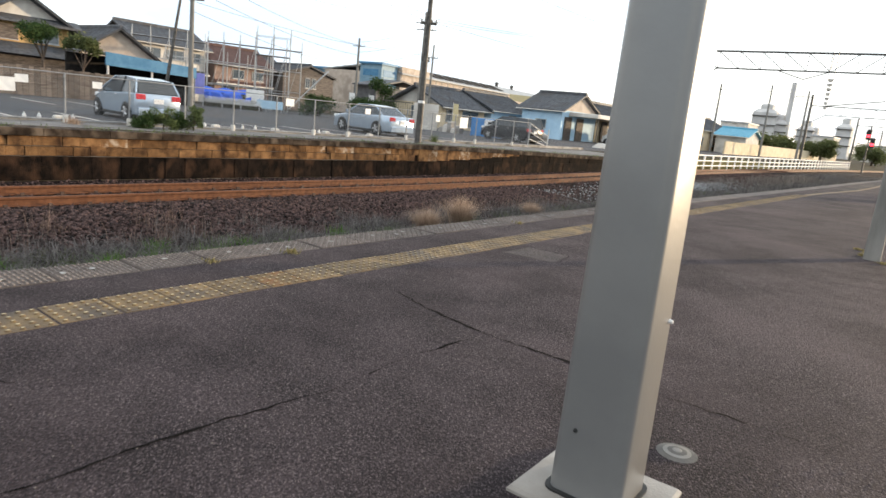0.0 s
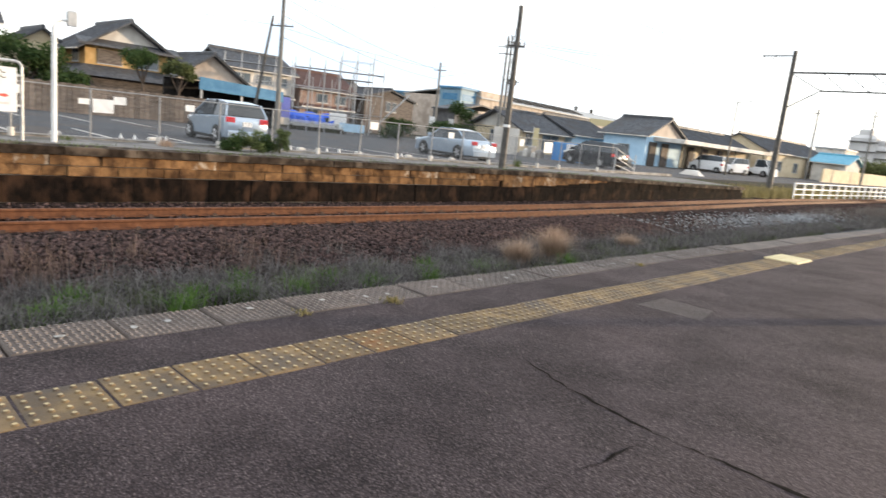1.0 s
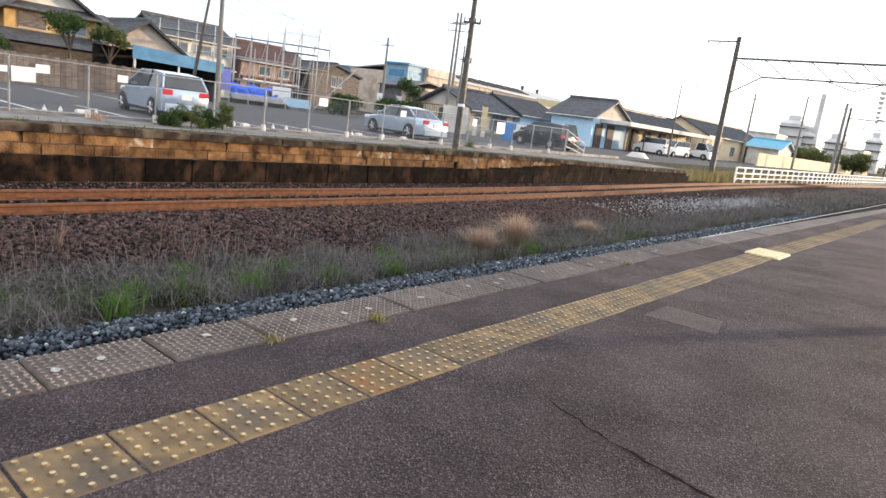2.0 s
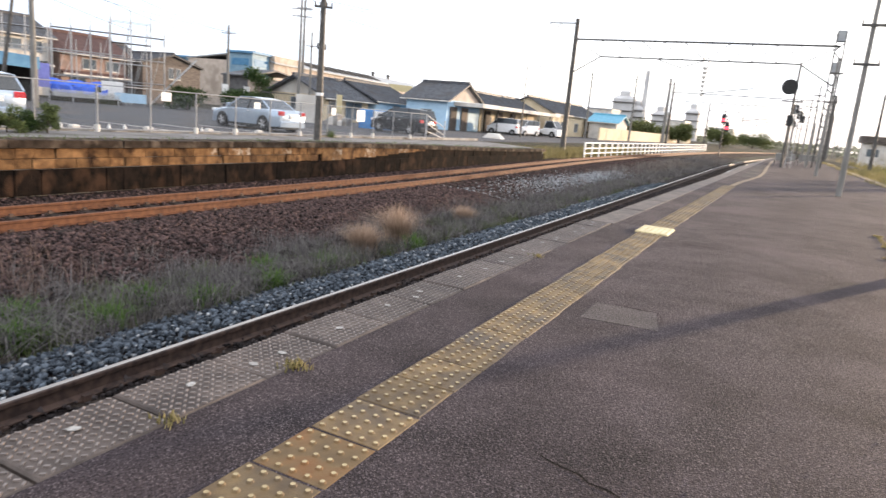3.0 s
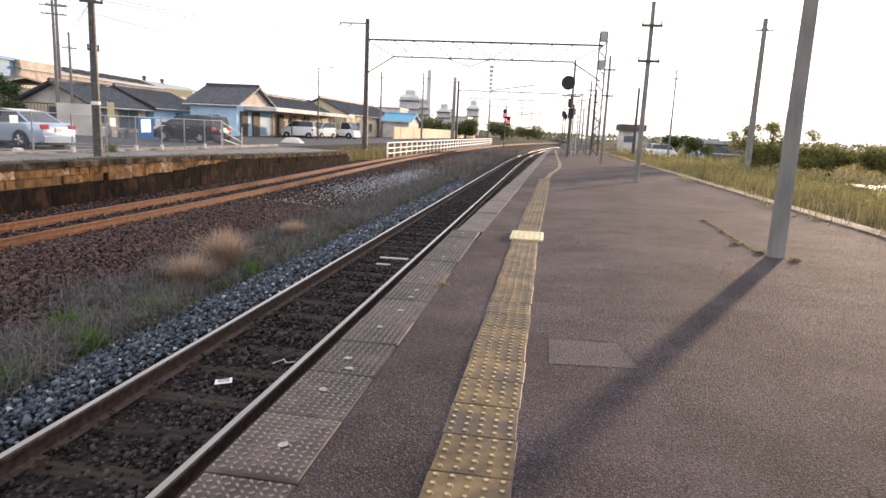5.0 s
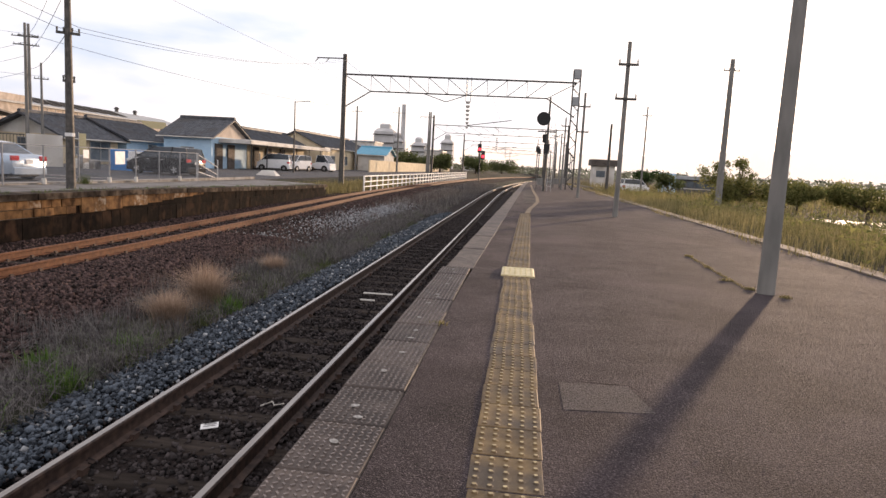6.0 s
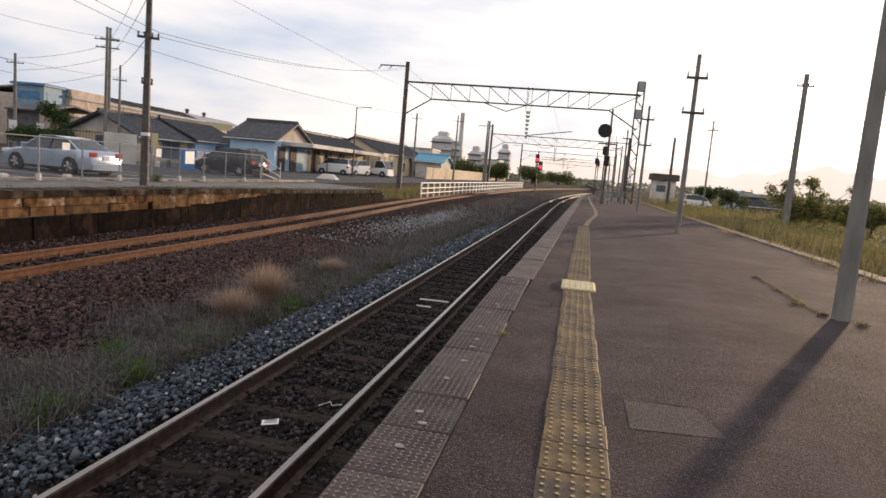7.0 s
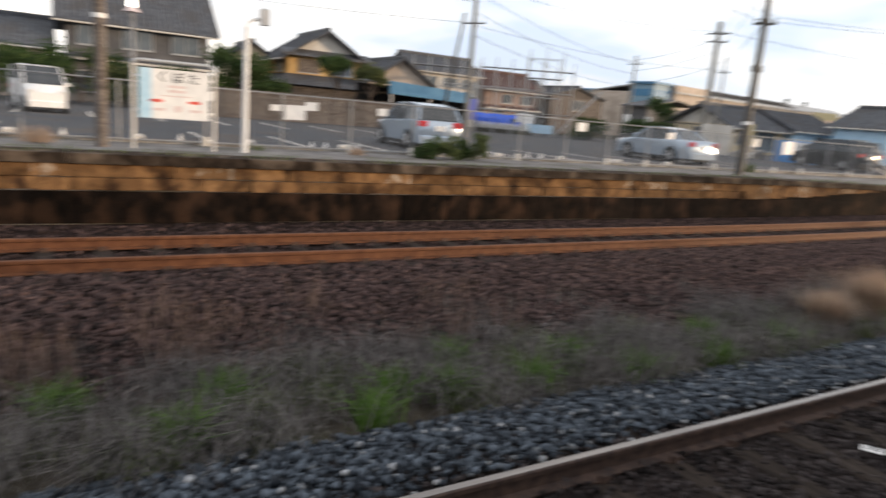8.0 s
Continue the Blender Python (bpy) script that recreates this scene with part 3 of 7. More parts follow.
def rail_profile(x, top):
    """Flat-bottomed rail: foot, web, head."""
    h = 0.153
    z = top - h
    pts = [(-0.064, 0), (0.064, 0), (0.064, 0.012), (0.012, 0.028), (0.009, 0.105), (0.032, 0.118), (0.0325, 0.145), (0.025, h),
           (-0.025, h), (-0.0325, 0.145), (-0.032, 0.118), (-0.009, 0.105), (-0.012, 0.028), (-0.064, 0.012)]
    return [(x + a, z + b) for a, b in pts]


def track(name, cx, top, side, head, label, y0=-14, swing=near_curve, rise=lambda y: 0.0):
    t = thing(name, label, "railway track", kind="structure")
    for sgn in (-1, 1):
        s = Shape().sweep_y(lambda y: rail_profile(cx + sgn * GAUGE + swing(y), top + rise(y)), STATIONS)
        r = part("rail", s, side, t)
        if head is not None:
            def strip(y):
                c, z = cx + sgn * GAUGE + swing(y), top + rise(y)
                return [(c - 0.025, z - 0.001), (c + 0.025, z - 0.001), (c + 0.024, z + 0.003), (c - 0.024, z + 0.003)]
            hs = Shape().sweep_y(strip, STATIONS)
            part("running_surface", hs, head, r, "polished steel running surface")
    sl = Shape().chamfer_box(-1.0, 1.0, -0.11, 0.11, -0.14, 0, 0.015).mesh("sleeper", M_SLEEPER)
    plate = Shape().box(-0.09, 0.09, -0.08, 0.08, 0, 0.014).box(-0.11, -0.07, -0.03, 0.03, 0, 0.05).box(0.07, 0.11, -0.03, 0.03, 0, 0.05).mesh("fastening", M_RAIL_SIDE)
    y = y0 + 0.3
    i = 0
    while y < 110:
        o = piece("sleeper", sl, t, pose(cx + swing(y), y, top + rise(y) - 0.153 - 0.004, 0, 0, 0.6 * math.sin(i * 3.7)))
        if -1 < y < 30:
            for sgn in (-1, 1):
                piece("fastening", plate, o, pose(sgn * GAUGE, 0, 0.0))
        y += 0.62 + 0.02 * math.sin(i * 1.7)
        i += 1
    return t


track("track_near", TRACK_X, TRACK_Z, M_RAIL_SIDE, M_RAIL_TOP, "running track with polished rail heads on dark sleepers")
track("track_far", FAR_X, FAR_Z, M_RUSTY, None, "disused track with orange-rusted rails on brown ballast", swing=far_curve, rise=far_rise)

# ballast stones
n = 40000
p = uniform(n, (-4.2, -3.22), (-4, 34), (0, 0))
p = p[(p[:, 1] < 16) | (RNG.uniform(0, 1, n) < 0.6)]
n = len(p)
p[:, 2] = -1.04 - 0.17 * np.clip((-3.45 - p[:, 0]) / 0.7, 0, 1) + RNG.uniform(-0.01, 0.05, n)
tagged(new("grey_ballast", rocks("grey_ballast", p, 0.009 + 0.025 * RNG.uniform(0, 1, n) ** 1.7, M_STONE_GREY)), "loose grey-blue ballast stones beside the rail", "ballast", kind="stuff")
n = 900
p = uniform(n, (-4.2, -3.1), (0.5, 30), (0, 0))
p[:, 2] = -1.01 - 0.17 * np.clip((-3.45 - p[:, 0]) / 0.7, 0, 1) + RNG.uniform(-0.01, 0.03, n)
tagged(new("light_stones", rocks("light_stones", p, RNG.uniform(0.012, 0.03, n), M_STONE_PALE)), "scattered paler stones among the blue-grey ballast", "ballast", kind="stuff")
n = 56000
p = uniform(n, (-3.34, -0.95), (-4, 34), (0, 0))
wave = np.array([noise.noise((q[0] * 1.4, q[1] * 0.9, 11.0)) for q in p])
p[:, 2] = -1.085 + 0.03 * np.clip((-3.05 - p[:, 0]) / 0.1, 0, 1) + 0.03 * wave + RNG.uniform(-0.008, 0.024, n)
tie = -13.7 + np.cumsum(np.concatenate([[0], 0.62 + 0.02 * np.sin(np.arange(90) * 1.7)]))
off = np.abs(p[:, 1:2] - tie[None]).min(1)
p = p[((off > 0.115) | (RNG.uniform(0, 1, n) < 0.38)) & ((p[:, 1] < 14) | (RNG.uniform(0, 1, n) < 0.55))]
n = len(p)
tagged(new("dark_ballast", rocks("dark_ballast", p, 0.010 + 0.021 * RNG.uniform(0, 1, n) ** 1.6, M_STONE_DARK)), "small dark brown ballast stones between the rails", "ballast", kind="stuff")
n = 95000
p = uniform(n, (-11.3, -5.0), (-2, 60), (0, 0))
p[50000:] = uniform(45000, (-8.2, -5.2), (-1, 20), (0, 0))
zz = np.interp(-p[:, 0], [5.0, 5.6, 6.6, 7.6, 9.0, 10.2, 11.6], [-1.30, -1.19, -1.05, -1.03, -1.035, -1.035, -1.09])
p[:, 2] = zz + np.array([far_rise(q) for q in p[:, 1]]) + RNG.uniform(-0.012, 0.03, n)
p[:, 0] += np.array([far_curve(q) for q in p[:, 1]])
p = p[p[:, 0] > -11.38]
n = len(p)
tagged(new("brown_ballast", rocks("brown_ballast", p, 0.015 + 0.034 * RNG.uniform(0, 1, n) ** 1.5, M_STONE_BROWN, 0)), "rust-brown ballast stones on the disused track's bank", "ballast", kind="stuff")
n = 5200
p = uniform(n, (-7.4, -4.9), (22, 42), (0, 0))
p[:, 0] = -6.5 + RNG.normal(0, 0.6, n)
p[:, 1] = np.clip(31 + RNG.normal(0, 5, n), 20, 45)
p[:, 2] = np.interp(-p[:, 0], [4.9, 5.6, 6.6, 7.4], [-1.24, -1.15, -1.0, -0.97]) + RNG.uniform(0, 0.04, n)
tagged(new("pale_ballast", rocks("pale_ballast", p, RNG.uniform(0.016, 0.036, n), M_STONE_PALE, 0)), "heap of fresh pale grey ballast stones", "ballast", kind="stuff")

# ---------------------------------------------------------------- near platform
s = Shape()
PLAT_Y = [-14, 9] + [12 + 4 * i for i in range(17)]
s.sweep_y(lambda y: [(-0.55 + edge_curve(y), 0.0), (4.88 + near_curve(y), 0.0), (4.88 + near_curve(y), -0.3), (-0.55 + edge_curve(y), -0.3)], PLAT_Y)
platform = thing("platform", "station platform paved with worn red-brown asphalt", "platform", kind="structure")
part("paving", s, M_ASPHALT, platform)
s = Shape().sweep_y(lambda y: [(a + edge_curve(y), b) for a, b in ((-0.86, -0.09), (-0.548, -0.09), (-0.548, -1.3), (-0.80, -1.3), (-0.80, -0.2))], PLAT_Y)
part("side_wall", s, M_CONC_SIDE, platform, "stained concrete side of the platform")
s = Shape().sweep_y(lambda y: [(a + near_curve(y), b) for a, b in ((4.882, 0.02), (5.20, 0.02), (5.20, -1.3), (4.95, -1.3), (4.95, -0.3), (4.882, -0.3))], PLAT_Y)
part("rear_kerb", s, M_KERB, platform, "pale dirty concrete kerb along the platform's far edge")


def edge_slab():
    """Concrete edge slab with a raised herringbone tread."""
    s = Shape().chamfer_box(-0.17, 0.17, -0.238, 0.238, -0.09, 0.0, 0.008)
    for i in range(10):
        for j in range(14):
            cx, cy = -0.1485 + i * 0.033, -0.2145 + j * 0.033
            a = radians(40 if (i + j) % 2 else -50)
            ux, uy = math.cos(a) * 0.0108, math.sin(a) * 0.0108
            vx, vy = -math.sin(a) * 0.0046, math.cos(a) * 0.0046
            b = [(cx - ux - vx, cy - uy - vy), (cx + ux - vx, cy + uy - vy), (cx + ux + vx, cy + uy + vy), (cx - ux + vx, cy - uy + vy)]
            t = [(cx + (x - cx) * 0.82, cy + (y - cy) * 0.82) for x, y in b]
            s.add([(*q, 0.0) for q in b] + [(*q, 0.006) for q in t], [(0, 1, 5, 4), (1, 2, 6, 5), (2, 3, 7, 6), (3, 0, 4, 7), (4, 5, 6, 7)], 1)
    return s.mesh("edge_slab", M_SLAB, M_TREAD)


slab = edge_slab()
plain = Shape().chamfer_box(-0.17, 0.17, -0.94, 0.94, -0.09, 0.0, 0.01).mesh("edge_kerb", M_SLAB)
spot = Shape().add([((0.023 + 0.0025 * math.sin(i * 2.4)) * math.cos(i * 0.5236), (0.017 + 0.002 * math.cos(i * 1.9)) * math.sin(i * 0.5236), z) for z in (0, 0.002) for i in range(12)],
                   [tuple(range(12, 24))] + [(i, (i + 1) % 12, 12 + (i + 1) % 12, 12 + i) for i in range(12)]).mesh("white_spot", M_WHITE_SPOT)
y = 2.19 - 0.485 * 9 + 0.2425
k = 0
while y < 10.35:
    o = piece("edge_slab", slab, platform, pose(-0.725, y, 0.003 * math.sin(k * 2.3), 0, 0.3 * math.sin(k), 0))
    piece("white_spot", spot, o, pose(0.03 * math.sin(k * 5), 0.05 * math.cos(k * 3), 0.0065, 0, 0, 70 * k))
    if k % 3 == 1:
        piece("white_spot", spot, o, pose(0.02, -0.17, 0.0065))
    y += 0.485
    k += 1
y += 0.72
while y < 74:
    piece("edge_kerb", plain, platform, pose(-0.715 + edge_curve(y) + 0.006 * math.sin(y * 5), y, 0.006 * math.sin(y * 3), 0, 0, -1.0))
    y += 1.9


def tactile(n_dots, low=False):
    s = Shape().chamfer_box(-0.148, 0.148, -0.146, 0.146, -0.02, 0.006, 0.004)
    for i in range(n_dots):
        for j in range(n_dots):
            s.dome(-0.118 + i * 0.059, -0.118 + j * 0.059, 0.006, 0.0145, 0.007, 6 if low else 10, 0, 1)
    return s


tile_a = tactile(5).mesh("tactile_tile", M_YELLOW, M_DOT)
tile_b = tactile(5, True).mesh("tactile_tile_far", M_YELLOW, M_DOT)
tile_r = tactile(5).mesh("tactile_tile_rust", M_YELLOW_RUST, M_DOT)
for k in range(-26, 118):
    y = 5.4 + 0.15 + 0.3 * k
    if 10.05 < y < 10.65 or y > 21:
        continue
    me = tile_r if k == -6 else (tile_a if y < 11 else tile_b)
    piece("tactile_tile", me, platform, pose(0.004 * math.sin(k * 2.1) + 0.75 * edge_curve(max(9.0, y - 1.2)), y, 0.0015 * math.sin(k * 1.3) - 0.003, 0, 0, 0.5 * math.sin(k * 4.1)))
s = Shape().chamfer_box(-0.19, 0.19, -0.30, 0.30, 0, 0.022, 0.01)
for i in range(6):
    for j in range(9):
        s.dome(-0.155 + i * 0.062, -0.255 + j * 0.064, 0.022, 0.016, 0.006, 8)
solid("guide_block", s, M_YELLOW_NEW, "thick pale-yellow ribbed guide block bridging the tile line", "tactile block", m=pose(0.01, 10.35, 0.0))
s = Shape().sweep_y(lambda y: [(0.10 + 0.006 * (y - 27), 0.004), (0.58 + 0.002 * (y - 27), 0.004), (0.58 + 0.002 * (y - 27), -0.02), (0.10 + 0.006 * (y - 27), -0.02)], [27, 31, 36, 44])
part("paving_patch", s, M_DARKPATCH, platform, "fresh dark asphalt patch")
s = Shape()
s.add([(0.27, 6.02, 0.0015), (0.74, 6.08, 0.0015), (0.66, 6.48, 0.0015), (0.27, 6.45, 0.0015), (0.27, 6.02, -0.02), (0.74, 6.08, -0.02), (0.66, 6.48, -0.02), (0.27, 6.45, -0.02)],
      [(0, 1, 2, 3), (0, 4, 5, 1), (1, 5, 6, 2), (2, 6, 7, 3), (3, 7, 4, 0)])
part("paving_patch", s, M_PATCH, platform, "greyer asphalt patch")
# worn yellow line that carries on past the tiles
s = Shape()
pts = [(0.2, 21.2), (0.30, 23.5), (0.46, 25.6), (0.66, 28.5), (0.74, 33), (0.72, 40), (0.74, 48), (0.80, 60)]
for (xa, ya), (xb, yb) in zip(pts, pts[1:]):
    s.add([(xa - 0.07, ya, 0.006), (xa + 0.07, ya, 0.006), (xb + 0.07, yb, 0.006), (xb - 0.07, yb, 0.006)], [(0, 1, 2, 3)])
part("painted_line", s, M_YELLOW, platform, "faded yellow guide line")


def crack(pts, w, seed):
    """A narrow ragged near-black strip that draws a crack, 4 mm proud of the paving's plane."""
    r = random.Random(seed)
    s = Shape()
    line = []
    for (xa, ya), (xb, yb) in zip(pts, pts[1:]):
        m = max(2, int(math.hypot(xb - xa, yb - ya) / 0.05))
        for i in range(m):
            t = i / m
            line.append((xa + (xb - xa) * t + r.uniform(-0.012, 0.012), ya + (yb - ya) * t + r.uniform(-0.012, 0.012)))
    ws = [w * r.uniform(0.1, 1.1) * max(0.12, 0.5 + noise.noise((x * 2.6, y * 2.6, seed * 3.1)) * 1.8) for x, y in line]
    for i in range(len(line) - 1):
        (xa, ya), (xb, yb) = line[i], line[i + 1]
        d = math.hypot(xb - xa, yb - ya) or 1
        nx_, ny_ = -(yb - ya) / d, (xb - xa) / d
        a, b = ws[i], ws[i + 1]
        s.add([(xa - nx_ * a, ya - ny_ * a, 0.002), (xa + nx_ * a, ya + ny_ * a, 0.002), (xb + nx_ * b, yb + ny_ * b, 0.002), (xb - nx_ * b, yb - ny_ * b, 0.002)], [(0, 1, 2, 3)])
    part("crack", s, M_CRACK, platform, "crack drawn as a dark ragged strip")


crack([(0.62, 4.22), (1.0, 4.1), (1.44, 4.03), (1.96, 4.03), (2.4, 4.02), (4.8, 4.1)], 0.009, 1)
crack([(1.44, 4.03), (1.42, 3.4), (1.46, 2.9), (1.4, 2.3), (1.41, 1.7), (1.45, 0.2)], 0.009, 2)
crack([(0.3, 2.55), (0.55, 2.5), (0.82, 2.53)], 0.005, 3)
crack([(0.5, 1.6), (0.66, 1.75), (0.62, 1.98), (0.8, 2.1)], 0.008, 4)
crack([(0.26, 6.48), (0.68, 6.5), (0.78, 6.06)], 0.006, 5)
crack([(0.26, 9.6), (1.2, 9.75), (2.0, 9.7)], 0.006, 6)
crack([(2.3, 7.9), (3.2, 8.2), (4.4, 7.9)], 0.006, 7)

# loose grit on the paving
n = 9000
p = uniform(n, (0.2, 4.6), (1.6, 11), (0, 0))
p[:, 2] = 0.001
tagged(new("loose_grit", rocks("loose_grit", p, 0.0016 + 0.0030 * RNG.uniform(0, 1, n) ** 3, M_SPECK, 0)), "fine loose grit on the platform's asphalt", "grit", kind="stuff")

# ---------------------------------------------------------------- old platform across the tracks
WALL_X = -11.5
old = thing("old_platform", "disused platform faced with ochre stone blocks under a weathered cap", "platform", kind="structure")


def old_top(y):
    """Edge height: level, then ramping down."""
    return 0.03 - 0.27 * smooth(17, 40, y)


s = Shape()
yy = [-30, -10, 0, 8, 14, 17, 20, 24, 28, 32, 36, 40.3]
prof = lambda y: [(-11.56, old_top(y) - 0.03), (-12.2, old_top(y) + 0.0), (-14.3, -0.10 - 0.1 * smooth(17, 40, y)), (-15.95, -0.10 - 0.1 * smooth(17, 40, y)), (-15.95, -1.4), (-11.56, -1.4)]
for y in yy:
    s.v.extend([(x, y, z) for x, z in prof(y)])
for j in range(len(yy) - 1):
    for i in range(6):
        s.f.append((j * 6 + i, j * 6 + (i + 1) % 6, (j + 1) * 6 + (i + 1) % 6, (j + 1) * 6 + i))
s.f += [(0, 1, 2, 3, 4, 5), tuple(range((len(yy) - 1) * 6, len(yy) * 6))]
s.mi = [0] * len(s.f)
part("paving", s, M_OLDTOP, old, "cracked pale paving")
s = Shape()
for ya, yb in zip(yy, yy[1:]):
    a, b = old_top(ya), old_top(yb)
    for k in range(max(1, int((yb - ya) / 1.2))):
        m = max(1, int((yb - ya) / 1.2))
        y0, y1 = ya + (yb - ya) * k / m + 0.006, ya + (yb - ya) * (k + 1) / m - 0.006
        z0, z1 = a + (b - a) * k / m, a + (b - a) * (k + 1) / m
        j = 0.012 * math.sin(y0 * 7.1)
        s.add([(-11.42 + j, y0, z0), (-11.42 + j, y1, z1), (-12.0, y1, z1 + 0.01), (-12.0, y0, z0 + 0.01),
               (-11.42 + j, y0, z0 - 0.15), (-11.42 + j, y1, z1 - 0.15), (-12.0, y1, z1 - 0.15), (-12.0, y0, z0 - 0.15)],
              [(0, 1, 2, 3), (7, 6, 5, 4), (0, 4, 5, 1), (1, 5, 6, 2), (2, 6, 7, 3), (3, 7, 4, 0)])
part("cap", s, M_CAP, old, "dark weathered cap stones with pale chips")
bl = [Shape().chamfer_box(-w / 2, w / 2, -0.095, 0.095, -0.12, 0.0, 0.008).mesh("stone_block", M_BLOCK) for w in (0.44, 0.34, 0.58)]
pale = [Shape().chamfer_box(-w / 2, w / 2, -0.095, 0.095, -0.12, 0.0, 0.008).mesh("stained_block", M_BLOCK_PALE) for w in (0.44, 0.34, 0.58)]
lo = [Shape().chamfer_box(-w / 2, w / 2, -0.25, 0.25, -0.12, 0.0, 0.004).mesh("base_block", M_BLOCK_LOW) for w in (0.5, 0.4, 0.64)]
FACE = Matrix(((0, 0, 1, 0), (1, 0, 0, 0), (0, 1, 0, 0), (0, 0, 0, 1)))   # block's top looks along +x
r = random.Random(5)
for row, zc in ((0, -0.235), (1, -0.435)):
    y = -9.0 + row * 0.25
    while y < 18.25:
        k = r.randrange(3)
        w = (0.44, 0.34, 0.58)[k]
        y += w / 2
        piece("stone_block", (pale if row == 0 and r.random() < 0.4 else bl)[k], old, pose(WALL_X + r.uniform(-0.018, 0.014), y, zc + r.uniform(-0.006, 0.006), 0, r.uniform(-1.5, 1.5), r.uniform(-1.5, 1.5)) @ FACE)
        y += w / 2 + 0.004
y = -9.0
while y < 30:
    k = r.randrange(3)
    w = (0.5, 0.4, 0.64)[k]
    y += w / 2
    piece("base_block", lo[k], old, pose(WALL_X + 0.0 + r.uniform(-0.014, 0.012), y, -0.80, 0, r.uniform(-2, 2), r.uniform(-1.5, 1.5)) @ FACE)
    y += w / 2 + 0.002
y = 18.62
while y < 26.5:
    w = r.uniform(0.5, 0.85)
    z0, z1 = -0.535 + 0.30 * smooth(18, 26.5, y), old_top(y + w) - 0.156
    if z1 - z0 > 0.05:
        s = Shape().box(WALL_X - 0.08, WALL_X + 0.022 + r.uniform(-0.006, 0.006), y, y + w - 0.006, z0 + r.uniform(-0.02, 0.02), z1)
        part("stone_block", s, M_BLOCK_PALE if r.random() < 0.4 else M_BLOCK, old)
    y += w
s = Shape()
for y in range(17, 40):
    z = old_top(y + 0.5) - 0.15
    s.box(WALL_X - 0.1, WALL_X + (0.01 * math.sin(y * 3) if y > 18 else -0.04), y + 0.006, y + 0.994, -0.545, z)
part("ramp_face", s, M_BLOCK_LOW, old, "dark concrete face of the ramp")
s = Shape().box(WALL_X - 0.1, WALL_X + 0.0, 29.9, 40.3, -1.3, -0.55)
part("ramp_base", s, M_BLOCK_LOW, old, "dark concrete base of the ramp")
s = Shape().box(-15.9, -15.8, -30, 40, -0.16, -0.02)
part("rear_kerb", s, M_CONC, old, "pale kerb below the fence")

# ---------------------------------------------------------------- parking lot
s = Shape().box(-52, -15.97, -40, 140, -0.5, -0.19)
lot = solid("parking_lot", s, M_LOT, "grey asphalt parking lot with worn white bay lines", "parking lot", "structure")
for i in range(16):
    y = -6.5 + i * 2.5
    s = Shape().box(-22.2, -17.2, y - 0.06, y + 0.06, -0.188, -0.184)
    part("bay_line", s, M_WHITE_DIRTY, lot, "worn white bay line")
for i in range(10):
    y = -6.5 + i * 2.5
    s = Shape().box(-33.5, -28.5, y - 0.06, y + 0.06, -0.188, -0.184)
    part("bay_line", s, M_WHITE_DIRTY, lot, "worn white bay line")


def wheel_stop(x, y):
    t = solid("wheel_stop", Shape().chamfer_box(-0.1, 0.1, -0.12, 0.12, 0, 0.2, 0.04), M_WHITE_DIRTY, "stubby white concrete wheel stop on the lot's asphalt", "wheel stop", group="wheel stops in the lot", m=pose(x, y, -0.19))
    return t


for i in range(12):
    wheel_stop(-16.9, -5.9 + i * 2.5)

# chain-link fence
fence = thing("fence", "chain-link fence with galvanised posts along the old platform", "fence")
posts = [-6.7 + 1.72 * i for i in range(24)]
FX, FT, FB = -15.65, 1.16, -0.10
post_me = Shape().tube((0, 0, 0), (0, 0, 1.28), 0.026, 0.026, 8).dome(0, 0, 1.28, 0.029, 0.02).mesh("post", M_FENCE, smooth=True)
foot_me = Shape().tube((0, 0, 0), (0, 0, 0.2), 0.075, 0.07, 10).mesh("post_footing", M_WHITE_DIRTY, smooth=True)
for y in posts:
    o = piece("post", post_me, fence, pose(FX, y, FB))
    if int(y * 10) % 2:
        piece("post_footing", foot_me, o, pose(0, 0, 0))
panel = Shape()
pitch = 0.075
L, Hh = 1.66, 1.14
k = -int(Hh / pitch)
while k * pitch < L:
    for sgn in (0, 1):
        a = max(0.0, -k * pitch)
        b = min(Hh, L - k * pitch)
        if b > a:
            y0, y1 = k * pitch + a, k * pitch + b
            if sgn:
                y0, y1 = L - y0, L - y1
            w = 0.0017
            panel.add([(-w, y0 - w, a), (w, y0 + w, a), (w, y1 + w, b), (-w, y1 - w, b)], [(0, 1, 2, 3)])
    k += 1
panel_me = panel.mesh("chain_link", M_FENCE)
rail_me = Shape().tube((0, 0, 0), (0, 1.72, 0), 0.015, 0.015, 8).mesh("fence_rail", M_FENCE, smooth=True)
for y in posts[:-1]:
    piece("chain_link", panel_me, fence, pose(FX, y + 0.03, FB + 0.07))
    piece("fence_rail", rail_me, fence, pose(FX, y, FT + 0.02))
    piece("fence_rail", rail_me, fence, pose(FX, y, FB + 0.07))


def notice(y, z, w, h):
    ob = solid("fence_notice", Shape().box(0.0, 0.012, -w / 2, w / 2, -h / 2, h / 2), M_WHITE, "blank white notice board wired to the chain-link fence", "notice", group="notices on the fence", m=pose(FX + 0.03, y, z, 1.5 * math.sin(y), 0, 0))


for y, z, w, h in ((5.35, 1.0, 0.34, 0.2), (6.9, 0.86, 0.25, 0.14), (7.35, 0.78, 0.5, 0.34), (7.75, 0.95, 0.3, 0.2), (9.6, 0.95, 0.26, 0.18), (16.2, 1.0, 0.36, 0.26), (20.1, 0.95, 0.3, 0.22),
                   (26.6, 0.85, 0.62, 0.5), (24.6, 0.95, 0.3, 0.3)):
    notice(y, z, w, h)


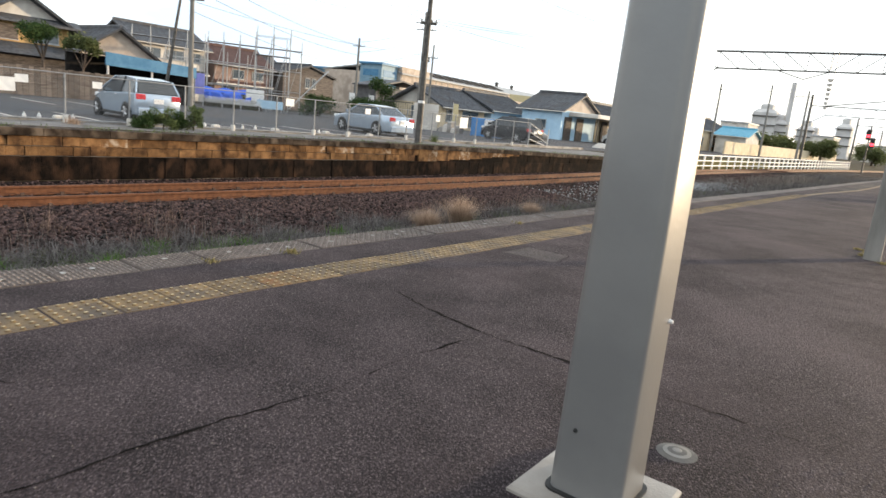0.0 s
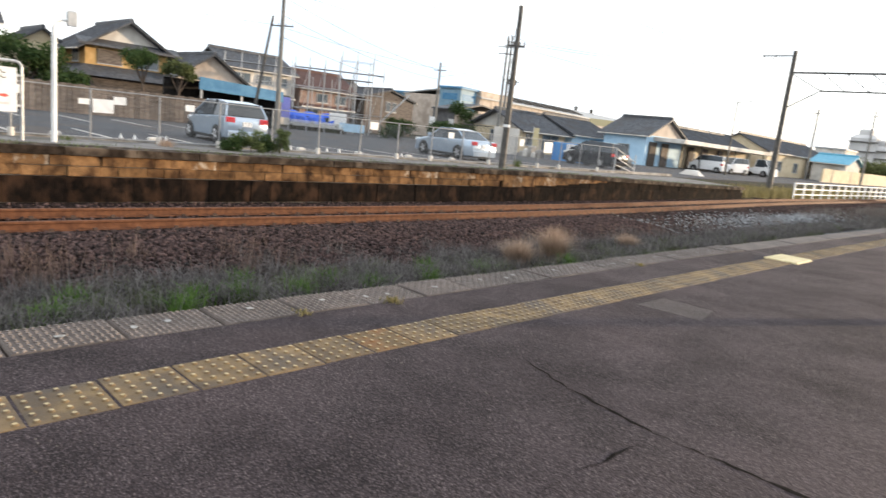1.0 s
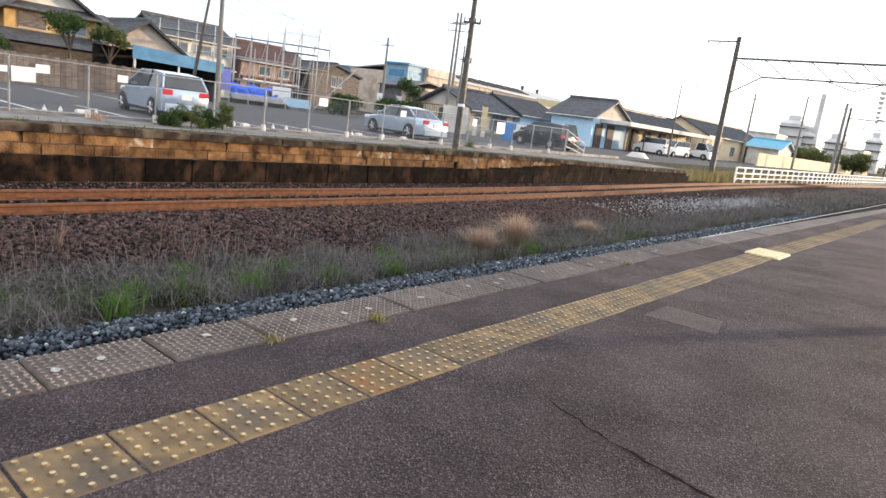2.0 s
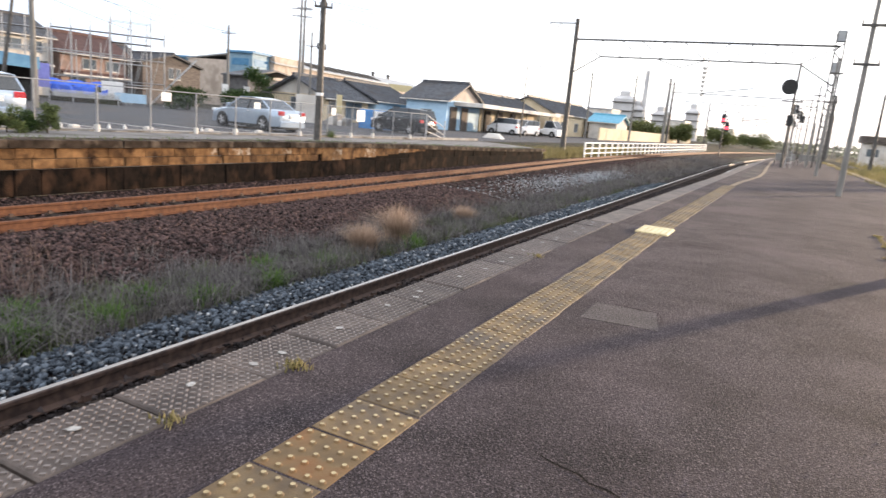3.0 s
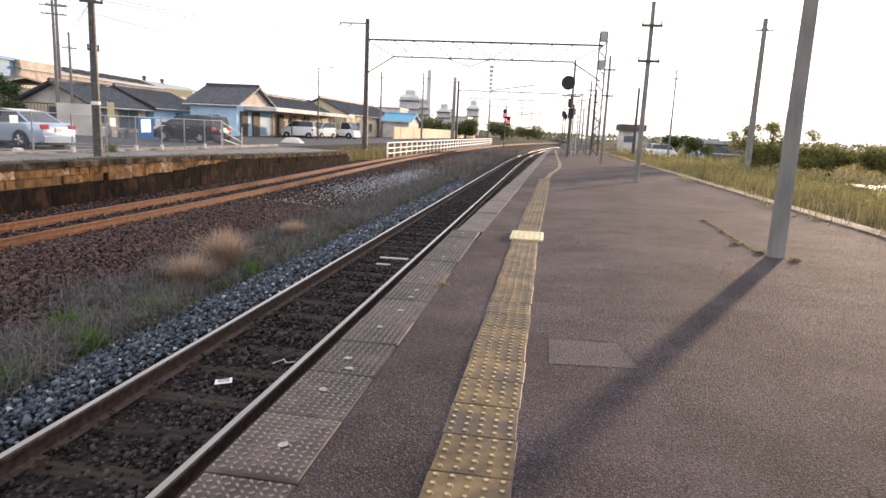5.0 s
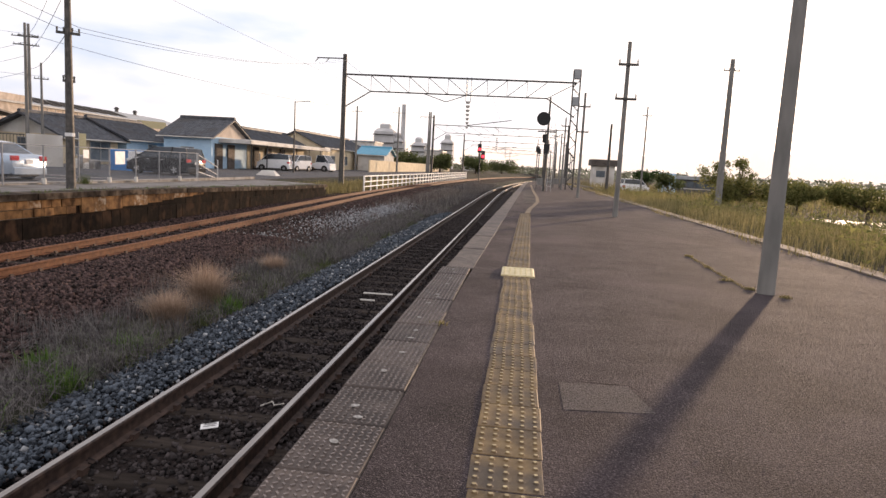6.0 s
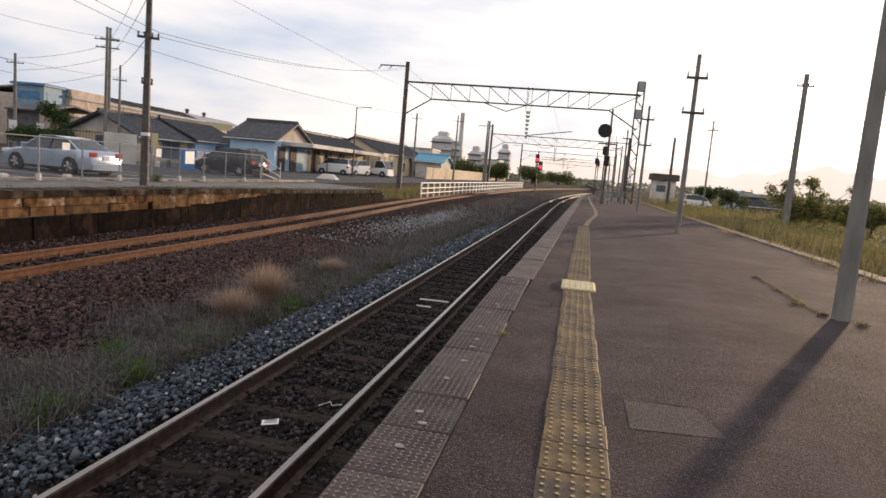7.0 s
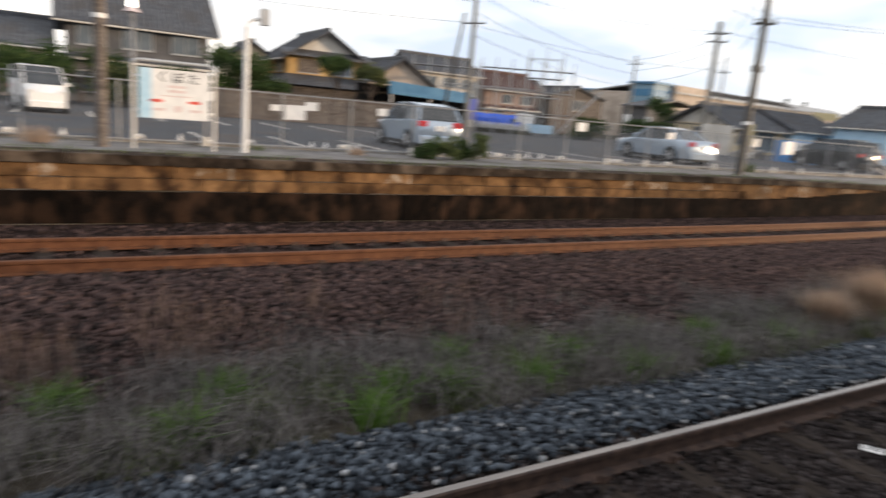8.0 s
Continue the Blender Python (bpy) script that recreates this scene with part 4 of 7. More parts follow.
# ---------------------------------------------------------------- things on the near platform
def rounded_square(w, r, n=4):
    pts = []
    for cx, cy, a0 in ((w - r, w - r, 0), (-w + r, w - r, 90), (-w + r, -w + r, 180), (w - r, -w + r, 270)):
        for i in range(n + 1):
            a = radians(a0 + 90 * i / n)
            pts.append((cx + r * math.cos(a), cy + r * math.sin(a)))
    return pts


def prism(pts, z0, z1, s=None):
    s = s or Shape()
    n = len(pts)
    return s.add([(x, y, z0) for x, y in pts] + [(x, y, z1) for x, y in pts],
                 [(i, (i + 1) % n, n + (i + 1) % n, n + i) for i in range(n)] + [tuple(range(n - 1, -1, -1)), tuple(range(n, 2 * n))])


col = thing("roof_column", "grey-painted square steel column on a concrete plinth", "column", m=pose(2.57, 3.04, 0, 0, 0, 1.5))
n = 28
ring = [rounded_square(0.119 - 0.0085 * z, 0.034, 6) for z in (-0.02, 3.4)]
s = Shape().add([(x, y, -0.02) for x, y in ring[0]] + [(x, y, 3.4) for x, y in ring[1]], [(i, (i + 1) % n, n + (i + 1) % n, n + i) for i in range(n)] + [tuple(range(n - 1, -1, -1)), tuple(range(n, 2 * n))])
part("shaft", s, M_COLUMN, col, smooth=True)
s = Shape().chamfer_box(-0.215, 0.215, -0.205, 0.205, -0.03, 0.02, 0.01)
part("plinth", s, M_CONC, col, "rough pale concrete plinth")
part("sealant", prism(rounded_square(0.133, 0.040), 0.014, 0.028), M_BLACK, col, "black bitumen seal round the foot")
part("bolt", Shape().dome(0, 0, 0, 0.008, 0.008), M_BLACK, col, "dark screw head", m=pose(-0.052, -0.1155, 0.24, 90, 0, 0))
part("bolt", Shape().dome(0, 0, 0, 0.008, 0.012), M_WHITE, col, "white plastic plug", m=pose(0.1125, 0.075, 0.6, 0, 90, 0))
cap = thing("drain_cap", "round grey iron drain cap set in the asphalt", "drain cap", m=pose(2.67, 3.53, 0))
part("frame_ring", Shape().dome(0, 0, 0, 0.075, 0.006, 24), M_STEEL_DARK, cap)
for i, rr in enumerate((0.052, 0.036, 0.018)):
    part("ring_rib", Shape().dome(0, 0, 0.006 + 0.003 * i, rr, 0.003, 20), M_POLE if i % 2 == 0 else M_STEEL_DARK, cap)


def platform_pole(y, h, r0, r1, arms):
    t = thing("platform_pole", "slim weathered concrete pole with cross-arms on the platform" if arms else "stout weathered concrete pole standing in the asphalt", "pole", m=pose(2.75 - (0.04 if not arms else 0), y, 0), group="poles along the platform")
    part("shaft", Shape().tube((0, 0, -0.05), (0, 0, h), r0, r1, 14), M_POLE, t, smooth=True)
    for z, w in arms:
        a = part("cross_arm", Shape().box(-w, w, -r1 - 0.05, -r1 - 0.0, z - 0.035, z + 0.035), M_STEEL_DARK, t, "dark steel cross-arm")
        for sg in (-1, 1):
            part("insulator", Shape().tube((sg * (w - 0.03), -r1 - 0.025, z + 0.035), (sg * (w - 0.03), -r1 - 0.025, z + 0.11), 0.022, 0.03, 8).tube((sg * (w - 0.03), -r1 - 0.025, z + 0.11), (sg * (w - 0.03), -r1 - 0.025, z + 0.16), 0.018, 0.018, 8), M_WHITE_DIRTY, a)
    return t


platform_pole(10.15, 5.6, 0.093, 0.05, [])
platform_pole(22.1, 4.95, 0.075, 0.055, [(4.31, 0.28), (3.36, 0.30)])
platform_pole(35.2, 5.06, 0.075, 0.055, [(4.4, 0.28), (3.2, 0.28)])
platform_pole(49.0, 5.0, 0.07, 0.05, [(4.4, 0.3)])
platform_pole(62.0, 5.0, 0.075, 0.055, [(4.4, 0.36)])

# equipment at the platform's end
t = thing("disc_signal", "dark round signal disc seen from behind on a black post", "signal", m=pose(1.35, 43.5, 0))
part("post", Shape().tube((0, 0, 0), (0.05, 0, 5.7), 0.085, 0.06, 10), M_STEEL_DARK, t, smooth=True)
part("disc", Shape().tube((-0.28, -0.12, 4.4), (-0.28, -0.06, 4.4), 0.42, 0.42, 20), M_BLACK, t, "black round backboard")
part("relay_box", Shape().chamfer_box(-0.16, 0.16, -0.2, 0.1, 2.3, 2.9, 0.03), M_BLACK, t)
for q in (0.2, 0.45):
    part("ladder_rail", Shape().tube((q, 0, 0), (q, 0, 4.2), 0.015), M_STEEL, t)
for i in range(13):
    part("ladder_rung", Shape().tube((0.2, 0, 0.3 + i * 0.3), (0.45, 0, 0.3 + i * 0.3), 0.01), M_STEEL, t)
part("bracket", Shape().box(-0.6, 0.5, -0.03, 0.03, 3.6, 3.68), M_STEEL_DARK, t)
for i in range(5):
    t = thing("signal_post", "thin dark signalling post at the platform's end", "post", m=pose(1.7 + 0.45 * (i % 3), 58 + 9 * i, 0), group="posts at the platform's end")
    part("post", Shape().tube((0, 0, 0), (0, 0, 4.6 + 0.6 * (i % 2)), 0.07, 0.05, 8), M_STEEL_DARK, t)
    part("head", Shape().chamfer_box(-0.22, 0.22, -0.1, 0.1, 3.6, 4.3, 0.05), M_BLACK, t)
for i in range(4):
    t = thing("cable_box", "grey metal equipment box on legs by the platform's end", "equipment box", m=pose(1.2 + 0.7 * i, 47 + 3 * i, 0), group="equipment boxes")
    part("case", Shape().chamfer_box(-0.22, 0.22, -0.18, 0.18, 0.3, 0.75, 0.03), M_POLE, t)
    for q in (-0.225, 0.225):
        part("leg", Shape().box(q - 0.025, q + 0.025, -0.15, 0.15, 0, 0.3), M_STEEL_DARK, t)

# weeds in the paving
def tuft(x, y, z, n, h, r, material, label, name="weed_tuft", cat="weed"):
    p = uniform(n, (-1, 1), (-1, 1), (0, 0))
    d = RNG.normal(0, r * 0.45, (n, 2))
    p[:, :2] = d
    p += np.array([x, y, z])
    return tagged(new(name, blades(name, p, h * RNG.uniform(0.5, 1.1, n), RNG.uniform(0.0025, 0.006, n), material, 0.9)), label, cat, group="tufts of weed", kind="stuff")


for x, y, k in ((-0.55, 4.3, 90), (-0.57, 3.62, 36), (2.62, 10.35, 90), (2.85, 9.95, 70), (2.5, 10.9, 60), (2.6, 12.0, 60), (2.65, 13.2, 70), (-0.55, 7.6, 40)):
    tuft(x, y, 0.0, k, 0.034, 0.06, M_FIELD, "small yellow-green weed tuft growing from a paving joint")
p = uniform(420, (-0.03, 0.03), (10.3, 13.4), (0, 0))
p[:, 0] += 2.56 + 0.03 * (p[:, 1] - 10)
tagged(new("joint_weeds", blades("joint_weeds", p, RNG.uniform(0.008, 0.028, 420), RNG.uniform(0.003, 0.006, 420), M_FIELD, 1.0)), "line of low weeds along a paving joint", "weed", kind="stuff")

# litter and marks in the near track
t = solid("paper_scrap", Shape().add([(-0.07, -0.045, 0.0), (0.07, -0.04, 0.012), (0.065, 0.05, 0.02), (-0.075, 0.045, 0.004), (-0.07, -0.045, 0.006), (0.07, -0.04, 0.018), (0.065, 0.05, 0.026), (-0.075, 0.045, 0.01)],
                                     [(3, 2, 1, 0), (4, 5, 6, 7), (0, 1, 5, 4), (1, 2, 6, 5), (2, 3, 7, 6), (3, 0, 4, 7)]), M_WHITE, "crumpled white paper packet lying on the ballast", "litter", m=pose(-2.42, 7.64, -1.035, 0, 0, 20))
t = solid("white_marker", Shape().chamfer_box(-0.25, 0.25, -0.018, 0.018, 0, 0.02, 0.004), M_WHITE_DIRTY, "white painted marker bar between the rails", "marker", m=pose(-2.32, 13.48, -1.035, 0, 0, 3))
for k in (-0.022, 0.004, 0.022):
    part("print_bar", Shape().box(-0.05, 0.05, k - 0.003, k + 0.003, 0.0, 0.002), M_BLACK, bpy.data.objects["paper_scrap"], "dark printed line", m=pose(0, 0, 0.0225, 6, -4.5, 0))
solid("white_marker", Shape().chamfer_box(-0.12, 0.12, -0.014, 0.014, 0, 0.02, 0.004), M_WHITE_DIRTY, "short worn white marker bar between the rails", "marker", m=pose(-2.37, 12.92, -1.035, 0, 0, 0))
s = Shape().path([(-2.2, 8.15, -1.02), (-2.12, 8.23, -1.0), (-2.08, 8.17, -1.01), (-2.02, 8.25, -1.02)], 0.008)
solid("rope_scrap", s, M_WHITE_DIRTY, "twist of pale cord lying beside the rail", "litter")

# ---------------------------------------------------------------- grass between the tracks
def band(n, x0, x1, y0, y1):
    p = uniform(n, (x0, x1), (y0, y1), (0, 0))
    keep = np.array([noise.noise((q[0] * 1.6, q[1] * 1.1, 3.0)) > -0.02 for q in p])
    p = p[keep]
    p[:, 2] = np.interp(-p[:, 0], [3.6, 4.2, 5.0, 5.6, 6.4], [-1.12, -1.24, -1.27, -1.21, -1.06])
    return p


def clumps(nc, per, x0, x1, y0, y1, spread):
    c = uniform(nc * 2, (x0, x1), (y0, y1), (0, 0))
    c = c[np.argsort([-noise.noise((q[0] * 1.7, q[1] * 1.2, 40.0 + per)) - 0.25 * RNG.uniform(-1, 1) for q in c])[:nc]]
    p = np.repeat(c, per, 0)
    p[:, :2] += RNG.normal(0, spread, (nc * per, 2))
    p[:, 2] = np.interp(-p[:, 0], [3.6, 4.2, 5.0, 5.6, 6.4], [-1.12, -1.24, -1.27, -1.21, -1.06])
    return p


p = np.concatenate([clumps(200, 100, -5.5, -4.25, -3, 34, 0.085), band(8000, -5.6, -4.15, -3, 45)])
n = len(p)
tagged(new("dry_grass", blades("dry_grass", p, 0.06 + 0.36 * RNG.uniform(0, 1, n) ** 1.7, RNG.uniform(0.002, 0.0045, n), M_DRY, 1.1)), "grey-brown dry grass between the two tracks", "grass", kind="stuff")
p = np.concatenate([clumps(260, 80, -5.5, -4.2, -3, 34, 0.12), band(9000, -5.6, -4.1, -3, 34)])
n = len(p)
p[:, 2] += RNG.uniform(0, 0.12, n)
tagged(new("fallen_grass", blades("fallen_grass", p, RNG.uniform(0.15, 0.36, n), RNG.uniform(0.0022, 0.005, n), M_DRY, 2.5)), "tangled fallen strands of dead grass between the tracks", "grass", kind="stuff")
p = np.concatenate([clumps(240, 80, -5.4, -4.2, -3, 34, 0.10), clumps(50, 80, -5.3, -4.25, -2, 9, 0.10)])
n = len(p)
tagged(new("weedy_grass", blades("weedy_grass", p, RNG.uniform(0.06, 0.28, n), RNG.uniform(0.003, 0.006, n), M_MIXGRASS, 0.9)), "dull green grass mixed into the dry strip", "grass", kind="stuff")
p = np.concatenate([np.array([[x, y, -1.22]]) + np.concatenate([RNG.normal(0, 0.085, (150, 2)), np.zeros((150, 1))], 1)
                    for x, y in ((-4.3, 7.3), (-4.32, 8.45), (-4.5, 6.2), (-4.35, 4.6), (-4.3, 12.1), (-4.7, 4.9), (-5.2, 2.6), (-4.9, 6.9), (-4.55, 5.4), (-4.9, 8.9), (-5.1, 5.7), (-4.4, 9.7), (-5.0, 3.7), (-4.5, 3.3))])
n = len(p)
tagged(new("green_grass", blades("green_grass", p, RNG.uniform(0.12, 0.36, n), RNG.uniform(0.004, 0.009, n), M_GREEN, 1.0)), "fresh bright green grass tufts in the dry strip", "grass", kind="stuff")
for x, y, h in ((-4.85, 12.35, 0.72), (-4.75, 11.1, 0.56), (-5.0, 15.6, 0.44)):
    p = np.array([[x, y, -1.25]]) + np.concatenate([RNG.normal(0, 0.085, (1600, 2)), np.zeros((1600, 1))], 1)
    tagged(new("straw_clump", blades("straw_clump", p, h * RNG.uniform(0.55, 1.15, 1600), RNG.uniform(0.002, 0.005, 1600), M_STRAW, 0.95)), "tall straw-coloured dry grass clump beside the track", "grass clump", group="straw clumps", kind="stuff")
p = np.concatenate([clumps(46, 26, -6.7, -5.3, -3, 7, 0.10), clumps(26, 16, -6.4, -5.3, 7, 30, 0.12)])
n = len(p)
tagged(new("russet_stalks", blades("russet_stalks", p, RNG.uniform(0.12, 0.52, n), RNG.uniform(0.0025, 0.006, n), M_STALK, 0.5)), "russet dead stalks standing on the ballast bank", "grass", kind="stuff")
p = clumps(90, 40, -6.2, -5.3, -3, 24, 0.12)
n = len(p)
tagged(new("bank_stalks", blades("bank_stalks", p, RNG.uniform(0.08, 0.34, n), RNG.uniform(0.002, 0.004, n), M_DRY, 0.5)), "thin dead stalks on the brown ballast bank", "grass", kind="stuff")
p = clumps(260, 50, -7.2, -3.9, 34, 100, 0.3)
n = len(p)
tagged(new("far_verge_grass", blades("far_verge_grass", p, RNG.uniform(0.2, 0.5, n), RNG.uniform(0.006, 0.012, n), M_DRY, 0.8)), "dry grass verge further along the tracks", "grass", kind="stuff")
p = clumps(200, 60, -14.5, -11.6, 41, 75, 0.4)
n = len(p)
p[:, 2] = -0.9
tagged(new("ramp_end_grass", blades("ramp_end_grass", p, RNG.uniform(0.25, 0.8, n), RNG.uniform(0.008, 0.014, n), M_FIELD, 0.7)), "yellow-green grass beyond the old platform's ramp", "grass", kind="stuff")

p = uniform(5200, (-12.3, -11.45), (-6, 39), (0, 0))
p = p[np.array([noise.noise((q[0] * 2.0, q[1] * 1.3, 21.0)) > 0.0 for q in p])]
p[:, 2] = [old_top(q) + 0.005 for q in p[:, 1]]
n = len(p)
tagged(new("edge_weeds", blades("edge_weeds", p, RNG.uniform(0.02, 0.09, n), RNG.uniform(0.004, 0.008, n), M_MIXGRASS, 1.6)), "moss and low dead weeds along the old platform's cap", "weed", kind="stuff")

# ---------------------------------------------------------------- old platform furniture
sgn = thing("station_sign", "white station name board on a grey pipe frame", "station sign", m=pose(-14.3, 4.535, -0.10))
s = Shape().tube((0, -0.745, 0), (0, -0.745, 1.58), 0.032).tube((0, 0.745, 0), (0, 0.745, 1.58), 0.032)
s.path([(0, -0.745, 1.58), (0, -0.70, 1.655), (0, -0.62, 1.68), (0, 0.62, 1.68), (0, 0.70, 1.655), (0, 0.745, 1.58)], 0.032, 8)
part("frame", s, M_STEEL, sgn, "grey galvanised pipe frame", smooth=True)
bd = part("board", Shape().box(0.0, 0.05, -0.64, 0.64, 0.60, 1.54), M_WHITE, sgn)
part("clamp", Shape().box(-0.03, 0.02, -0.72, 0.72, 0.72, 0.77).box(-0.03, 0.02, -0.72, 0.72, 1.36, 1.41), M_STEEL, sgn)
part("colour_band", Shape().box(0.05, 0.054, -0.64, -0.42, 0.60, 1.54), M_BLUE_PRINT, bd, "pale blue printed band")
fc = bpy.data.curves.new("lettering", "FONT")
fc.body = "くぼた"
fc.align_x, fc.align_y, fc.size, fc.extrude, fc.space_character = "CENTER", "CENTER", 0.24, 0.002, 1.35
tmp = bpy.data.objects.new("lettering_source", fc)
me = bpy.data.meshes.new_from_object(tmp)
bpy.data.objects.remove(tmp)
me.materials.clear()
me.materials.append(M_BLACK)
READ = Matrix(((0, 0, 1, 0), (1, 0, 0, 0), (0, 1, 0, 0), (0, 0, 0, 1)))
part("lettering", me, M_BLACK, bd, "dark station name", m=pose(0.054, 0.06, 1.38) @ READ)
part("print_bar", Shape().box(0.05, 0.054, -0.12, 0.2, 1.20, 1.245), M_FADED_PRINT, bd, "faded small print")
part("print_bar", Shape().box(0.05, 0.054, -0.12, 0.2, 1.11, 1.16), M_FADED_PRINT, bd, "faded small print")
part("print_bar", Shape().box(0.05, 0.054, -0.27, 0.3, 1.03, 1.05), M_FADED_PRINT, bd, "faded small print")
for a, b, c in ((-0.46, -0.2, 0.94), (0.24, 0.5, 0.94)):
    s = Shape().add([(0.05, a, c - 0.02), (0.05, b - 0.07, c - 0.035), (0.05, b, c), (0.05, b - 0.07, c + 0.035), (0.05, a, c + 0.02),
                     (0.054, a, c - 0.02), (0.054, b - 0.07, c - 0.035), (0.054, b, c), (0.054, b - 0.07, c + 0.035), (0.054, a, c + 0.02)],
                    [(0, 1, 2, 3, 4), (9, 8, 7, 6, 5), (0, 5, 6, 1), (1, 6, 7, 2), (2, 7, 8, 3), (3, 8, 9, 4), (4, 9, 5, 0)])
    part("arrow", s, M_RED_PRINT, bd, "red direction arrow")
part("print_bar", Shape().box(0.05, 0.054, -0.4, -0.18, 0.75, 0.80), M_FADED_PRINT, bd, "faded small print")
part("print_bar", Shape().box(0.05, 0.054, 0.28, 0.5, 0.75, 0.80), M_FADED_PRINT, bd, "faded small print")
part("emblem", Shape().tube((0.05, 0.06, 0.80), (0.054, 0.06, 0.80), 0.07, 0.07, 12), M_FADED_PRINT, bd, "faded red emblem")

t = thing("lamp_post", "white-painted platform lamp post with a side lantern", "lamp post", m=pose(-14.3, 5.9, -0.12), group="old platform lamps")
part("post", Shape().tube((0, 0, 0), (0, 0, 2.55), 0.058, 0.052, 10).path([(0, 0, 2.55), (0, 0.05, 2.66), (0, 0.16, 2.72), (0, 0.34, 2.73)], 0.035, 8), M_WHITE, t, smooth=True)
part("lantern", Shape().chamfer_box(-0.09, 0.09, 0.26, 0.44, 2.62, 2.95, 0.03), M_STEEL, t, "grey box lantern")
t = thing("lamp_post", "grey lamp post with a lit pink-shaded lantern", "lamp post", m=pose(-18.2, 4.1, -0.19), group="old platform lamps")
part("post", Shape().tube((0, 0, 0), (0, 0, 3.02), 0.06, 0.045, 10), M_FENCE, t, smooth=True)
part("shade", Shape().tube((0, 0, 2.98), (0, 0, 3.10), 0.20, 0.07, 12), M_FADED_PRINT, t, "faded pink shade")
part("bulb", Shape().tube((0, 0, 3.10), (0, 0, 3.28), 0.10, 0.085, 12), M_LAMP, t, "glowing white lamp")
t = thing("wooden_pole", "brown creosoted wooden utility pole by the old platform", "utility pole", m=pose(-14.25, 3.25, -0.12))
part("shaft", Shape().tube((0, 0, 0), (0, 0, 8.2), 0.11, 0.085, 12), M_TIMBER, t, smooth=True)
part("band", Shape().tube((0, 0, 2.35), (0, 0, 2.43), 0.118, 0.118, 12), M_WHITE, t, "white band")
part("cross_arm", Shape().box(-0.05, 0.05, -0.8, 0.8, 7.4, 7.5), M_STEEL_DARK, t)


def utility_pole(name, x, y, z0, h, r, arms, material=None, label="weathered concrete utility pole with cross-arms and insulators"):
    t = thing(name, label, "utility pole", m=pose(x, y, z0), group="utility poles")
    part("shaft", Shape().tube((0, 0, 0), (0, 0, h), r, r * 0.62, 10), material or M_POLE, t, smooth=True)
    for z, w, ang in arms:
        a = part("cross_arm", Shape().box(-w, w, -0.035, 0.035, -0.035, 0.035), M_STEEL_DARK, t, m=pose(0, 0, z, 0, 0, ang))
        for q in (-0.9, -0.35, 0.35, 0.9):
            part("insulator", Shape().tube((q * w, 0, 0.035), (q * w, 0, 0.15), 0.022, 0.03, 6), M_STEEL_DARK, a)
    return t


t = utility_pole("utility_pole", -12.95, 20.2, -0.08, 5.8, 0.13, [(4.42, 0.30, 35), (3.1, 0.16, 60)], M_STEEL_DARK, "dark slim utility pole on the old platform")
part("marker_band", Shape().tube((0, 0, 1.55), (0, 0, 1.65), 0.132, 0.13, 10), M_WHITE, t, "pale band")
utility_pole("utility_pole", -32.2, 22.2, -0.2, 9.4, 0.16, [(6.2, 0.7, 30), (8.2, 0.8, 30)])
t = utility_pole("utility_pole", -32.7, 21.3, -0.2, 6.8, 0.11, [], M_STEEL_DARK, "leaning stay pole propped against a utility pole")
t.matrix_basis = pose(-32.9, 20.9, -0.2, -8, 2, 0)
utility_pole("utility_pole", -48, 50.5, -0.2, 8.2, 0.16, [(7.4, 0.7, 20)])
utility_pole("utility_pole", -42.8, 55.4, -0.2, 11.6, 0.17, [(10.6, 0.8, 30), (9.8, 0.8, 30)])
utility_pole("utility_pole", -37.8, 48.9, -0.2, 10.4, 0.15, [(9.4, 0.9, 30), (8.8, 0.8, 30)])
utility_pole("utility_pole", -37.1, 49.6, -0.2, 7.6, 0.12, [(6.4, 0.5, 30)])
utility_pole("utility_pole", -25.2, 99.6, -0.5, 10.0, 0.18, [(9.2, 0.8, 0)])
utility_pole("utility_pole", -16.0, 111.6, -0.9, 11.0, 0.18, [])
utility_pole("utility_pole", -14.3, 101.8, -0.9, 10.2, 0.18, [])
utility_pole("utility_pole", -21.0, 110.8, -0.6, 11.2, 0.18, [(10.2, 1.0, 0)])
utility_pole("utility_pole", 12.5, 46.0, -0.95, 9.7, 0.22, [(9.0, 0.5, 0)], None, "stout concrete mast in the weeds beside the platform")
utility_pole("utility_pole", 7.55, 62.3, -0.9, 6.6, 0.16, [], M_STEEL_DARK, "bare dark post beyond the platform")
utility_pole("utility_pole", 10.45, 61.9, -0.9, 8.2, 0.10, [(7.4, 0.4, 0)])
for i in range(5):
    utility_pole("utility_pole", 6.5 + 3.0 * i, 120 + 34 * i, -0.9, 9.0, 0.17, [(8.2, 0.8, 0)])
t = thing("street_lamp", "tall thin street lamp with a level arm", "street lamp", m=pose(-22.3, 64.6, -0.2))
part("post", Shape().tube((0, 0, 0), (0, 0, 6.9), 0.09, 0.055, 10), M_STEEL_DARK, t, smooth=True)
part("arm", Shape().tube((0, 0, 6.8), (1.1, 0.3, 6.95), 0.03), M_STEEL_DARK, t)
part("lantern", Shape().chamfer_box(1.0, 1.5, 0.2, 0.4, 6.9, 7.0, 0.02), M_STEEL, t)


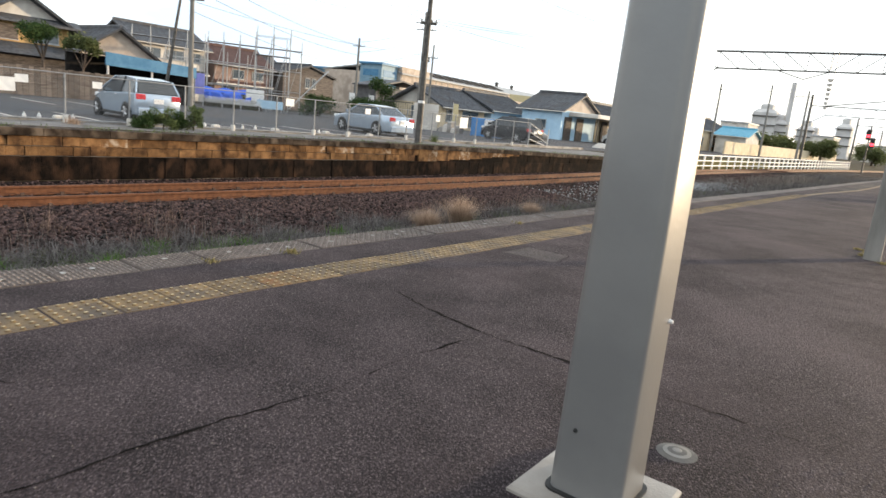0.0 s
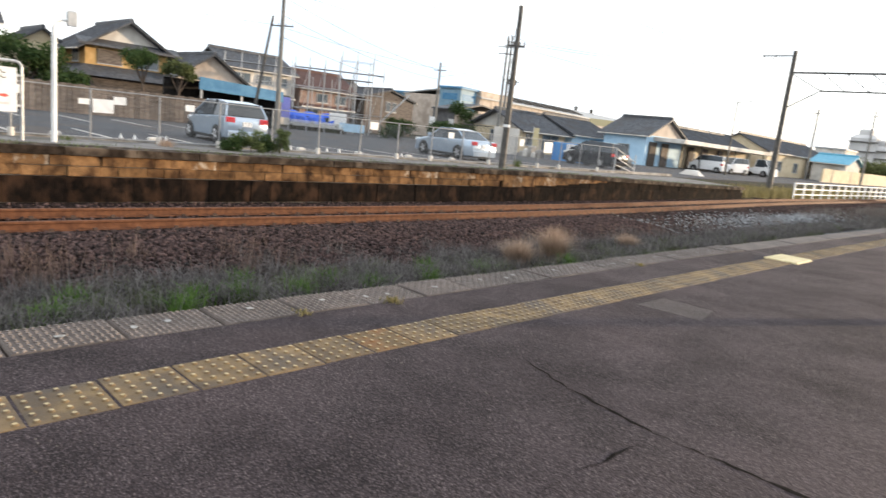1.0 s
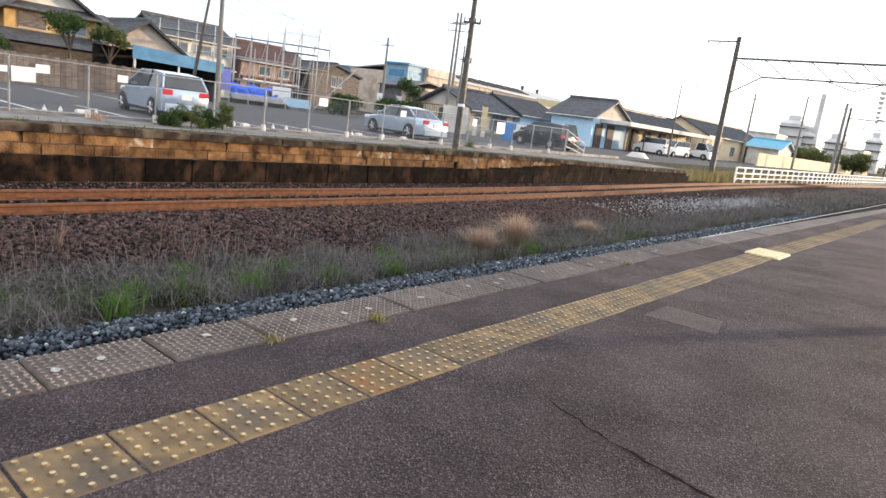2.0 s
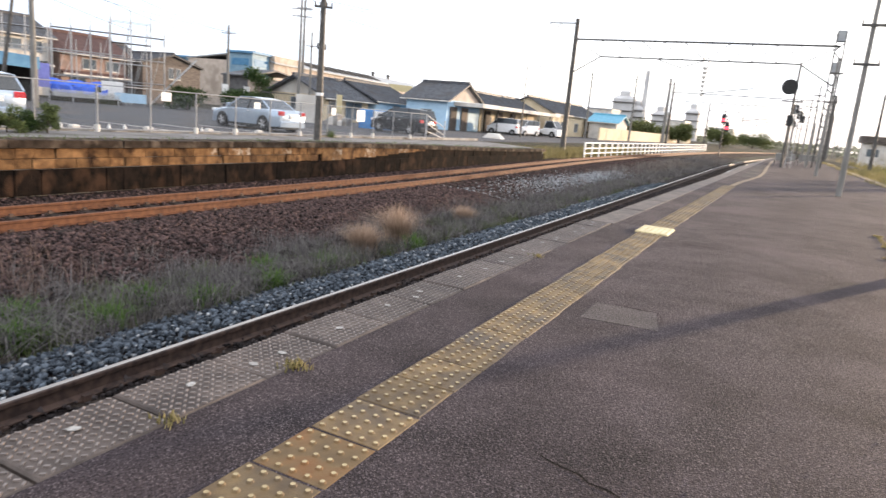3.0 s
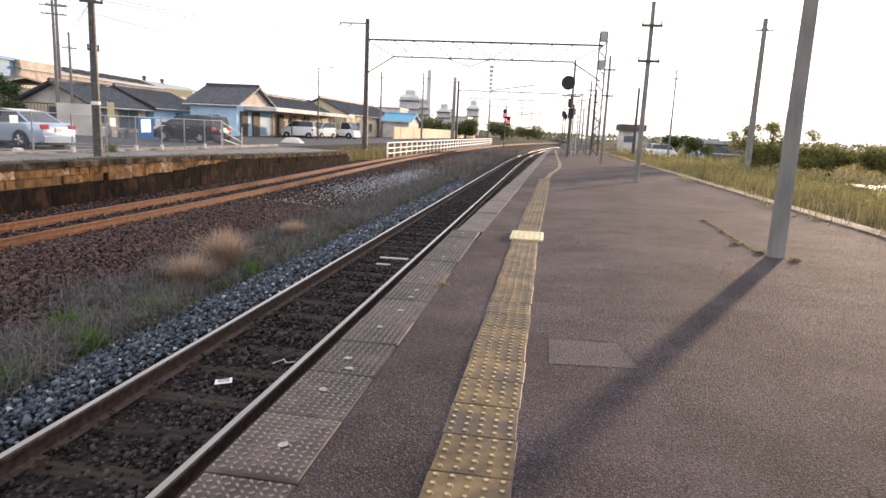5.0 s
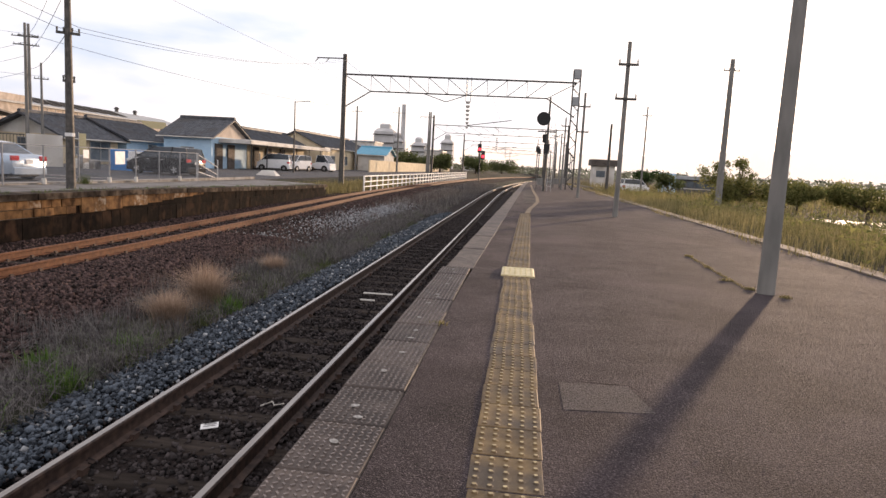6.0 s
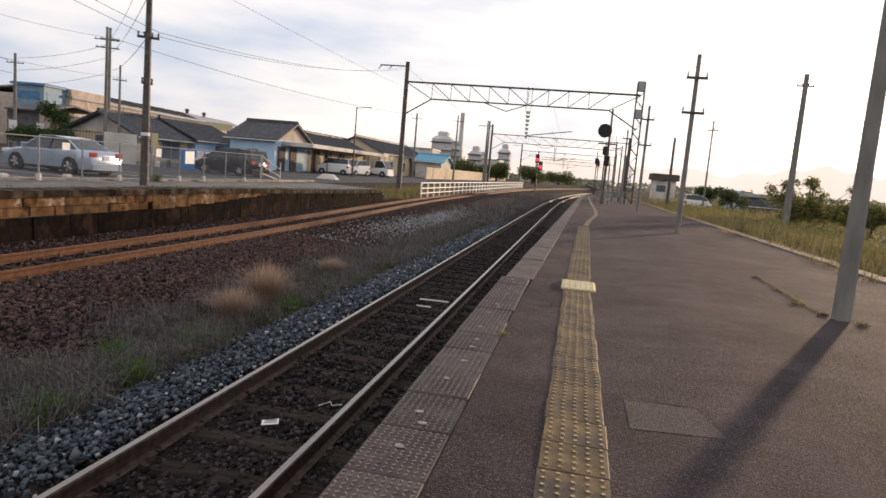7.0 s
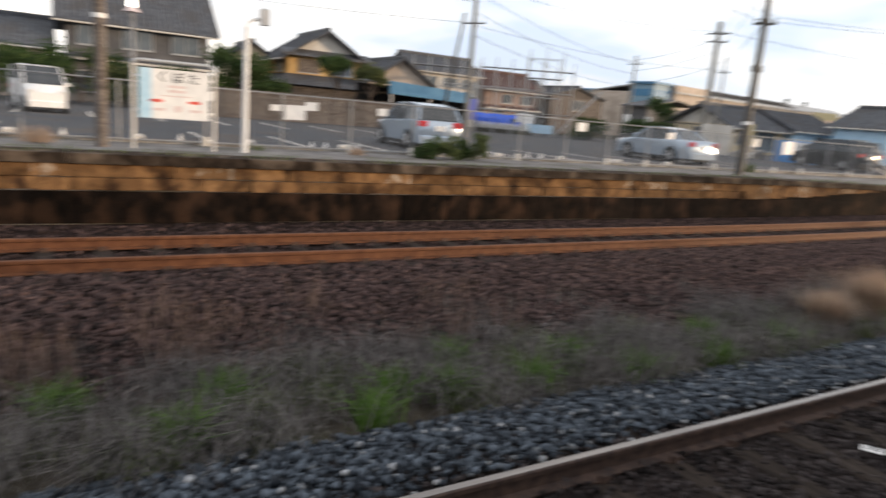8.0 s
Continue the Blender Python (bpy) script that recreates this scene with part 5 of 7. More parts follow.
# ---------------------------------------------------------------- overhead line gantries
def gantry(y, xl, xr, lattice, zb=-1.0):
    t = thing("gantry", "overhead line gantry: concrete mast, lattice mast and slender truss beam", "gantry", m=pose(0, y, 0), group="overhead line gantries")
    part("mast", Shape().tube((xl, 0, zb), (xl, 0, 8.9), 0.2, 0.15, 12), M_STEEL_DARK, t, "dark concrete mast", smooth=True)
    part("beam_top", Shape().box(xl, xr, -0.05, 0.05, 7.42, 7.54), M_STEEL_DARK, t)
    part("beam_bottom", Shape().box(xl + 2.0, xr - 2.0, -0.05, 0.05, 6.28, 6.37), M_STEEL_DARK, t)
    n = 9
    w = (xr - xl - 4.0) / n
    for i in range(n):
        x0 = xl + 2.0 + i * w
        a, b = ((x0, 0, 7.45), (x0 + w, 0, 6.33)) if i < n / 2 else ((x0, 0, 6.33), (x0 + w, 0, 7.45))
        part("truss_diagonal", Shape().tube(a, b, 0.026), M_STEEL_DARK, t)
        part("truss_upright", Shape().tube((x0, 0, 6.33), (x0, 0, 7.45), 0.02), M_STEEL_DARK, t)
    part("knee_brace", Shape().tube((xl, 0, 5.1), (xl + 2.0, 0, 6.33), 0.045), M_STEEL_DARK, t)
    part("knee_brace", Shape().tube((xr, 0, 5.1), (xr - 2.0, 0, 6.33), 0.045), M_STEEL_DARK, t)
    part("end_brace", Shape().tube((xl, 0, 7.45), (xl + 2.0, 0, 6.33), 0.03), M_STEEL_DARK, t)
    part("end_brace", Shape().tube((xr, 0, 7.45), (xr - 2.0, 0, 6.33), 0.03), M_STEEL_DARK, t)
    part("bracket", Shape().box(xl - 2.1, xl, -0.04, 0.04, 8.55, 8.63), M_STEEL_DARK, t)
    for q in (-2.0, -1.2):
        part("insulator", Shape().tube((xl + q, 0, 8.55), (xl + q - 0.25, 0, 8.3), 0.05, 0.03), M_WHITE_DIRTY, t)
    xm = -4.2
    hang = part("hanger", Shape().box(xm - 0.2, xm - 0.14, -0.03, 0.03, 5.9, 7.6).box(xm + 0.14, xm + 0.2, -0.03, 0.03, 5.9, 7.6), M_STEEL, t)
    for i in range(7):
        part("insulator_disc", Shape().tube((xm, 0, 5.9 - i * 0.29), (xm, 0, 5.72 - i * 0.29), 0.19 - 0.012 * i, 0.12 - 0.008 * i, 10), M_WHITE_DIRTY, hang)
    part("strut", Shape().tube((xm, 0, 4.2), (xm + 3.2, 0, 4.7), 0.03), M_STEEL_DARK, t)
    part("strut", Shape().tube((xm - 3.2, 0, 6.3), (xm - 1.6, 0, 5.8), 0.03).tube((xm - 1.6, 0, 5.8), (xm - 0.2, 0, 6.3), 0.03), M_STEEL_DARK, t)
    if lattice:
        m = part("lattice_mast", Shape().box(xr - 0.28, xr - 0.21, -0.28, -0.21, 0, 8.3).box(xr + 0.21, xr + 0.28, -0.28, -0.21, 0, 8.3).box(xr - 0.28, xr - 0.21, 0.21, 0.28, 0, 8.3).box(xr + 0.21, xr + 0.28, 0.21, 0.28, 0, 8.3), M_STEEL_DARK, t)
        for i in range(15):
            z = i * 0.55
            a, b = (xr - 0.25, xr + 0.25) if i % 2 else (xr + 0.25, xr - 0.25)
            for q in (-0.245, 0.245):
                part("lacing", Shape().tube((a, q, z), (b, q, z + 0.55), 0.022), M_STEEL_DARK, m)
        part("mast_box", Shape().chamfer_box(xr - 0.27, xr + 0.27, -0.27, 0.27, 7.75, 8.4, 0.03), M_GREYROOF, t)
        part("mast_box", Shape().chamfer_box(xr - 0.27, xr + 0.27, -0.27, 0.27, 5.9, 6.5, 0.03), M_GREYROOF, t)
    else:
        part("mast", Shape().tube((xr, 0, zb), (xr, 0, 8.3), 0.2, 0.15, 12), M_STEEL_DARK, t, smooth=True)
    return t


gantry(50.0, -13.35, 3.35, True)
gantry(103.0, -14.0, 6.5, False)
gantry(156.0, -14.0, 7.5, False)
gantry(210.0, -14.0, 8.5, False)


def wire(name, a, b, sag, r, label, n=16):
    pts = []
    for i in range(n + 1):
        t = i / n
        pts.append((a[0] + (b[0] - a[0]) * t, a[1] + (b[1] - a[1]) * t, a[2] + (b[2] - a[2]) * t - sag * 4 * t * (1 - t)))
    return solid(name, Shape().path(pts, r, 5), M_BLACK, label, "cable", group="overhead wires")


WL = "thin black overhead wire strung between poles"
for k, dx in enumerate((-0.34, 0.34)):
    wire("overhead_wire", (-12.95 + dx, 20.2, 4.5), (-14.25 + dx, 3.25, 7.45), 0.25, 0.007, WL)
    wire("overhead_wire", (-12.95 + dx, 20.2, 4.5), (-13.35 + dx, 50, 8.5), 0.6, 0.007, WL)
    wire("overhead_wire", (-14.25 + dx, 3.25, 7.45), (-15 + dx, -35, 7.6), 0.5, 0.007, WL)
wire("overhead_wire", (-14.25, 3.25, 7.9), (-32.2, 22.2, 8.2), 0.5, 0.010, WL)
wire("overhead_wire", (-32.2, 22.2, 8.0), (-37.8, 48.9, 9.4), 0.5, 0.011, WL)
wire("overhead_wire", (-32.6, 22.2, 6.0), (-37.1, 49.6, 6.4), 0.5, 0.011, WL)
wire("overhead_wire", (-32.2, 22.2, 8.2), (-44, -20, 9.5), 0.6, 0.011, WL)
wire("overhead_wire", (-32.2, 22.2, 6.0), (-44, -20, 7.4), 0.7, 0.011, WL)
wire("overhead_wire", (-32.6, 22.2, 7.2), (-44, -20, 8.4), 0.7, 0.011, WL)
wire("overhead_wire", (-37.8, 48.9, 9.3), (-42.8, 55.4, 10.6), 0.2, 0.011, WL)
wire("overhead_wire", (-37.5, 48.9, 9.4), (-25.2, 99.6, 9.2), 0.8, 0.018, WL)
wire("overhead_wire", (-13.35, 50, 7.0), (-13.2, -30, 8.2), 0.7, 0.007, WL)
wire("overhead_wire", (-13.35, 50, 8.5), (-14.0, 103, 8.5), 0.6, 0.011, WL)
wire("overhead_wire", (-2.44, 50, 6.3), (-2.44, 103, 6.3), 0.6, 0.010, WL)
wire("overhead_wire", (-2.44, 50, 4.7), (-2.44, 103, 4.7), 0.02, 0.010, WL)
wire("overhead_wire", (12.5, 46, 8.2), (7.5, 120, 7.4), 0.6, 0.010, WL)

for z in (5.4, 6.6, 7.6):
    wire("overhead_wire", (-32.2, 22.2, z), (-48, 50.5, z - 0.3), 0.5, 0.014, WL)
    wire("overhead_wire", (-37.8, 48.9, z + 1.2), (-48, 50.5, z), 0.25, 0.014, WL)
    wire("overhead_wire", (-12.95, 20.2, z - 1.0), (-37.8, 48.9, z + 1.6), 0.5, 0.010, WL)

# colour-light signal between the tracks
t = thing("colour_light_signal", "black railway signal showing two red lights", "railway signal", m=pose(-6.9, 107.6, -1.0))
part("post", Shape().tube((0, 0, 0), (0, 0, 6.6), 0.11, 0.09, 10), M_STEEL_DARK, t, smooth=True)
for dx, z in ((-0.1, 5.2), (0.5, 4.1)):
    hd = part("signal_head", Shape().chamfer_box(dx - 0.3, dx + 0.3, -0.35, -0.1, z - 0.5, z + 0.9, 0.08), M_BLACK, t)
    part("lens", Shape().tube((dx, -0.40, z), (dx, -0.352, z), 0.2, 0.2, 16), M_RED_LAMP, hd, "glowing red lens")
    part("hood", Shape().add([(dx + 0.24 * math.cos(radians(a)), yy_, z + 0.24 * math.sin(radians(a))) for yy_ in (-0.75, -0.35) for a in range(0, 181, 20)],
                              [(i, i + 1, 11 + i, 10 + i) for i in range(9)]), M_BLACK, hd)
part("bracket", Shape().box(0, 0.65, -0.15, -0.05, 3.2, 3.3), M_STEEL_DARK, t)

# white pipe railing beyond the ramp
t = thing("white_railing", "white-painted pipe railing along the level crossing path", "railing")
pa, pb = Vector((-11.1, 48.0, -0.85)), Vector((-10.3, 124, -0.7))
for i in range(39):
    q = pa.lerp(pb, i / 38)
    part("railing_post", Shape().box(q.x - 0.05, q.x + 0.05, q.y - 0.05, q.y + 0.05, q.z - 0.1, q.z + 1.08), M_WHITE, t)
for hh in (0.3, 0.66, 1.05):
    part("railing_bar", Shape().tube(pa + Vector((0, 0, hh)), pb + Vector((0, 0, hh)), 0.042, 0.042, 6), M_WHITE, t)

for i, y in enumerate((-1.2, 2.6, 4.9, 7.9, 8.3, 9.2, 13.1, 14.6, 15.2, 17.9, 19.6)):
    t = thing("water_bottle", "clear plastic bottle of water standing at the fence's foot", "bottle", m=pose(-15.95 - 0.12 * (i % 3), y, -0.19), group="bottles along the fence")
    part("bottle", Shape().tube((0, 0, 0), (0, 0, 0.2), 0.05, 0.05, 10).tube((0, 0, 0.2), (0, 0, 0.27), 0.05, 0.018, 10), M_WHITE, t, smooth=True)
    part("cap", Shape().tube((0, 0, 0.27), (0, 0, 0.3), 0.017, 0.017, 8), M_WHITE_DIRTY, t)


# ---------------------------------------------------------------- vehicles
def loft(stations, ring):
    s = Shape()
    n = None
    for st in stations:
        pts = ring(*st)
        n = len(pts)
        s.v.extend(pts)
    for j in range(len(stations) - 1):
        for i in range(n):
            s.f.append((j * n + i, j * n + (i + 1) % n, (j + 1) * n + (i + 1) % n, (j + 1) * n + i))
    s.f += [tuple(range(n - 1, -1, -1)), tuple(range((len(stations) - 1) * n, len(stations) * n))]
    s.mi = [0] * len(s.f)
    return s


def car(name, label, m, paint, L, W, belt, body, cabin, wheels, R=0.31, rear_lights=True, group=""):
    """body: (x, half width, low, top) along the length; cabin: (x, half width below, above, low, top). +x is forward."""
    t = thing(name, label, "car" if name != "pickup_truck" else "truck", m=m, group=group)

    def body_ring(x, w, lo_, hi_):
        mid = lo_ + (hi_ - lo_) * 0.55
        return [(x, -w * 0.94, lo_), (x, -w, mid), (x, -w * 0.97, hi_ - 0.06), (x, -w * 0.88, hi_), (x, w * 0.88, hi_), (x, w * 0.97, hi_ - 0.06), (x, w, mid), (x, w * 0.94, lo_)]

    b = part("body", loft(body, body_ring), paint, t, smooth=True)
    g = part("glasshouse", loft(cabin, lambda x, a, c, lo_, hi_: [(x, -a, lo_), (x, -c, hi_), (x, c, hi_), (x, a, lo_)]), M_CARGLASS, t, "dark tinted glass", smooth=False)
    top = [q for q in cabin if q[4] > max(k[4] for k in cabin) - 0.09]
    part("roof", loft([(q[0], q[2] + 0.012, q[4] - 0.03, q[4] + 0.012) for q in top], lambda x, w, lo_, hi_: [(x, -w, lo_), (x, -w * 0.93, hi_), (x, w * 0.93, hi_), (x, w, lo_)]), paint, t, smooth=True)
    for i in range(len(cabin) - 1):
        q, k = cabin[i], cabin[i + 1]
        if i in (0, len(cabin) - 2) or abs(q[4] - k[4]) < 0.08 and i % 2 == 0:
            for sg in (-1, 1):
                if i == 0 or i == len(cabin) - 2:
                    e, h = (q, k) if i == 0 else (k, q)
                    part("pillar", Shape().tube((e[0], sg * (e[1] + 0.0), e[3]), (h[0], sg * (h[2] + 0.005), h[4]), 0.035, 0.03, 6), paint, t)
                else:
                    part("pillar", Shape().tube((q[0], sg * (q[1] + 0.004), q[3]), (q[0] - 0.05, sg * (q[2] + 0.006), q[4]), 0.03, 0.028, 6), M_BLACK, t)
    for x in wheels:
        for sg in (-1, 1):
            y = sg * (W / 2 - 0.10)
            part("wheel_arch", Shape().tube((x, sg * (W / 2 - 0.12), R), (x, sg * (W / 2 + 0.004), R), R + 0.065, R + 0.055, 20), M_BLACK, t)
            wh = part("tyre", Shape().tube((x, y - sg * 0.08, R), (x, y + sg * 0.115, R), R, R, 22), M_TYRE, t, smooth=True)
            part("rim", Shape().tube((x, y + sg * 0.10, R), (x, y + sg * 0.122, R), R * 0.68, R * 0.6, 14), M_STEEL_DARK, wh)
            for a in range(5):
                c, s_ = math.cos(a * 1.2566), math.sin(a * 1.2566)
                part("spoke", Shape().tube((x, y + sg * 0.124, R), (x + c * R * 0.6, y + sg * 0.124, R + s_ * R * 0.6), 0.03, 0.04, 5), M_RIM, wh)
    xr, wr = body[0][0], body[0][1]
    xf, wf = body[-1][0], body[-1][1]
    z = belt
    for sg in (-1, 1):
        part("tail_light", Shape().chamfer_box(xr - 0.02, xr + 0.22, min(sg * wr * 0.62, sg * (wr + 0.035)), max(sg * wr * 0.62, sg * (wr + 0.035)), z - 0.2, z - 0.02, 0.02), M_TAIL, t, "red tail light")
        part("headlight", Shape().chamfer_box(xf - 0.3, xf + 0.01, min(sg * wf * 0.6, sg * (wf + 0.02)), max(sg * wf * 0.6, sg * (wf + 0.02)), z - 0.28, z - 0.14, 0.03), M_LENS, t, "clear headlight")
        xm = cabin[-1][0] - 0.35
        part("mirror", Shape().chamfer_box(xm - 0.06, xm + 0.06, min(sg * W / 2 * 0.97, sg * (W / 2 + 0.17)), max(sg * W / 2 * 0.97, sg * (W / 2 + 0.17)), z + 0.02, z + 0.16, 0.03), paint, t)
        for hx in (0.55, -0.45):
            part("door_handle", Shape().box(hx - 0.09, hx + 0.09, min(sg * W / 2, sg * (W / 2 + 0.012)), max(sg * W / 2, sg * (W / 2 + 0.012)), z - 0.12, z - 0.09), M_RIM, t)
        part("sill", Shape().box(wheels[0] + 0.4, wheels[1] - 0.4, min(sg * W / 2 * 0.93, sg * W / 2 * 0.99), max(sg * W / 2 * 0.93, sg * W / 2 * 0.99), 0.17, 0.26), M_BLACK, t)
    part("number_plate", Shape().box(xr - 0.03, xr - 0.005, -0.17, 0.17, z - 0.32, z - 0.155), M_WHITE, t, "plain plate")
    part("rear_bumper", Shape().chamfer_box(xr - 0.06, xr + 0.25, -wr * 0.96, wr * 0.96, 0.24, 0.5, 0.03), paint, t)
    part("front_bumper", Shape().chamfer_box(xf - 0.25, xf + 0.05, -wf * 0.96, wf * 0.96, 0.2, 0.44, 0.03), paint, t)
    part("underbody", Shape().box(xr + 0.3, xf - 0.3, -W / 2 + 0.2, W / 2 - 0.2, 0.14, 0.3), M_BLACK, t)
    return t


SEDAN_BODY = [(-2.35, 0.76, 0.34, 0.86), (-2.25, 0.84, 0.25, 0.98), (-1.7, 0.89, 0.21, 1.0), (-0.6, 0.9, 0.2, 0.96), (0.8, 0.9, 0.2, 0.94), (1.5, 0.88, 0.21, 0.88), (2.15, 0.82, 0.24, 0.76), (2.33, 0.70, 0.32, 0.64)]
SEDAN_CABIN = [(-1.75, 0.78, 0.72, 0.96, 0.99), (-1.0, 0.8, 0.62, 0.95, 1.40), (-0.3, 0.82, 0.64, 0.94, 1.46), (0.35, 0.82, 0.63, 0.93, 1.44), (1.2, 0.80, 0.70, 0.90, 0.93)]
HATCH_BODY = [(-1.95, 0.74, 0.36, 0.92), (-1.88, 0.82, 0.26, 1.0), (-1.3, 0.85, 0.21, 1.0), (0.0, 0.85, 0.2, 0.95), (1.0, 0.84, 0.2, 0.92), (1.6, 0.80, 0.22, 0.80), (1.95, 0.66, 0.3, 0.66)]
HATCH_CABIN = [(-1.9, 0.76, 0.66, 0.98, 1.02), (-1.62, 0.77, 0.62, 0.98, 1.44), (-0.7, 0.78, 0.62, 0.97, 1.52), (0.1, 0.78, 0.62, 0.96, 1.5), (1.35, 0.76, 0.68, 0.90, 0.93)]
VAN_BODY = [(-2.2, 0.82, 0.36, 0.98), (-2.15, 0.88, 0.26, 1.04), (-1.0, 0.9, 0.2, 1.02), (0.8, 0.9, 0.2, 1.0), (1.7, 0.88, 0.22, 0.9), (2.25, 0.74, 0.3, 0.72)]
VAN_CABIN = [(-2.16, 0.82, 0.72, 1.02, 1.06), (-2.0, 0.83, 0.68, 1.02, 1.60), (-1.0, 0.84, 0.70, 1.01, 1.66), (0.3, 0.84, 0.69, 1.0, 1.63), (1.6, 0.82, 0.74, 0.96, 1.0)]
KEI_BODY = [(-1.68, 0.70, 0.3, 1.16), (-1.65, 0.73, 0.22, 1.24), (0.6, 0.74, 0.2, 1.20), (1.3, 0.72, 0.22, 1.04), (1.68, 0.64, 0.3, 0.74)]
KEI_CABIN = [(-1.67, 0.70, 0.66, 1.2, 1.3), (-1.6, 0.70, 0.63, 1.2, 1.72), (-0.5, 0.71, 0.64, 1.2, 1.76), (0.6, 0.71, 0.63, 1.18, 1.72), (1.28, 0.69, 0.64, 1.02, 1.08)]
car("hatchback", "silver hatchback parked nose-in on the lot's asphalt", pose(-20.9, 13.3, -0.19, 0, 0, 176), M_SILVER, 3.9, 1.7, 0.98, HATCH_BODY, HATCH_CABIN, (-1.25, 1.28), 0.3)
car("sedan", "silver sedan parked in a bay behind the fence", pose(-20.95, 25.8, -0.19, 0, 0, 174), M_SILVER, 4.7, 1.8, 0.95, SEDAN_BODY, SEDAN_CABIN, (-1.4, 1.38), 0.32)
car("station_wagon", "glossy black wagon parked beside the lot's fence", pose(-21.6, 40.3, -0.19, 0, 0, 170), M_BLACKCAR, 4.5, 1.8, 1.0, VAN_BODY, VAN_CABIN, (-1.35, 1.35), 0.32)
car("minivan", "small white van parked before the low station building", pose(-26.2, 69.5, -0.19, 0, 0, 190), M_WHITECAR, 3.4, 1.48, 1.0, KEI_BODY, KEI_CABIN, (-1.15, 1.15), 0.28, group="white vans")
car("minivan", "white van parked behind another small van", pose(-25.0, 73.4, -0.19, 0, 0, 255), M_WHITECAR, 3.4, 1.48, 1.0, KEI_BODY, KEI_CABIN, (-1.15, 1.15), 0.28, group="white vans")
car("minivan", "white boxy van parked at the lot's far end", pose(-31.2, 1.7, -0.19, 0, 0, 12), M_WHITECAR, 3.4, 1.48, 1.0, KEI_BODY, KEI_CABIN, (-1.15, 1.15), 0.28, group="white vans")
t = car("pickup_truck", "white flatbed light truck with a low cab", pose(-24.6, 79.2, -0.19, 0, 0, -12), M_WHITECAR, 4.4, 1.7, 1.0,
        [(-2.2, 0.82, 0.55, 0.9), (-0.2, 0.84, 0.5, 0.9), (0.3, 0.84, 0.3, 1.1), (1.7, 0.84, 0.3, 1.1), (2.1, 0.78, 0.32, 0.95)],
        [(0.2, 0.8, 0.74, 1.08, 1.12), (0.35, 0.8, 0.7, 1.08, 1.9), (1.3, 0.8, 0.7, 1.08, 1.92), (1.95, 0.78, 0.74, 1.0, 1.1)], (-1.3, 1.4), 0.33)


# ---------------------------------------------------------------- buildings
def window(parent, m, w, h, pane=None):
    """A window lying in its wall's plane: local x across, y up, z outward."""
    fr = Shape()
    for a in ((-w / 2 - 0.07, w / 2 + 0.07, h / 2, h / 2 + 0.07), (-w / 2 - 0.07, w / 2 + 0.07, -h / 2 - 0.07, -h / 2), (-w / 2 - 0.07, -w / 2, -h / 2, h / 2), (w / 2, w / 2 + 0.07, -h / 2, h / 2), (-0.025, 0.025, -h / 2, h / 2)):
        fr.box(a[0], a[1], a[2], a[3], -0.02, 0.06)
    f = part("window_frame", fr, M_GREYROOF, parent, m=m)
    part("pane", Shape().box(-w / 2, w / 2, -h / 2, h / 2, 0.0, 0.02), pane or M_PANE, f)
    part("sill", Shape().box(-w / 2 - 0.1, w / 2 + 0.1, -h / 2 - 0.12, -h / 2 - 0.07, 0.0, 0.12), M_STEEL, f)


OUT = {"+x": Matrix(((0, 0, 1, 0), (1, 0, 0, 0), (0, 1, 0, 0), (0, 0, 0, 1))), "-y": Matrix(((1, 0, 0, 0), (0, 0, -1, 0), (0, 1, 0, 0), (0, 0, 0, 1))),
       "+y": Matrix(((-1, 0, 0, 0), (0, 0, 1, 0), (0, 1, 0, 0), (0, 0, 0, 1)))}


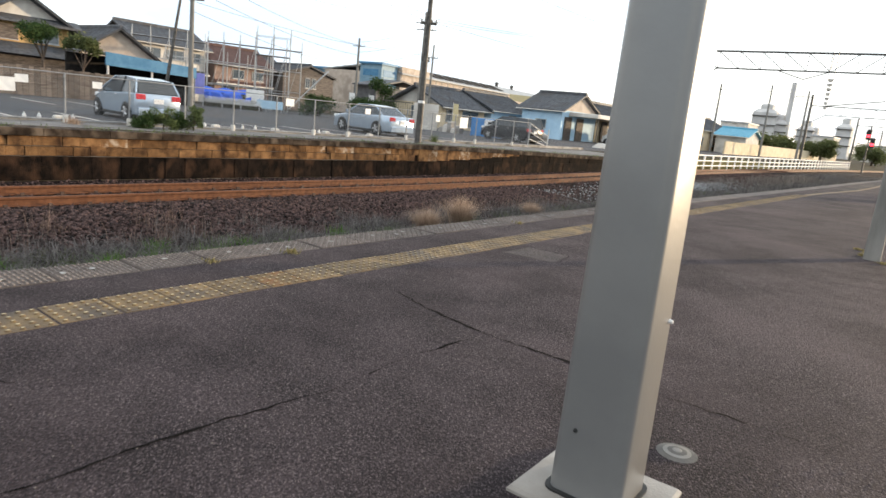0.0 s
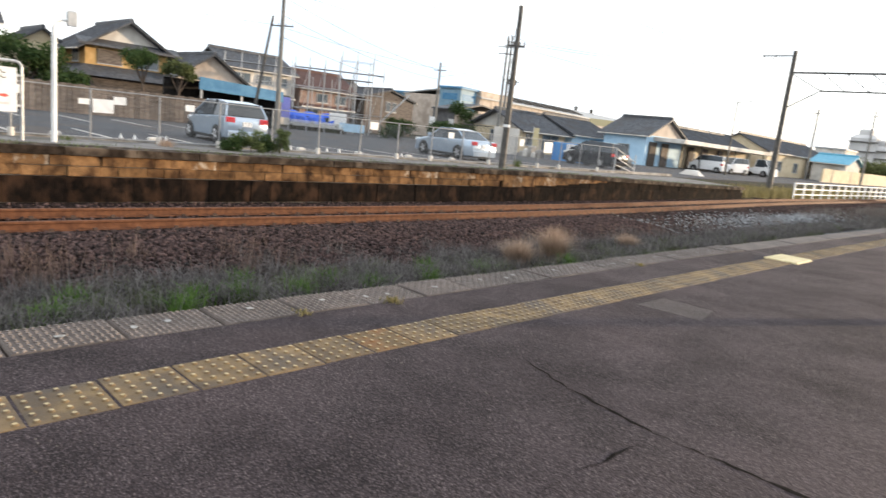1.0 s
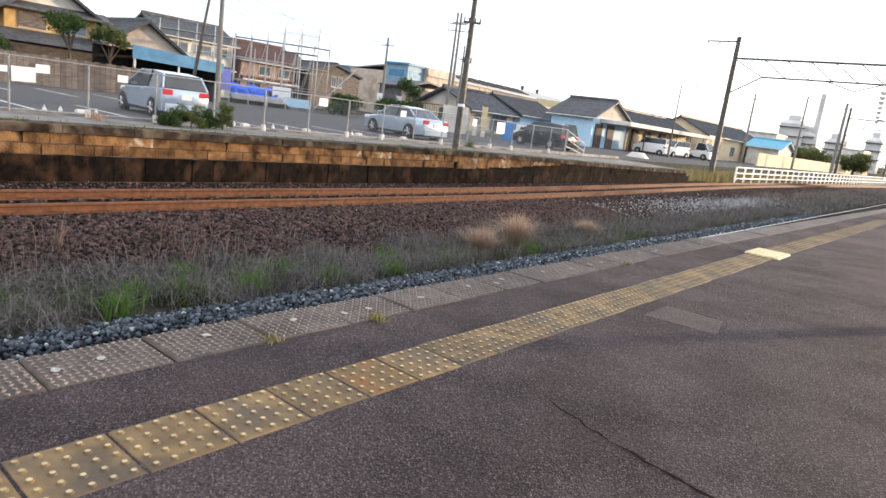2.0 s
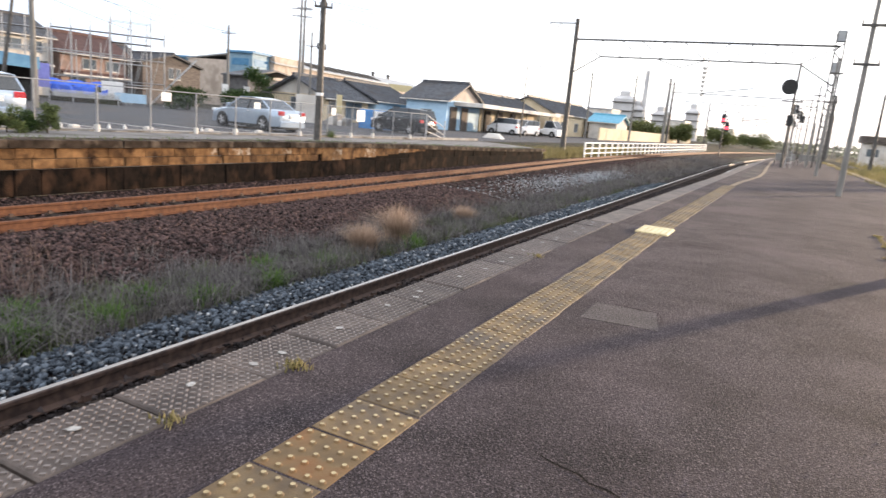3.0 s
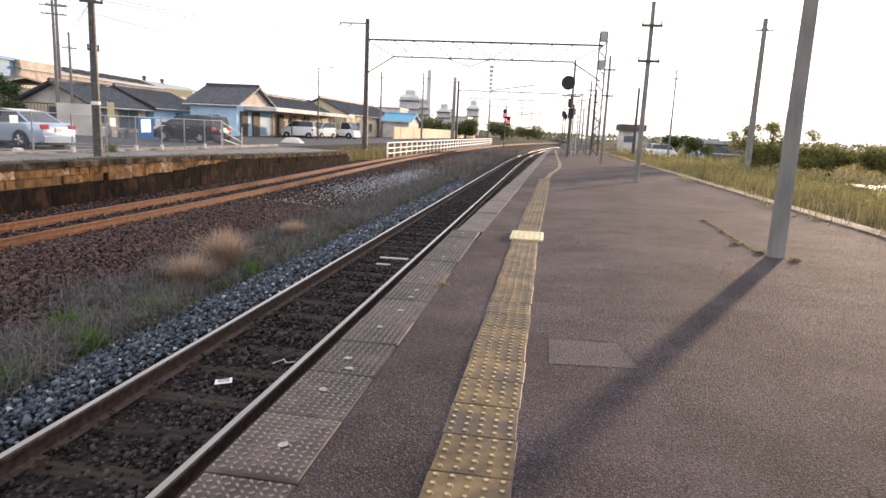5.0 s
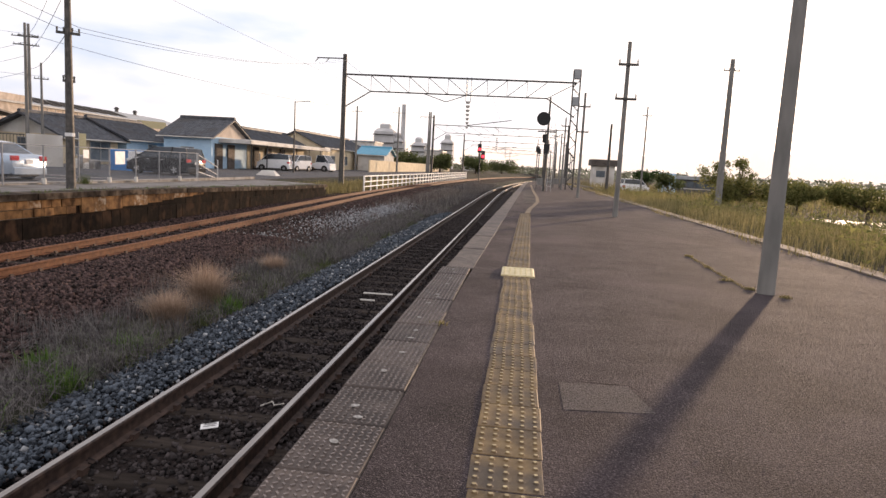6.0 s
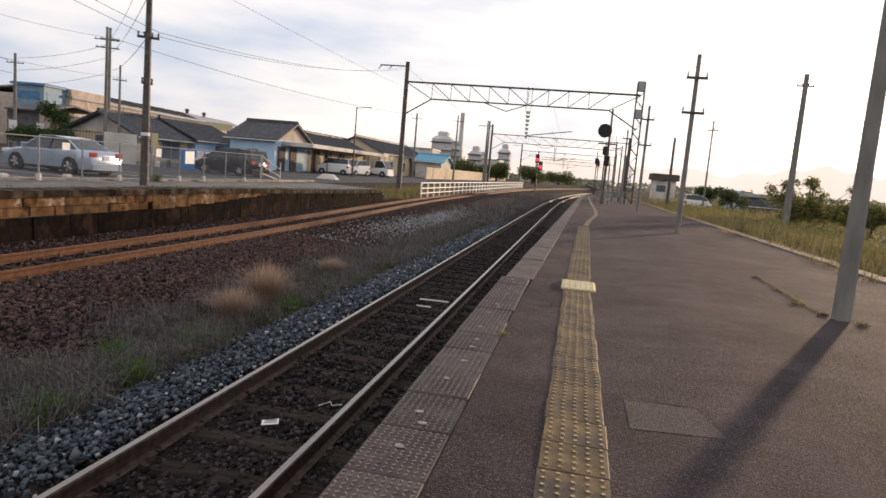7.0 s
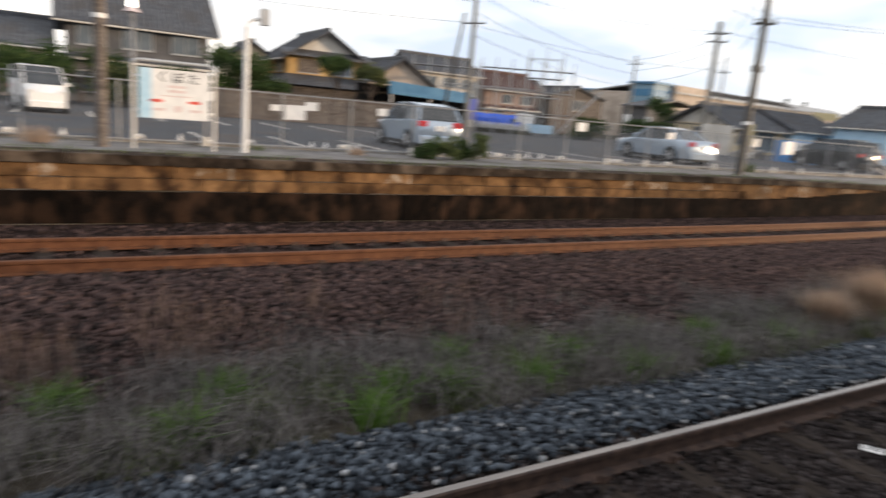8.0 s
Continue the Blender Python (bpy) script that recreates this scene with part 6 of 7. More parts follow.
def gable_house(name, label, x0, x1, y0, y1, z0, he, hr, axis, wall, roof, over=0.55, wins=(), rot=0.0, base=None, gable=None):
    """A house with a gabled roof: ridge along axis; heights he (eave) and hr (ridge) above z = 0."""
    cx, cy = (x0 + x1) / 2, (y0 + y1) / 2
    t = thing(name, label, "house", m=pose(cx, cy, 0, 0, 0, rot))
    a, b = (x1 - x0) / 2, (y1 - y0) / 2
    part("wall", Shape().box(-a, a, -b, b, z0 - 0.3, he), wall, t)
    if base is not None:
        part("wall_base", Shape().box(-a - 0.03, a + 0.03, -b - 0.03, b + 0.03, z0 - 0.3, z0 + 1.6), base, t)
    u, v = (a, b) if axis == "x" else (b, a)             # u along the ridge, v across
    sw = (lambda p, q, z: (p, q, z)) if axis == "x" else (lambda p, q, z: (q, p, z))
    rise = hr - he
    for sg in (-1, 1):
        s = Shape()
        e = v + over
        zl = he - rise * over / v
        q = [sw(-u - over, sg * e, zl), sw(u + over, sg * e, zl), sw(u + over, 0, hr), sw(-u - over, 0, hr)]
        s.add([(x, y, z) for x, y, z in q] + [(x, y, z + 0.16) for x, y, z in q], [(0, 1, 2, 3), (7, 6, 5, 4), (0, 4, 5, 1), (1, 5, 6, 2), (2, 6, 7, 3), (3, 7, 4, 0)])
        r_ = part("roof", s, roof, t)
        n = int((u + over) * 2 / 0.34)
        rib = Shape()
        for i in range(n + 1):
            k = -u - over + i * (u + over) * 2 / n
            rib.add([sw(k - 0.05, sg * e, zl + 0.16), sw(k + 0.05, sg * e, zl + 0.16), sw(k + 0.05, 0, hr + 0.16), sw(k - 0.05, 0, hr + 0.16),
                     sw(k, sg * e, zl + 0.215), sw(k, 0, hr + 0.215)], [(0, 4, 5, 3), (4, 1, 2, 5), (0, 1, 4), (3, 5, 2)])
        tagged(part("roof_ribbing", rib, roof, r_), kind="stuff")
    p, q = sw(-u - over, -0.14, 0), sw(u + over, 0.14, 0)
    part("ridge", Shape().chamfer_box(min(p[0], q[0]), max(p[0], q[0]), min(p[1], q[1]), max(p[1], q[1]), hr + 0.1, hr + 0.4, 0.08), roof, t)
    for sg in (-1, 1):
        s = Shape()
        pts = [sw(sg * u, -v, he), sw(sg * u, v, he), sw(sg * u, 0, hr - 0.02)]
        ins = [sw(sg * (u - 0.15), -v, he), sw(sg * (u - 0.15), v, he), sw(sg * (u - 0.15), 0, hr - 0.02)]
        s.add(pts + ins, [(0, 1, 2), (5, 4, 3), (0, 3, 4, 1), (1, 4, 5, 2), (2, 5, 3, 0)])
        part("gable", s, gable or wall, t)
    for sg in (-1, 1):
        zl = he - rise * over / v
        p, q = sw(-u - over, sg * (v + over + 0.05), zl + 0.03), sw(u + over, sg * (v + over + 0.05), zl + 0.03)
        part("gutter", Shape().tube(p, q, 0.06, 0.06, 6), M_WHITE_DIRTY, t)
    if he > 4.2:
        zs = z0 + (he - z0) * 0.52
        s = Shape()
        s.add([(a, -b, zs + 0.3), (a + 0.75, -b - 0.2, zs), (a + 0.75, b + 0.2, zs), (a, b, zs + 0.3), (a, -b, zs + 0.18), (a + 0.75, -b - 0.2, zs - 0.1), (a + 0.75, b + 0.2, zs - 0.1), (a, b, zs + 0.18)],
              [(0, 1, 2, 3), (7, 6, 5, 4), (0, 4, 5, 1), (1, 5, 6, 2), (2, 6, 7, 3), (3, 7, 4, 0)])
        part("skirt_roof", s, roof, t)
        part("skirt_fascia", Shape().box(a + 0.74, a + 0.79, -b - 0.2, b + 0.2, zs - 0.16, zs - 0.02), M_WHITE_DIRTY, t)
        n = max(2, int(2 * b / 2.6))
        for i in range(n):
            window(t, pose(a, -b + (i + 0.5) * 2 * b / n, z0 + 1.35) @ OUT["+x"], 1.5, 1.3)
    for face, k, z, w, h in wins:
        if he > 4.2 and face == "+x" and z < z0 + 2.4:
            continue
        if face == "+x":
            m = pose(a + 0.0, k - cy, z) @ OUT["+x"]
        elif face == "-y":
            m = pose(k - cx, -b, z) @ OUT["-y"]
        else:
            m = pose(k - cx, b, z) @ OUT["+y"]
        window(t, m, w, h)
    return t


GZ = -0.2
gable_house("house", "grey two-storey house with a dark tiled roof", -59, -51.3, 2.7, 11.6, GZ, 5.3, 8.0, "y", M_GREYWALL, M_ROOF, 0.7,
            [("+x", 10.1, 4.2, 1.8, 1.25), ("+x", 7.0, 4.2, 1.8, 1.25), ("+x", 4.2, 4.2, 1.6, 1.25), ("+x", 9.6, 1.4, 2.2, 1.6), ("+x", 5.0, 1.4, 2.2, 1.6)])
gable_house("house", "small house with a dark roof beside the lot", -58, -51, -9, 1.4, GZ, 3.2, 4.9, "y", M_BEIGE, M_ROOF, 0.6, [("+x", -5.0, 1.4, 1.8, 1.2)])
hb = gable_house("house", "old Japanese house with ochre plaster and layered tiled roofs", -61, -54.2, 18.3, 24.6, GZ, 4.7, 6.7, "x", M_OCHRE, M_ROOF, 0.8,
                 [("+x", 20.1, 3.9, 1.7, 0.95), ("+x", 23.0, 3.9, 1.6, 0.95), ("-y", -56.5, 3.9, 1.4, 1.0)], gable=M_WHITE_DIRTY)
part("pent_roof", Shape().add([(-54.3, 17.6, 5.25), (-53.3, 17.6, 4.75), (-53.3, 25.3, 4.75), (-54.3, 25.3, 5.25), (-54.3, 17.6, 5.05), (-53.3, 17.6, 4.6), (-53.3, 25.3, 4.6), (-54.3, 25.3, 5.05)],
                             [(0, 1, 2, 3), (7, 6, 5, 4), (0, 4, 5, 1), (1, 5, 6, 2), (2, 6, 7, 3), (3, 7, 4, 0)]), M_ROOF, hb, m=hb.matrix_basis.inverted())
s = Shape().add([(-63, 16.6, 2.3), (-52.0, 16.6, 2.3), (-52.0, 27.0, 2.3), (-63, 27.0, 2.3), (-61, 18.3, 3.2), (-54.2, 18.3, 3.2), (-54.2, 24.6, 3.2), (-61, 24.6, 3.2)],
                [(0, 1, 5, 4), (1, 2, 6, 5), (2, 3, 7, 6), (3, 0, 4, 7), (3, 2, 1, 0)])
part("lower_roof", s, M_ROOF, hb, m=hb.matrix_basis.inverted())
part("lower_wall", Shape().box(-62.4, -52.8, 17.4, 26.2, GZ - 0.3, 2.32), M_TIMBER, hb, "dark timber ground floor", m=hb.matrix_basis.inverted())
part("shutter", Shape().box(-54.2, -54.12, 19.2, 21.0, 3.35, 4.45), M_TIMBER, hb, "brown wooden shutter box", m=hb.matrix_basis.inverted())
gable_house("house", "cream house with a tiled roof behind the trees", -66, -60, 15.0, 18.6, GZ, 4.4, 5.6, "x", M_CREAM, M_ROOF, 0.5)
gable_house("house", "low house under a broad dark tiled roof", -62, -53, 24.9, 31.0, GZ, 3.2, 5.2, "x", M_BEIGE, M_ROOF, 0.6, [("+x", 29.5, 1.8, 1.6, 1.0)])
gable_house("house", "white two-storey house with a dark tiled roof behind scaffolding", -70, -63.2, 34.5, 42.2, GZ, 5.4, 7.0, "y", M_WHITE_DIRTY, M_ROOF, 0.6,
            [("+x", 36.3, 4.3, 1.6, 0.9), ("+x", 38.8, 4.3, 1.8, 0.9), ("+x", 41.0, 4.3, 1.2, 0.9), ("+x", 37.5, 1.5, 2.0, 1.2)])
gable_house("house", "brick-red house with a dull red roof", -69, -62.5, 43, 50.2, GZ, 4.3, 6.0, "y", M_REDWALL, M_REDROOF, 0.6, [("+x", 46.0, 3.2, 1.4, 0.9), ("+x", 48.6, 3.2, 1.4, 0.9)])
gable_house("house", "cream house with white upper wall in the row behind the lot", -76, -70, 50, 55.5, GZ, 5.2, 6.6, "y", M_WHITE_DIRTY, M_ROOF, 0.5, [("+x", 52.0, 4.2, 1.4, 0.9)])
gable_house("house", "brown gabled house with a steep dark roof", -68, -61.5, 51.5, 59.4, GZ, 4.1, 5.15, "x", M_TIMBER, M_ROOF, 0.3, [("+x", 55.2, 3.2, 0.6, 1.1), ("+x", 56.2, 3.2, 0.5, 1.1)])
gable_house("house", "dark-roofed house among the town's rows", -96, -88, 62, 72, GZ, 5.6, 7.4, "y", M_BEIGE, M_ROOF, 0.6, [("+x", 65, 4.4, 1.5, 1.0), ("+x", 69, 4.4, 1.5, 1.0)])
gable_house("house", "two-storey house with a grey roof in the town's rows", -90, -83, 48, 57, GZ, 5.8, 7.6, "y", M_WHITE_DIRTY, M_ROOF, 0.6, [("+x", 51, 4.6, 1.5, 1.0), ("+x", 54.5, 4.6, 1.5, 1.0)])
gable_house("house", "old low house with a long dark tiled roof", -42.6, -36.4, 50.8, 58.0, GZ, 2.1, 3.55, "y", M_CREAM, M_ROOF, 0.7, [("+x", 52.3, 1.1, 1.4, 1.0), ("+x", 55.5, 0.9, 2.6, 1.5), ("-y", -39.5, 1.2, 1.4, 1.0)], gable=M_WHITE_DIRTY)
gable_house("house", "low blue-walled house with a dark tiled roof", -43, -35.8, 58.4, 66.0, GZ, 2.2, 3.75, "y", M_BLUEWALL, M_ROOF, 0.5, [("+x", 62.5, 1.3, 1.3, 0.8)])
gable_house("house", "pale blue building with a dark gabled roof", -34.3, -29.5, 62.0, 70.0, GZ - 0.4, 2.85, 4.55, "x", M_BLUEWALL, M_ROOF, 0.5, [("-y", -31.9, 1.3, 1.2, 0.8)], gable=M_BEIGE)
st = gable_house("station_annex", "long low cream building with a dark roof and deep canopy", -36.0, -29.6, 70.4, 90.0, GZ - 0.3, 2.7, 4.2, "y", M_CREAM, M_ROOF, 0.4,
                 [("+x", 73.0, 0.9, 1.6, 1.3), ("+x", 77.0, 0.9, 1.8, 1.3), ("+x", 82, 0.9, 1.8, 1.3), ("+x", 86, 0.9, 1.8, 1.3)])
part("canopy", Shape().chamfer_box(-29.6, -26.2, 63.5, 90, 2.35, 2.75, 0.06), M_WHITE_DIRTY, st, "thin flat canopy with a pale fascia", m=st.matrix_basis.inverted())
for y in (64.5, 68.5, 73, 77.5, 82, 86.5):
    part("canopy_post", Shape().tube((-26.6, y, -0.6), (-26.6, y, 2.36), 0.06), M_STEEL_DARK, st, m=st.matrix_basis.inverted())
for y in (62.6, 65.3, 71.5, 75.2, 79.5):
    part("timber_panel", Shape().box(-29.46, -29.36, y, y + 1.5, -0.4, 2.2), M_TIMBER, st, "brown timber door panel", m=st.matrix_basis.inverted())
gable_house("warehouse", "long cream warehouse with a dark roof", -36.0, -28.0, 92, 120, GZ - 0.3, 3.0, 4.9, "y", M_CREAM, M_ROOF, 0.4, [("+x", 97, 1.2, 1.8, 1.2), ("+x", 104, 1.2, 1.8, 1.2), ("+x", 111, 1.2, 1.8, 1.2)])
gable_house("shed", "small shed with a bright teal roof and pale walls", -27.0, -22.6, 108, 116, GZ - 0.4, 2.5, 3.6, "x", M_WHITE_DIRTY, M_TEALROOF, 0.5)
gable_house("house", "white house with a dark roof along the line", -44, -37, 122, 132, GZ, 3.2, 5.2, "y", M_WHITE_DIRTY, M_ROOF, 0.5, [("+x", 125, 1.5, 1.5, 1.0)])

# garden fence of weathered boards behind the lot
t = thing("garden_fence", "weathered grey-brown board fence behind the parking lot", "fence")
for i in range(46):
    y = 8.2 + i * 0.3
    part("board", Shape().chamfer_box(-38.33, -38.29, y, y + 0.28, -0.25, 1.42 + 0.03 * math.sin(i * 2.7), 0.008), M_TIMBER, t)
for z in (0.3, 1.15):
    part("rail", Shape().box(-38.38, -38.33, 8.2, 22.0, z, z + 0.08), M_TIMBER, t)

# open carport with a blue fascia
t = thing("carport", "open carport with a blue metal fascia and dark interior", "carport", m=pose(0, 0, 0))
part("roof", Shape().add([(-48, 21.9, 3.0), (-41.8, 21.9, 2.75), (-41.8, 28.2, 2.45), (-48, 28.2, 2.7), (-48, 21.9, 3.12), (-41.8, 21.9, 2.87), (-41.8, 28.2, 2.57), (-48, 28.2, 2.82)],
                         [(3, 2, 1, 0), (4, 5, 6, 7), (0, 1, 5, 4), (1, 2, 6, 5), (2, 3, 7, 6), (3, 0, 4, 7)]), M_GREYROOF, t)
part("fascia", Shape().add([(-41.8, 21.8, 2.05), (-41.7, 21.8, 2.05), (-41.7, 28.3, 1.85), (-41.8, 28.3, 1.85), (-41.8, 21.8, 2.9), (-41.7, 21.8, 2.9), (-41.7, 28.3, 2.6), (-41.8, 28.3, 2.6)],
                           [(3, 2, 1, 0), (4, 5, 6, 7), (0, 1, 5, 4), (1, 2, 6, 5), (2, 3, 7, 6), (3, 0, 4, 7)]), M_BLUEROOF, t, "blue metal fascia")
# near-black walls: the carport's inner shade is put into their colour
part("back_wall", Shape().box(-48.2, -48, 21.9, 28.2, GZ - 0.2, 2.8).box(-48, -41.9, 28.1, 28.25, GZ - 0.2, 2.5), M_SHADOW, t, "rear wall painted dark as interior shade")
for y in (22.0, 25.0, 28.1):
    part("post", Shape().box(-41.95, -41.83, y - 0.06, y + 0.06, GZ - 0.1, 2.5), M_STEEL, t)
part("crate", Shape().chamfer_box(-46, -44.6, 24.2, 26.4, GZ, 1.3, 0.05), M_CREAM, t, "pale stored cupboard")

# factory with a long roof behind the houses
t = thing("factory", "long grey factory shed with roof lights and blue end block", "factory", m=pose(-70, 81.4, 0, 0, 0, 8))
part("wall", Shape().box(-16, 0, 0, 66, -0.5, 6.9), M_BEIGE, t)
part("roof", Shape().extrude_y([(0.4, 6.75), (-4.5, 8.3), (-16.4, 6.75), (-16.4, 6.95), (-4.5, 8.5), (0.4, 6.95)], -0.1, 66.3), M_GREYROOF, t)
for i in range(8):
    y = 12.0 + i * 3.7
    s = Shape().add([(-0.6, y, 7.33), (-0.6, y + 2.6, 7.33), (-3.7, y + 2.6, 8.3), (-3.7, y, 8.3), (-0.6, y, 7.41), (-0.6, y + 2.6, 7.41), (-3.7, y + 2.6, 8.38), (-3.7, y, 8.38)],
                    [(3, 2, 1, 0), (4, 5, 6, 7), (0, 1, 5, 4), (1, 2, 6, 5), (2, 3, 7, 6), (3, 0, 4, 7)])
    part("roof_light", s, M_SHADOW, t, "dark roof light")
for i in range(2):
    y = 44.5 + i * 8.0
    part("vent", Shape().tube((-4.5, y, 8.4), (-4.5, y, 9.0), 0.35, 0.35, 8).tube((-4.5, y, 9.0), (-4.5, y, 9.4), 0.6, 0.25, 8), M_STEEL_DARK, t)
for i in range(31):
    part("wall_seam", Shape().box(0.0, 0.05, 0.6 + i * 2.1, 0.72 + i * 2.1, 0, 6.7), M_GREYROOF, t)
part("upper_siding", Shape().box(-3, 0.08, 0.2, 8.6, 5.4, 8.0), M_BEIGE, t, "sunlit beige siding")
t = thing("factory_block", "blue-grey metal factory block with a shallow gable", "factory", m=pose(-70, 76.9, 0, 0, 0, 8))
part("wall", Shape().box(-4.2, 0, 0, 4.3, -0.5, 7.75), M_TEAL, t)
part("roof", Shape().chamfer_box(-4.5, 0.3, -0.3, 4.5, 7.75, 8.1, 0.1), M_BLUEROOF, t)
part("wall_band", Shape().box(-3.6, -0.6, -0.05, 0, 6.0, 7.0).box(0, 0.05, 0.5, 3.8, 6.0, 7.0), M_BLUEROOF, t, "band of blue sheeting")
part("lean_to_roof", Shape().extrude_x([(-7.6, 4.3), (-1.0, 5.5), (4.4, 4.9), (4.4, 4.7), (-1.0, 5.3), (-7.6, 4.1)], 0.4, 5), M_ROOF, t, "dark lean-to roof")
part("lean_to_wall", Shape().box(0.3, 4.4, -7.0, 4.0, -0.5, 4.15), M_GREYWALL, t)
t = thing("factory_block", "distant blue-grey shed behind the brown house", "factory", m=pose(-86, 82, 0, 0, 0, 8))
part("wall", Shape().box(-5, 0, 0, 4.5, -0.5, 7.0), M_TEAL, t)
part("roof", Shape().chamfer_box(-5.4, 0.4, -0.4, 4.9, 7.0, 7.35, 0.1), M_BLUEROOF, t)
# made-up board: its yellow stands in for sunlight on the factory's end
t = thing("billboard", "yellow panel on steel posts standing in for the factory end's sunlit patch", "billboard", m=pose(-58.6, 100.5, 0, 0, 0, 60))
part("panel", Shape().box(-2.3, 2.3, -0.1, 0.1, 4.7, 5.8), M_YELLOW_NEW, t)
for q in (-1.5, 1.5):
    part("post", Shape().tube((q, 0, -0.2), (q, 0, 4.8), 0.1), M_STEEL_DARK, t)


# scaffolding on a building site
def scaffold(x, y, nx_, ny_, nz_, dx, dy, dz, rot, label):
    t = thing("scaffold", label, "scaffolding", m=pose(x, y, -0.2, 0, 0, rot), group="scaffolding on the site")
    for i in range(nx_ + 1):
        for j in range(ny_ + 1):
            part("standard", Shape().tube((i * dx, j * dy, 0), (i * dx, j * dy, nz_ * dz + (0.9 if (i + j) % 2 else 0.3)), 0.04, 0.04, 5), M_STEEL, t)
    for k in range(1, nz_ + 1):
        for j in range(ny_ + 1):
            part("ledger", Shape().tube((0, j * dy, k * dz), (nx_ * dx, j * dy, k * dz), 0.026, 0.026, 5), M_STEEL, t)
        for i in range(nx_ + 1):
            part("transom", Shape().tube((i * dx, 0, k * dz), (i * dx, ny_ * dy, k * dz), 0.026, 0.026, 5), M_STEEL, t)
    for i in range(nx_):
        part("brace", Shape().tube((i * dx, 0, 0), ((i + 1) * dx, 0, nz_ * dz), 0.022, 0.022, 5), M_STEEL, t)
    for k in range(1, nz_ + 1, 2):
        part("deck", Shape().box(0, nx_ * dx, 0.05, ny_ * dy - 0.05, k * dz - 0.05, k * dz), M_TIMBER, t)
    return t


scaffold(-48.2, 38.0, 2, 1, 4, 1.5, 1.2, 1.65, 50, "tall grey scaffold tower on the building site")
scaffold(-54.5, 32.8, 5, 1, 2, 1.8, 1.0, 2.0, 55, "low row of scaffold tubes before the houses")
scaffold(-52.0, 35.5, 6, 1, 3, 1.4, 0.9, 1.9, 52, "grey scaffold frame wrapped round a house under repair")
scaffold(-58.5, 31.8, 4, 1, 3, 1.6, 0.9, 1.9, 60, "tall row of scaffold tubes before the white house")
t = thing("scaffold_stair", "steel site stair beside the scaffold tower", "stair", m=pose(-46.3, 40.3, -0.2, 0, 0, 52))
for sg in (0, 0.8):
    part("stringer", Shape().tube((0, sg, 0.2), (3.6, sg, 4.2), 0.05), M_STEEL, t)
for i in range(14):
    part("tread", Shape().box(0.1 + i * 0.25, 0.35 + i * 0.25, 0.02, 0.78, 0.34 + i * 0.285, 0.37 + i * 0.285), M_STEEL, t)

# building-site hoarding: blue sheeting, lattice panel, boards
s = Shape()
for i in range(15):
    a = i / 14
    s.v.extend([(-47.0 + 2.4 * a + 0.15 * math.sin(i * 1.9), 32.3 + 3.7 * a, 0.45), (-47.2 + 2.4 * a + 0.2 * math.sin(i * 2.3), 32.3 + 3.7 * a, 0.95 + 0.05 * math.sin(i)), (-48.0 + 2.4 * a, 32.6 + 3.7 * a, 1.38 + 0.08 * math.sin(i * 1.3))])
s.f = [(j * 3 + i, j * 3 + i + 1, j * 3 + i + 4, j * 3 + i + 3) for j in range(14) for i in range(2)]
s.mi = [0] * len(s.f)
tp = solid("tarpaulin", s, M_TARP, "crumpled bright blue tarpaulin over a site heap", "tarpaulin", smooth=True)
solid("rubble_mound", Shape().add([(-46.8, 32.2, -0.2), (-44.2, 36.1, -0.2), (-47.6, 37.6, -0.2), (-50, 34, -0.2), (-47.3, 32.7, 1.0), (-44.9, 35.9, 1.05), (-47.4, 37, 1.3), (-49, 34.2, 1.3)],
                               [(0, 1, 5, 4), (1, 2, 6, 5), (2, 3, 7, 6), (3, 0, 4, 7), (4, 5, 6, 7), (3, 2, 1, 0)]), M_SOIL, "covered heap of site materials", "heap")
t = thing("lattice_fence", "white crossed-lattice barrier before the site", "barrier", m=pose(-46.6, 31.9, -0.19, 0, 0, 57))
for i in range(22):
    part("lattice_slat", Shape().tube((i * 0.2, 0, 0.35), (i * 0.2 + 0.5, 0, 0.85), 0.032, 0.032, 4).tube((i * 0.2 + 0.5, 0.03, 0.35), (i * 0.2, 0.03, 0.85), 0.032, 0.032, 4), M_WHITE, t)
for i in range(4):
    part("stand", Shape().box(i * 1.5 - 0.04, i * 1.5 + 0.04, -0.05, 0.05, 0, 0.6), M_STEEL, t)
t = thing("site_board", "white and blue notice board at the site entrance", "notice board", m=pose(-45.3, 35.1, -0.19, 0, 0, 52))
part("panel", Shape().box(0, 1.5, 0, 0.05, 0.35, 1.75), M_WHITE, t)
part("panel", Shape().box(0.9, 3.1, -0.12, -0.07, 0.25, 0.95), M_BLUEWALL, t, "sky-blue panel")
for q in (0.1, 1.35):
    part("leg", Shape().box(q, q + 0.05, 0.0, 0.05, 0, 0.36), M_STEEL, t)
for q in (1.7, 2.95):
    part("leg", Shape().box(q, q + 0.05, -0.12, -0.07, 0, 0.26), M_STEEL, t)
t = thing("blue_banner", "tall violet-blue banner beside a lamp pole", "banner", m=pose(-47.4, 31.6, -0.19, 0, 0, 50))
part("cloth", Shape().box(0, 0.75, 0, 0.03, 0.9, 2.6), mat("violet_cloth", (0.25, 0.25, 0.62), (0.32, 0.32, 0.70), scale=3, rough=0.8, bump=0.2, bscale=8), t)
part("pole", Shape().tube((0, 0, 0), (0, 0, 2.7), 0.03), M_STEEL, t)
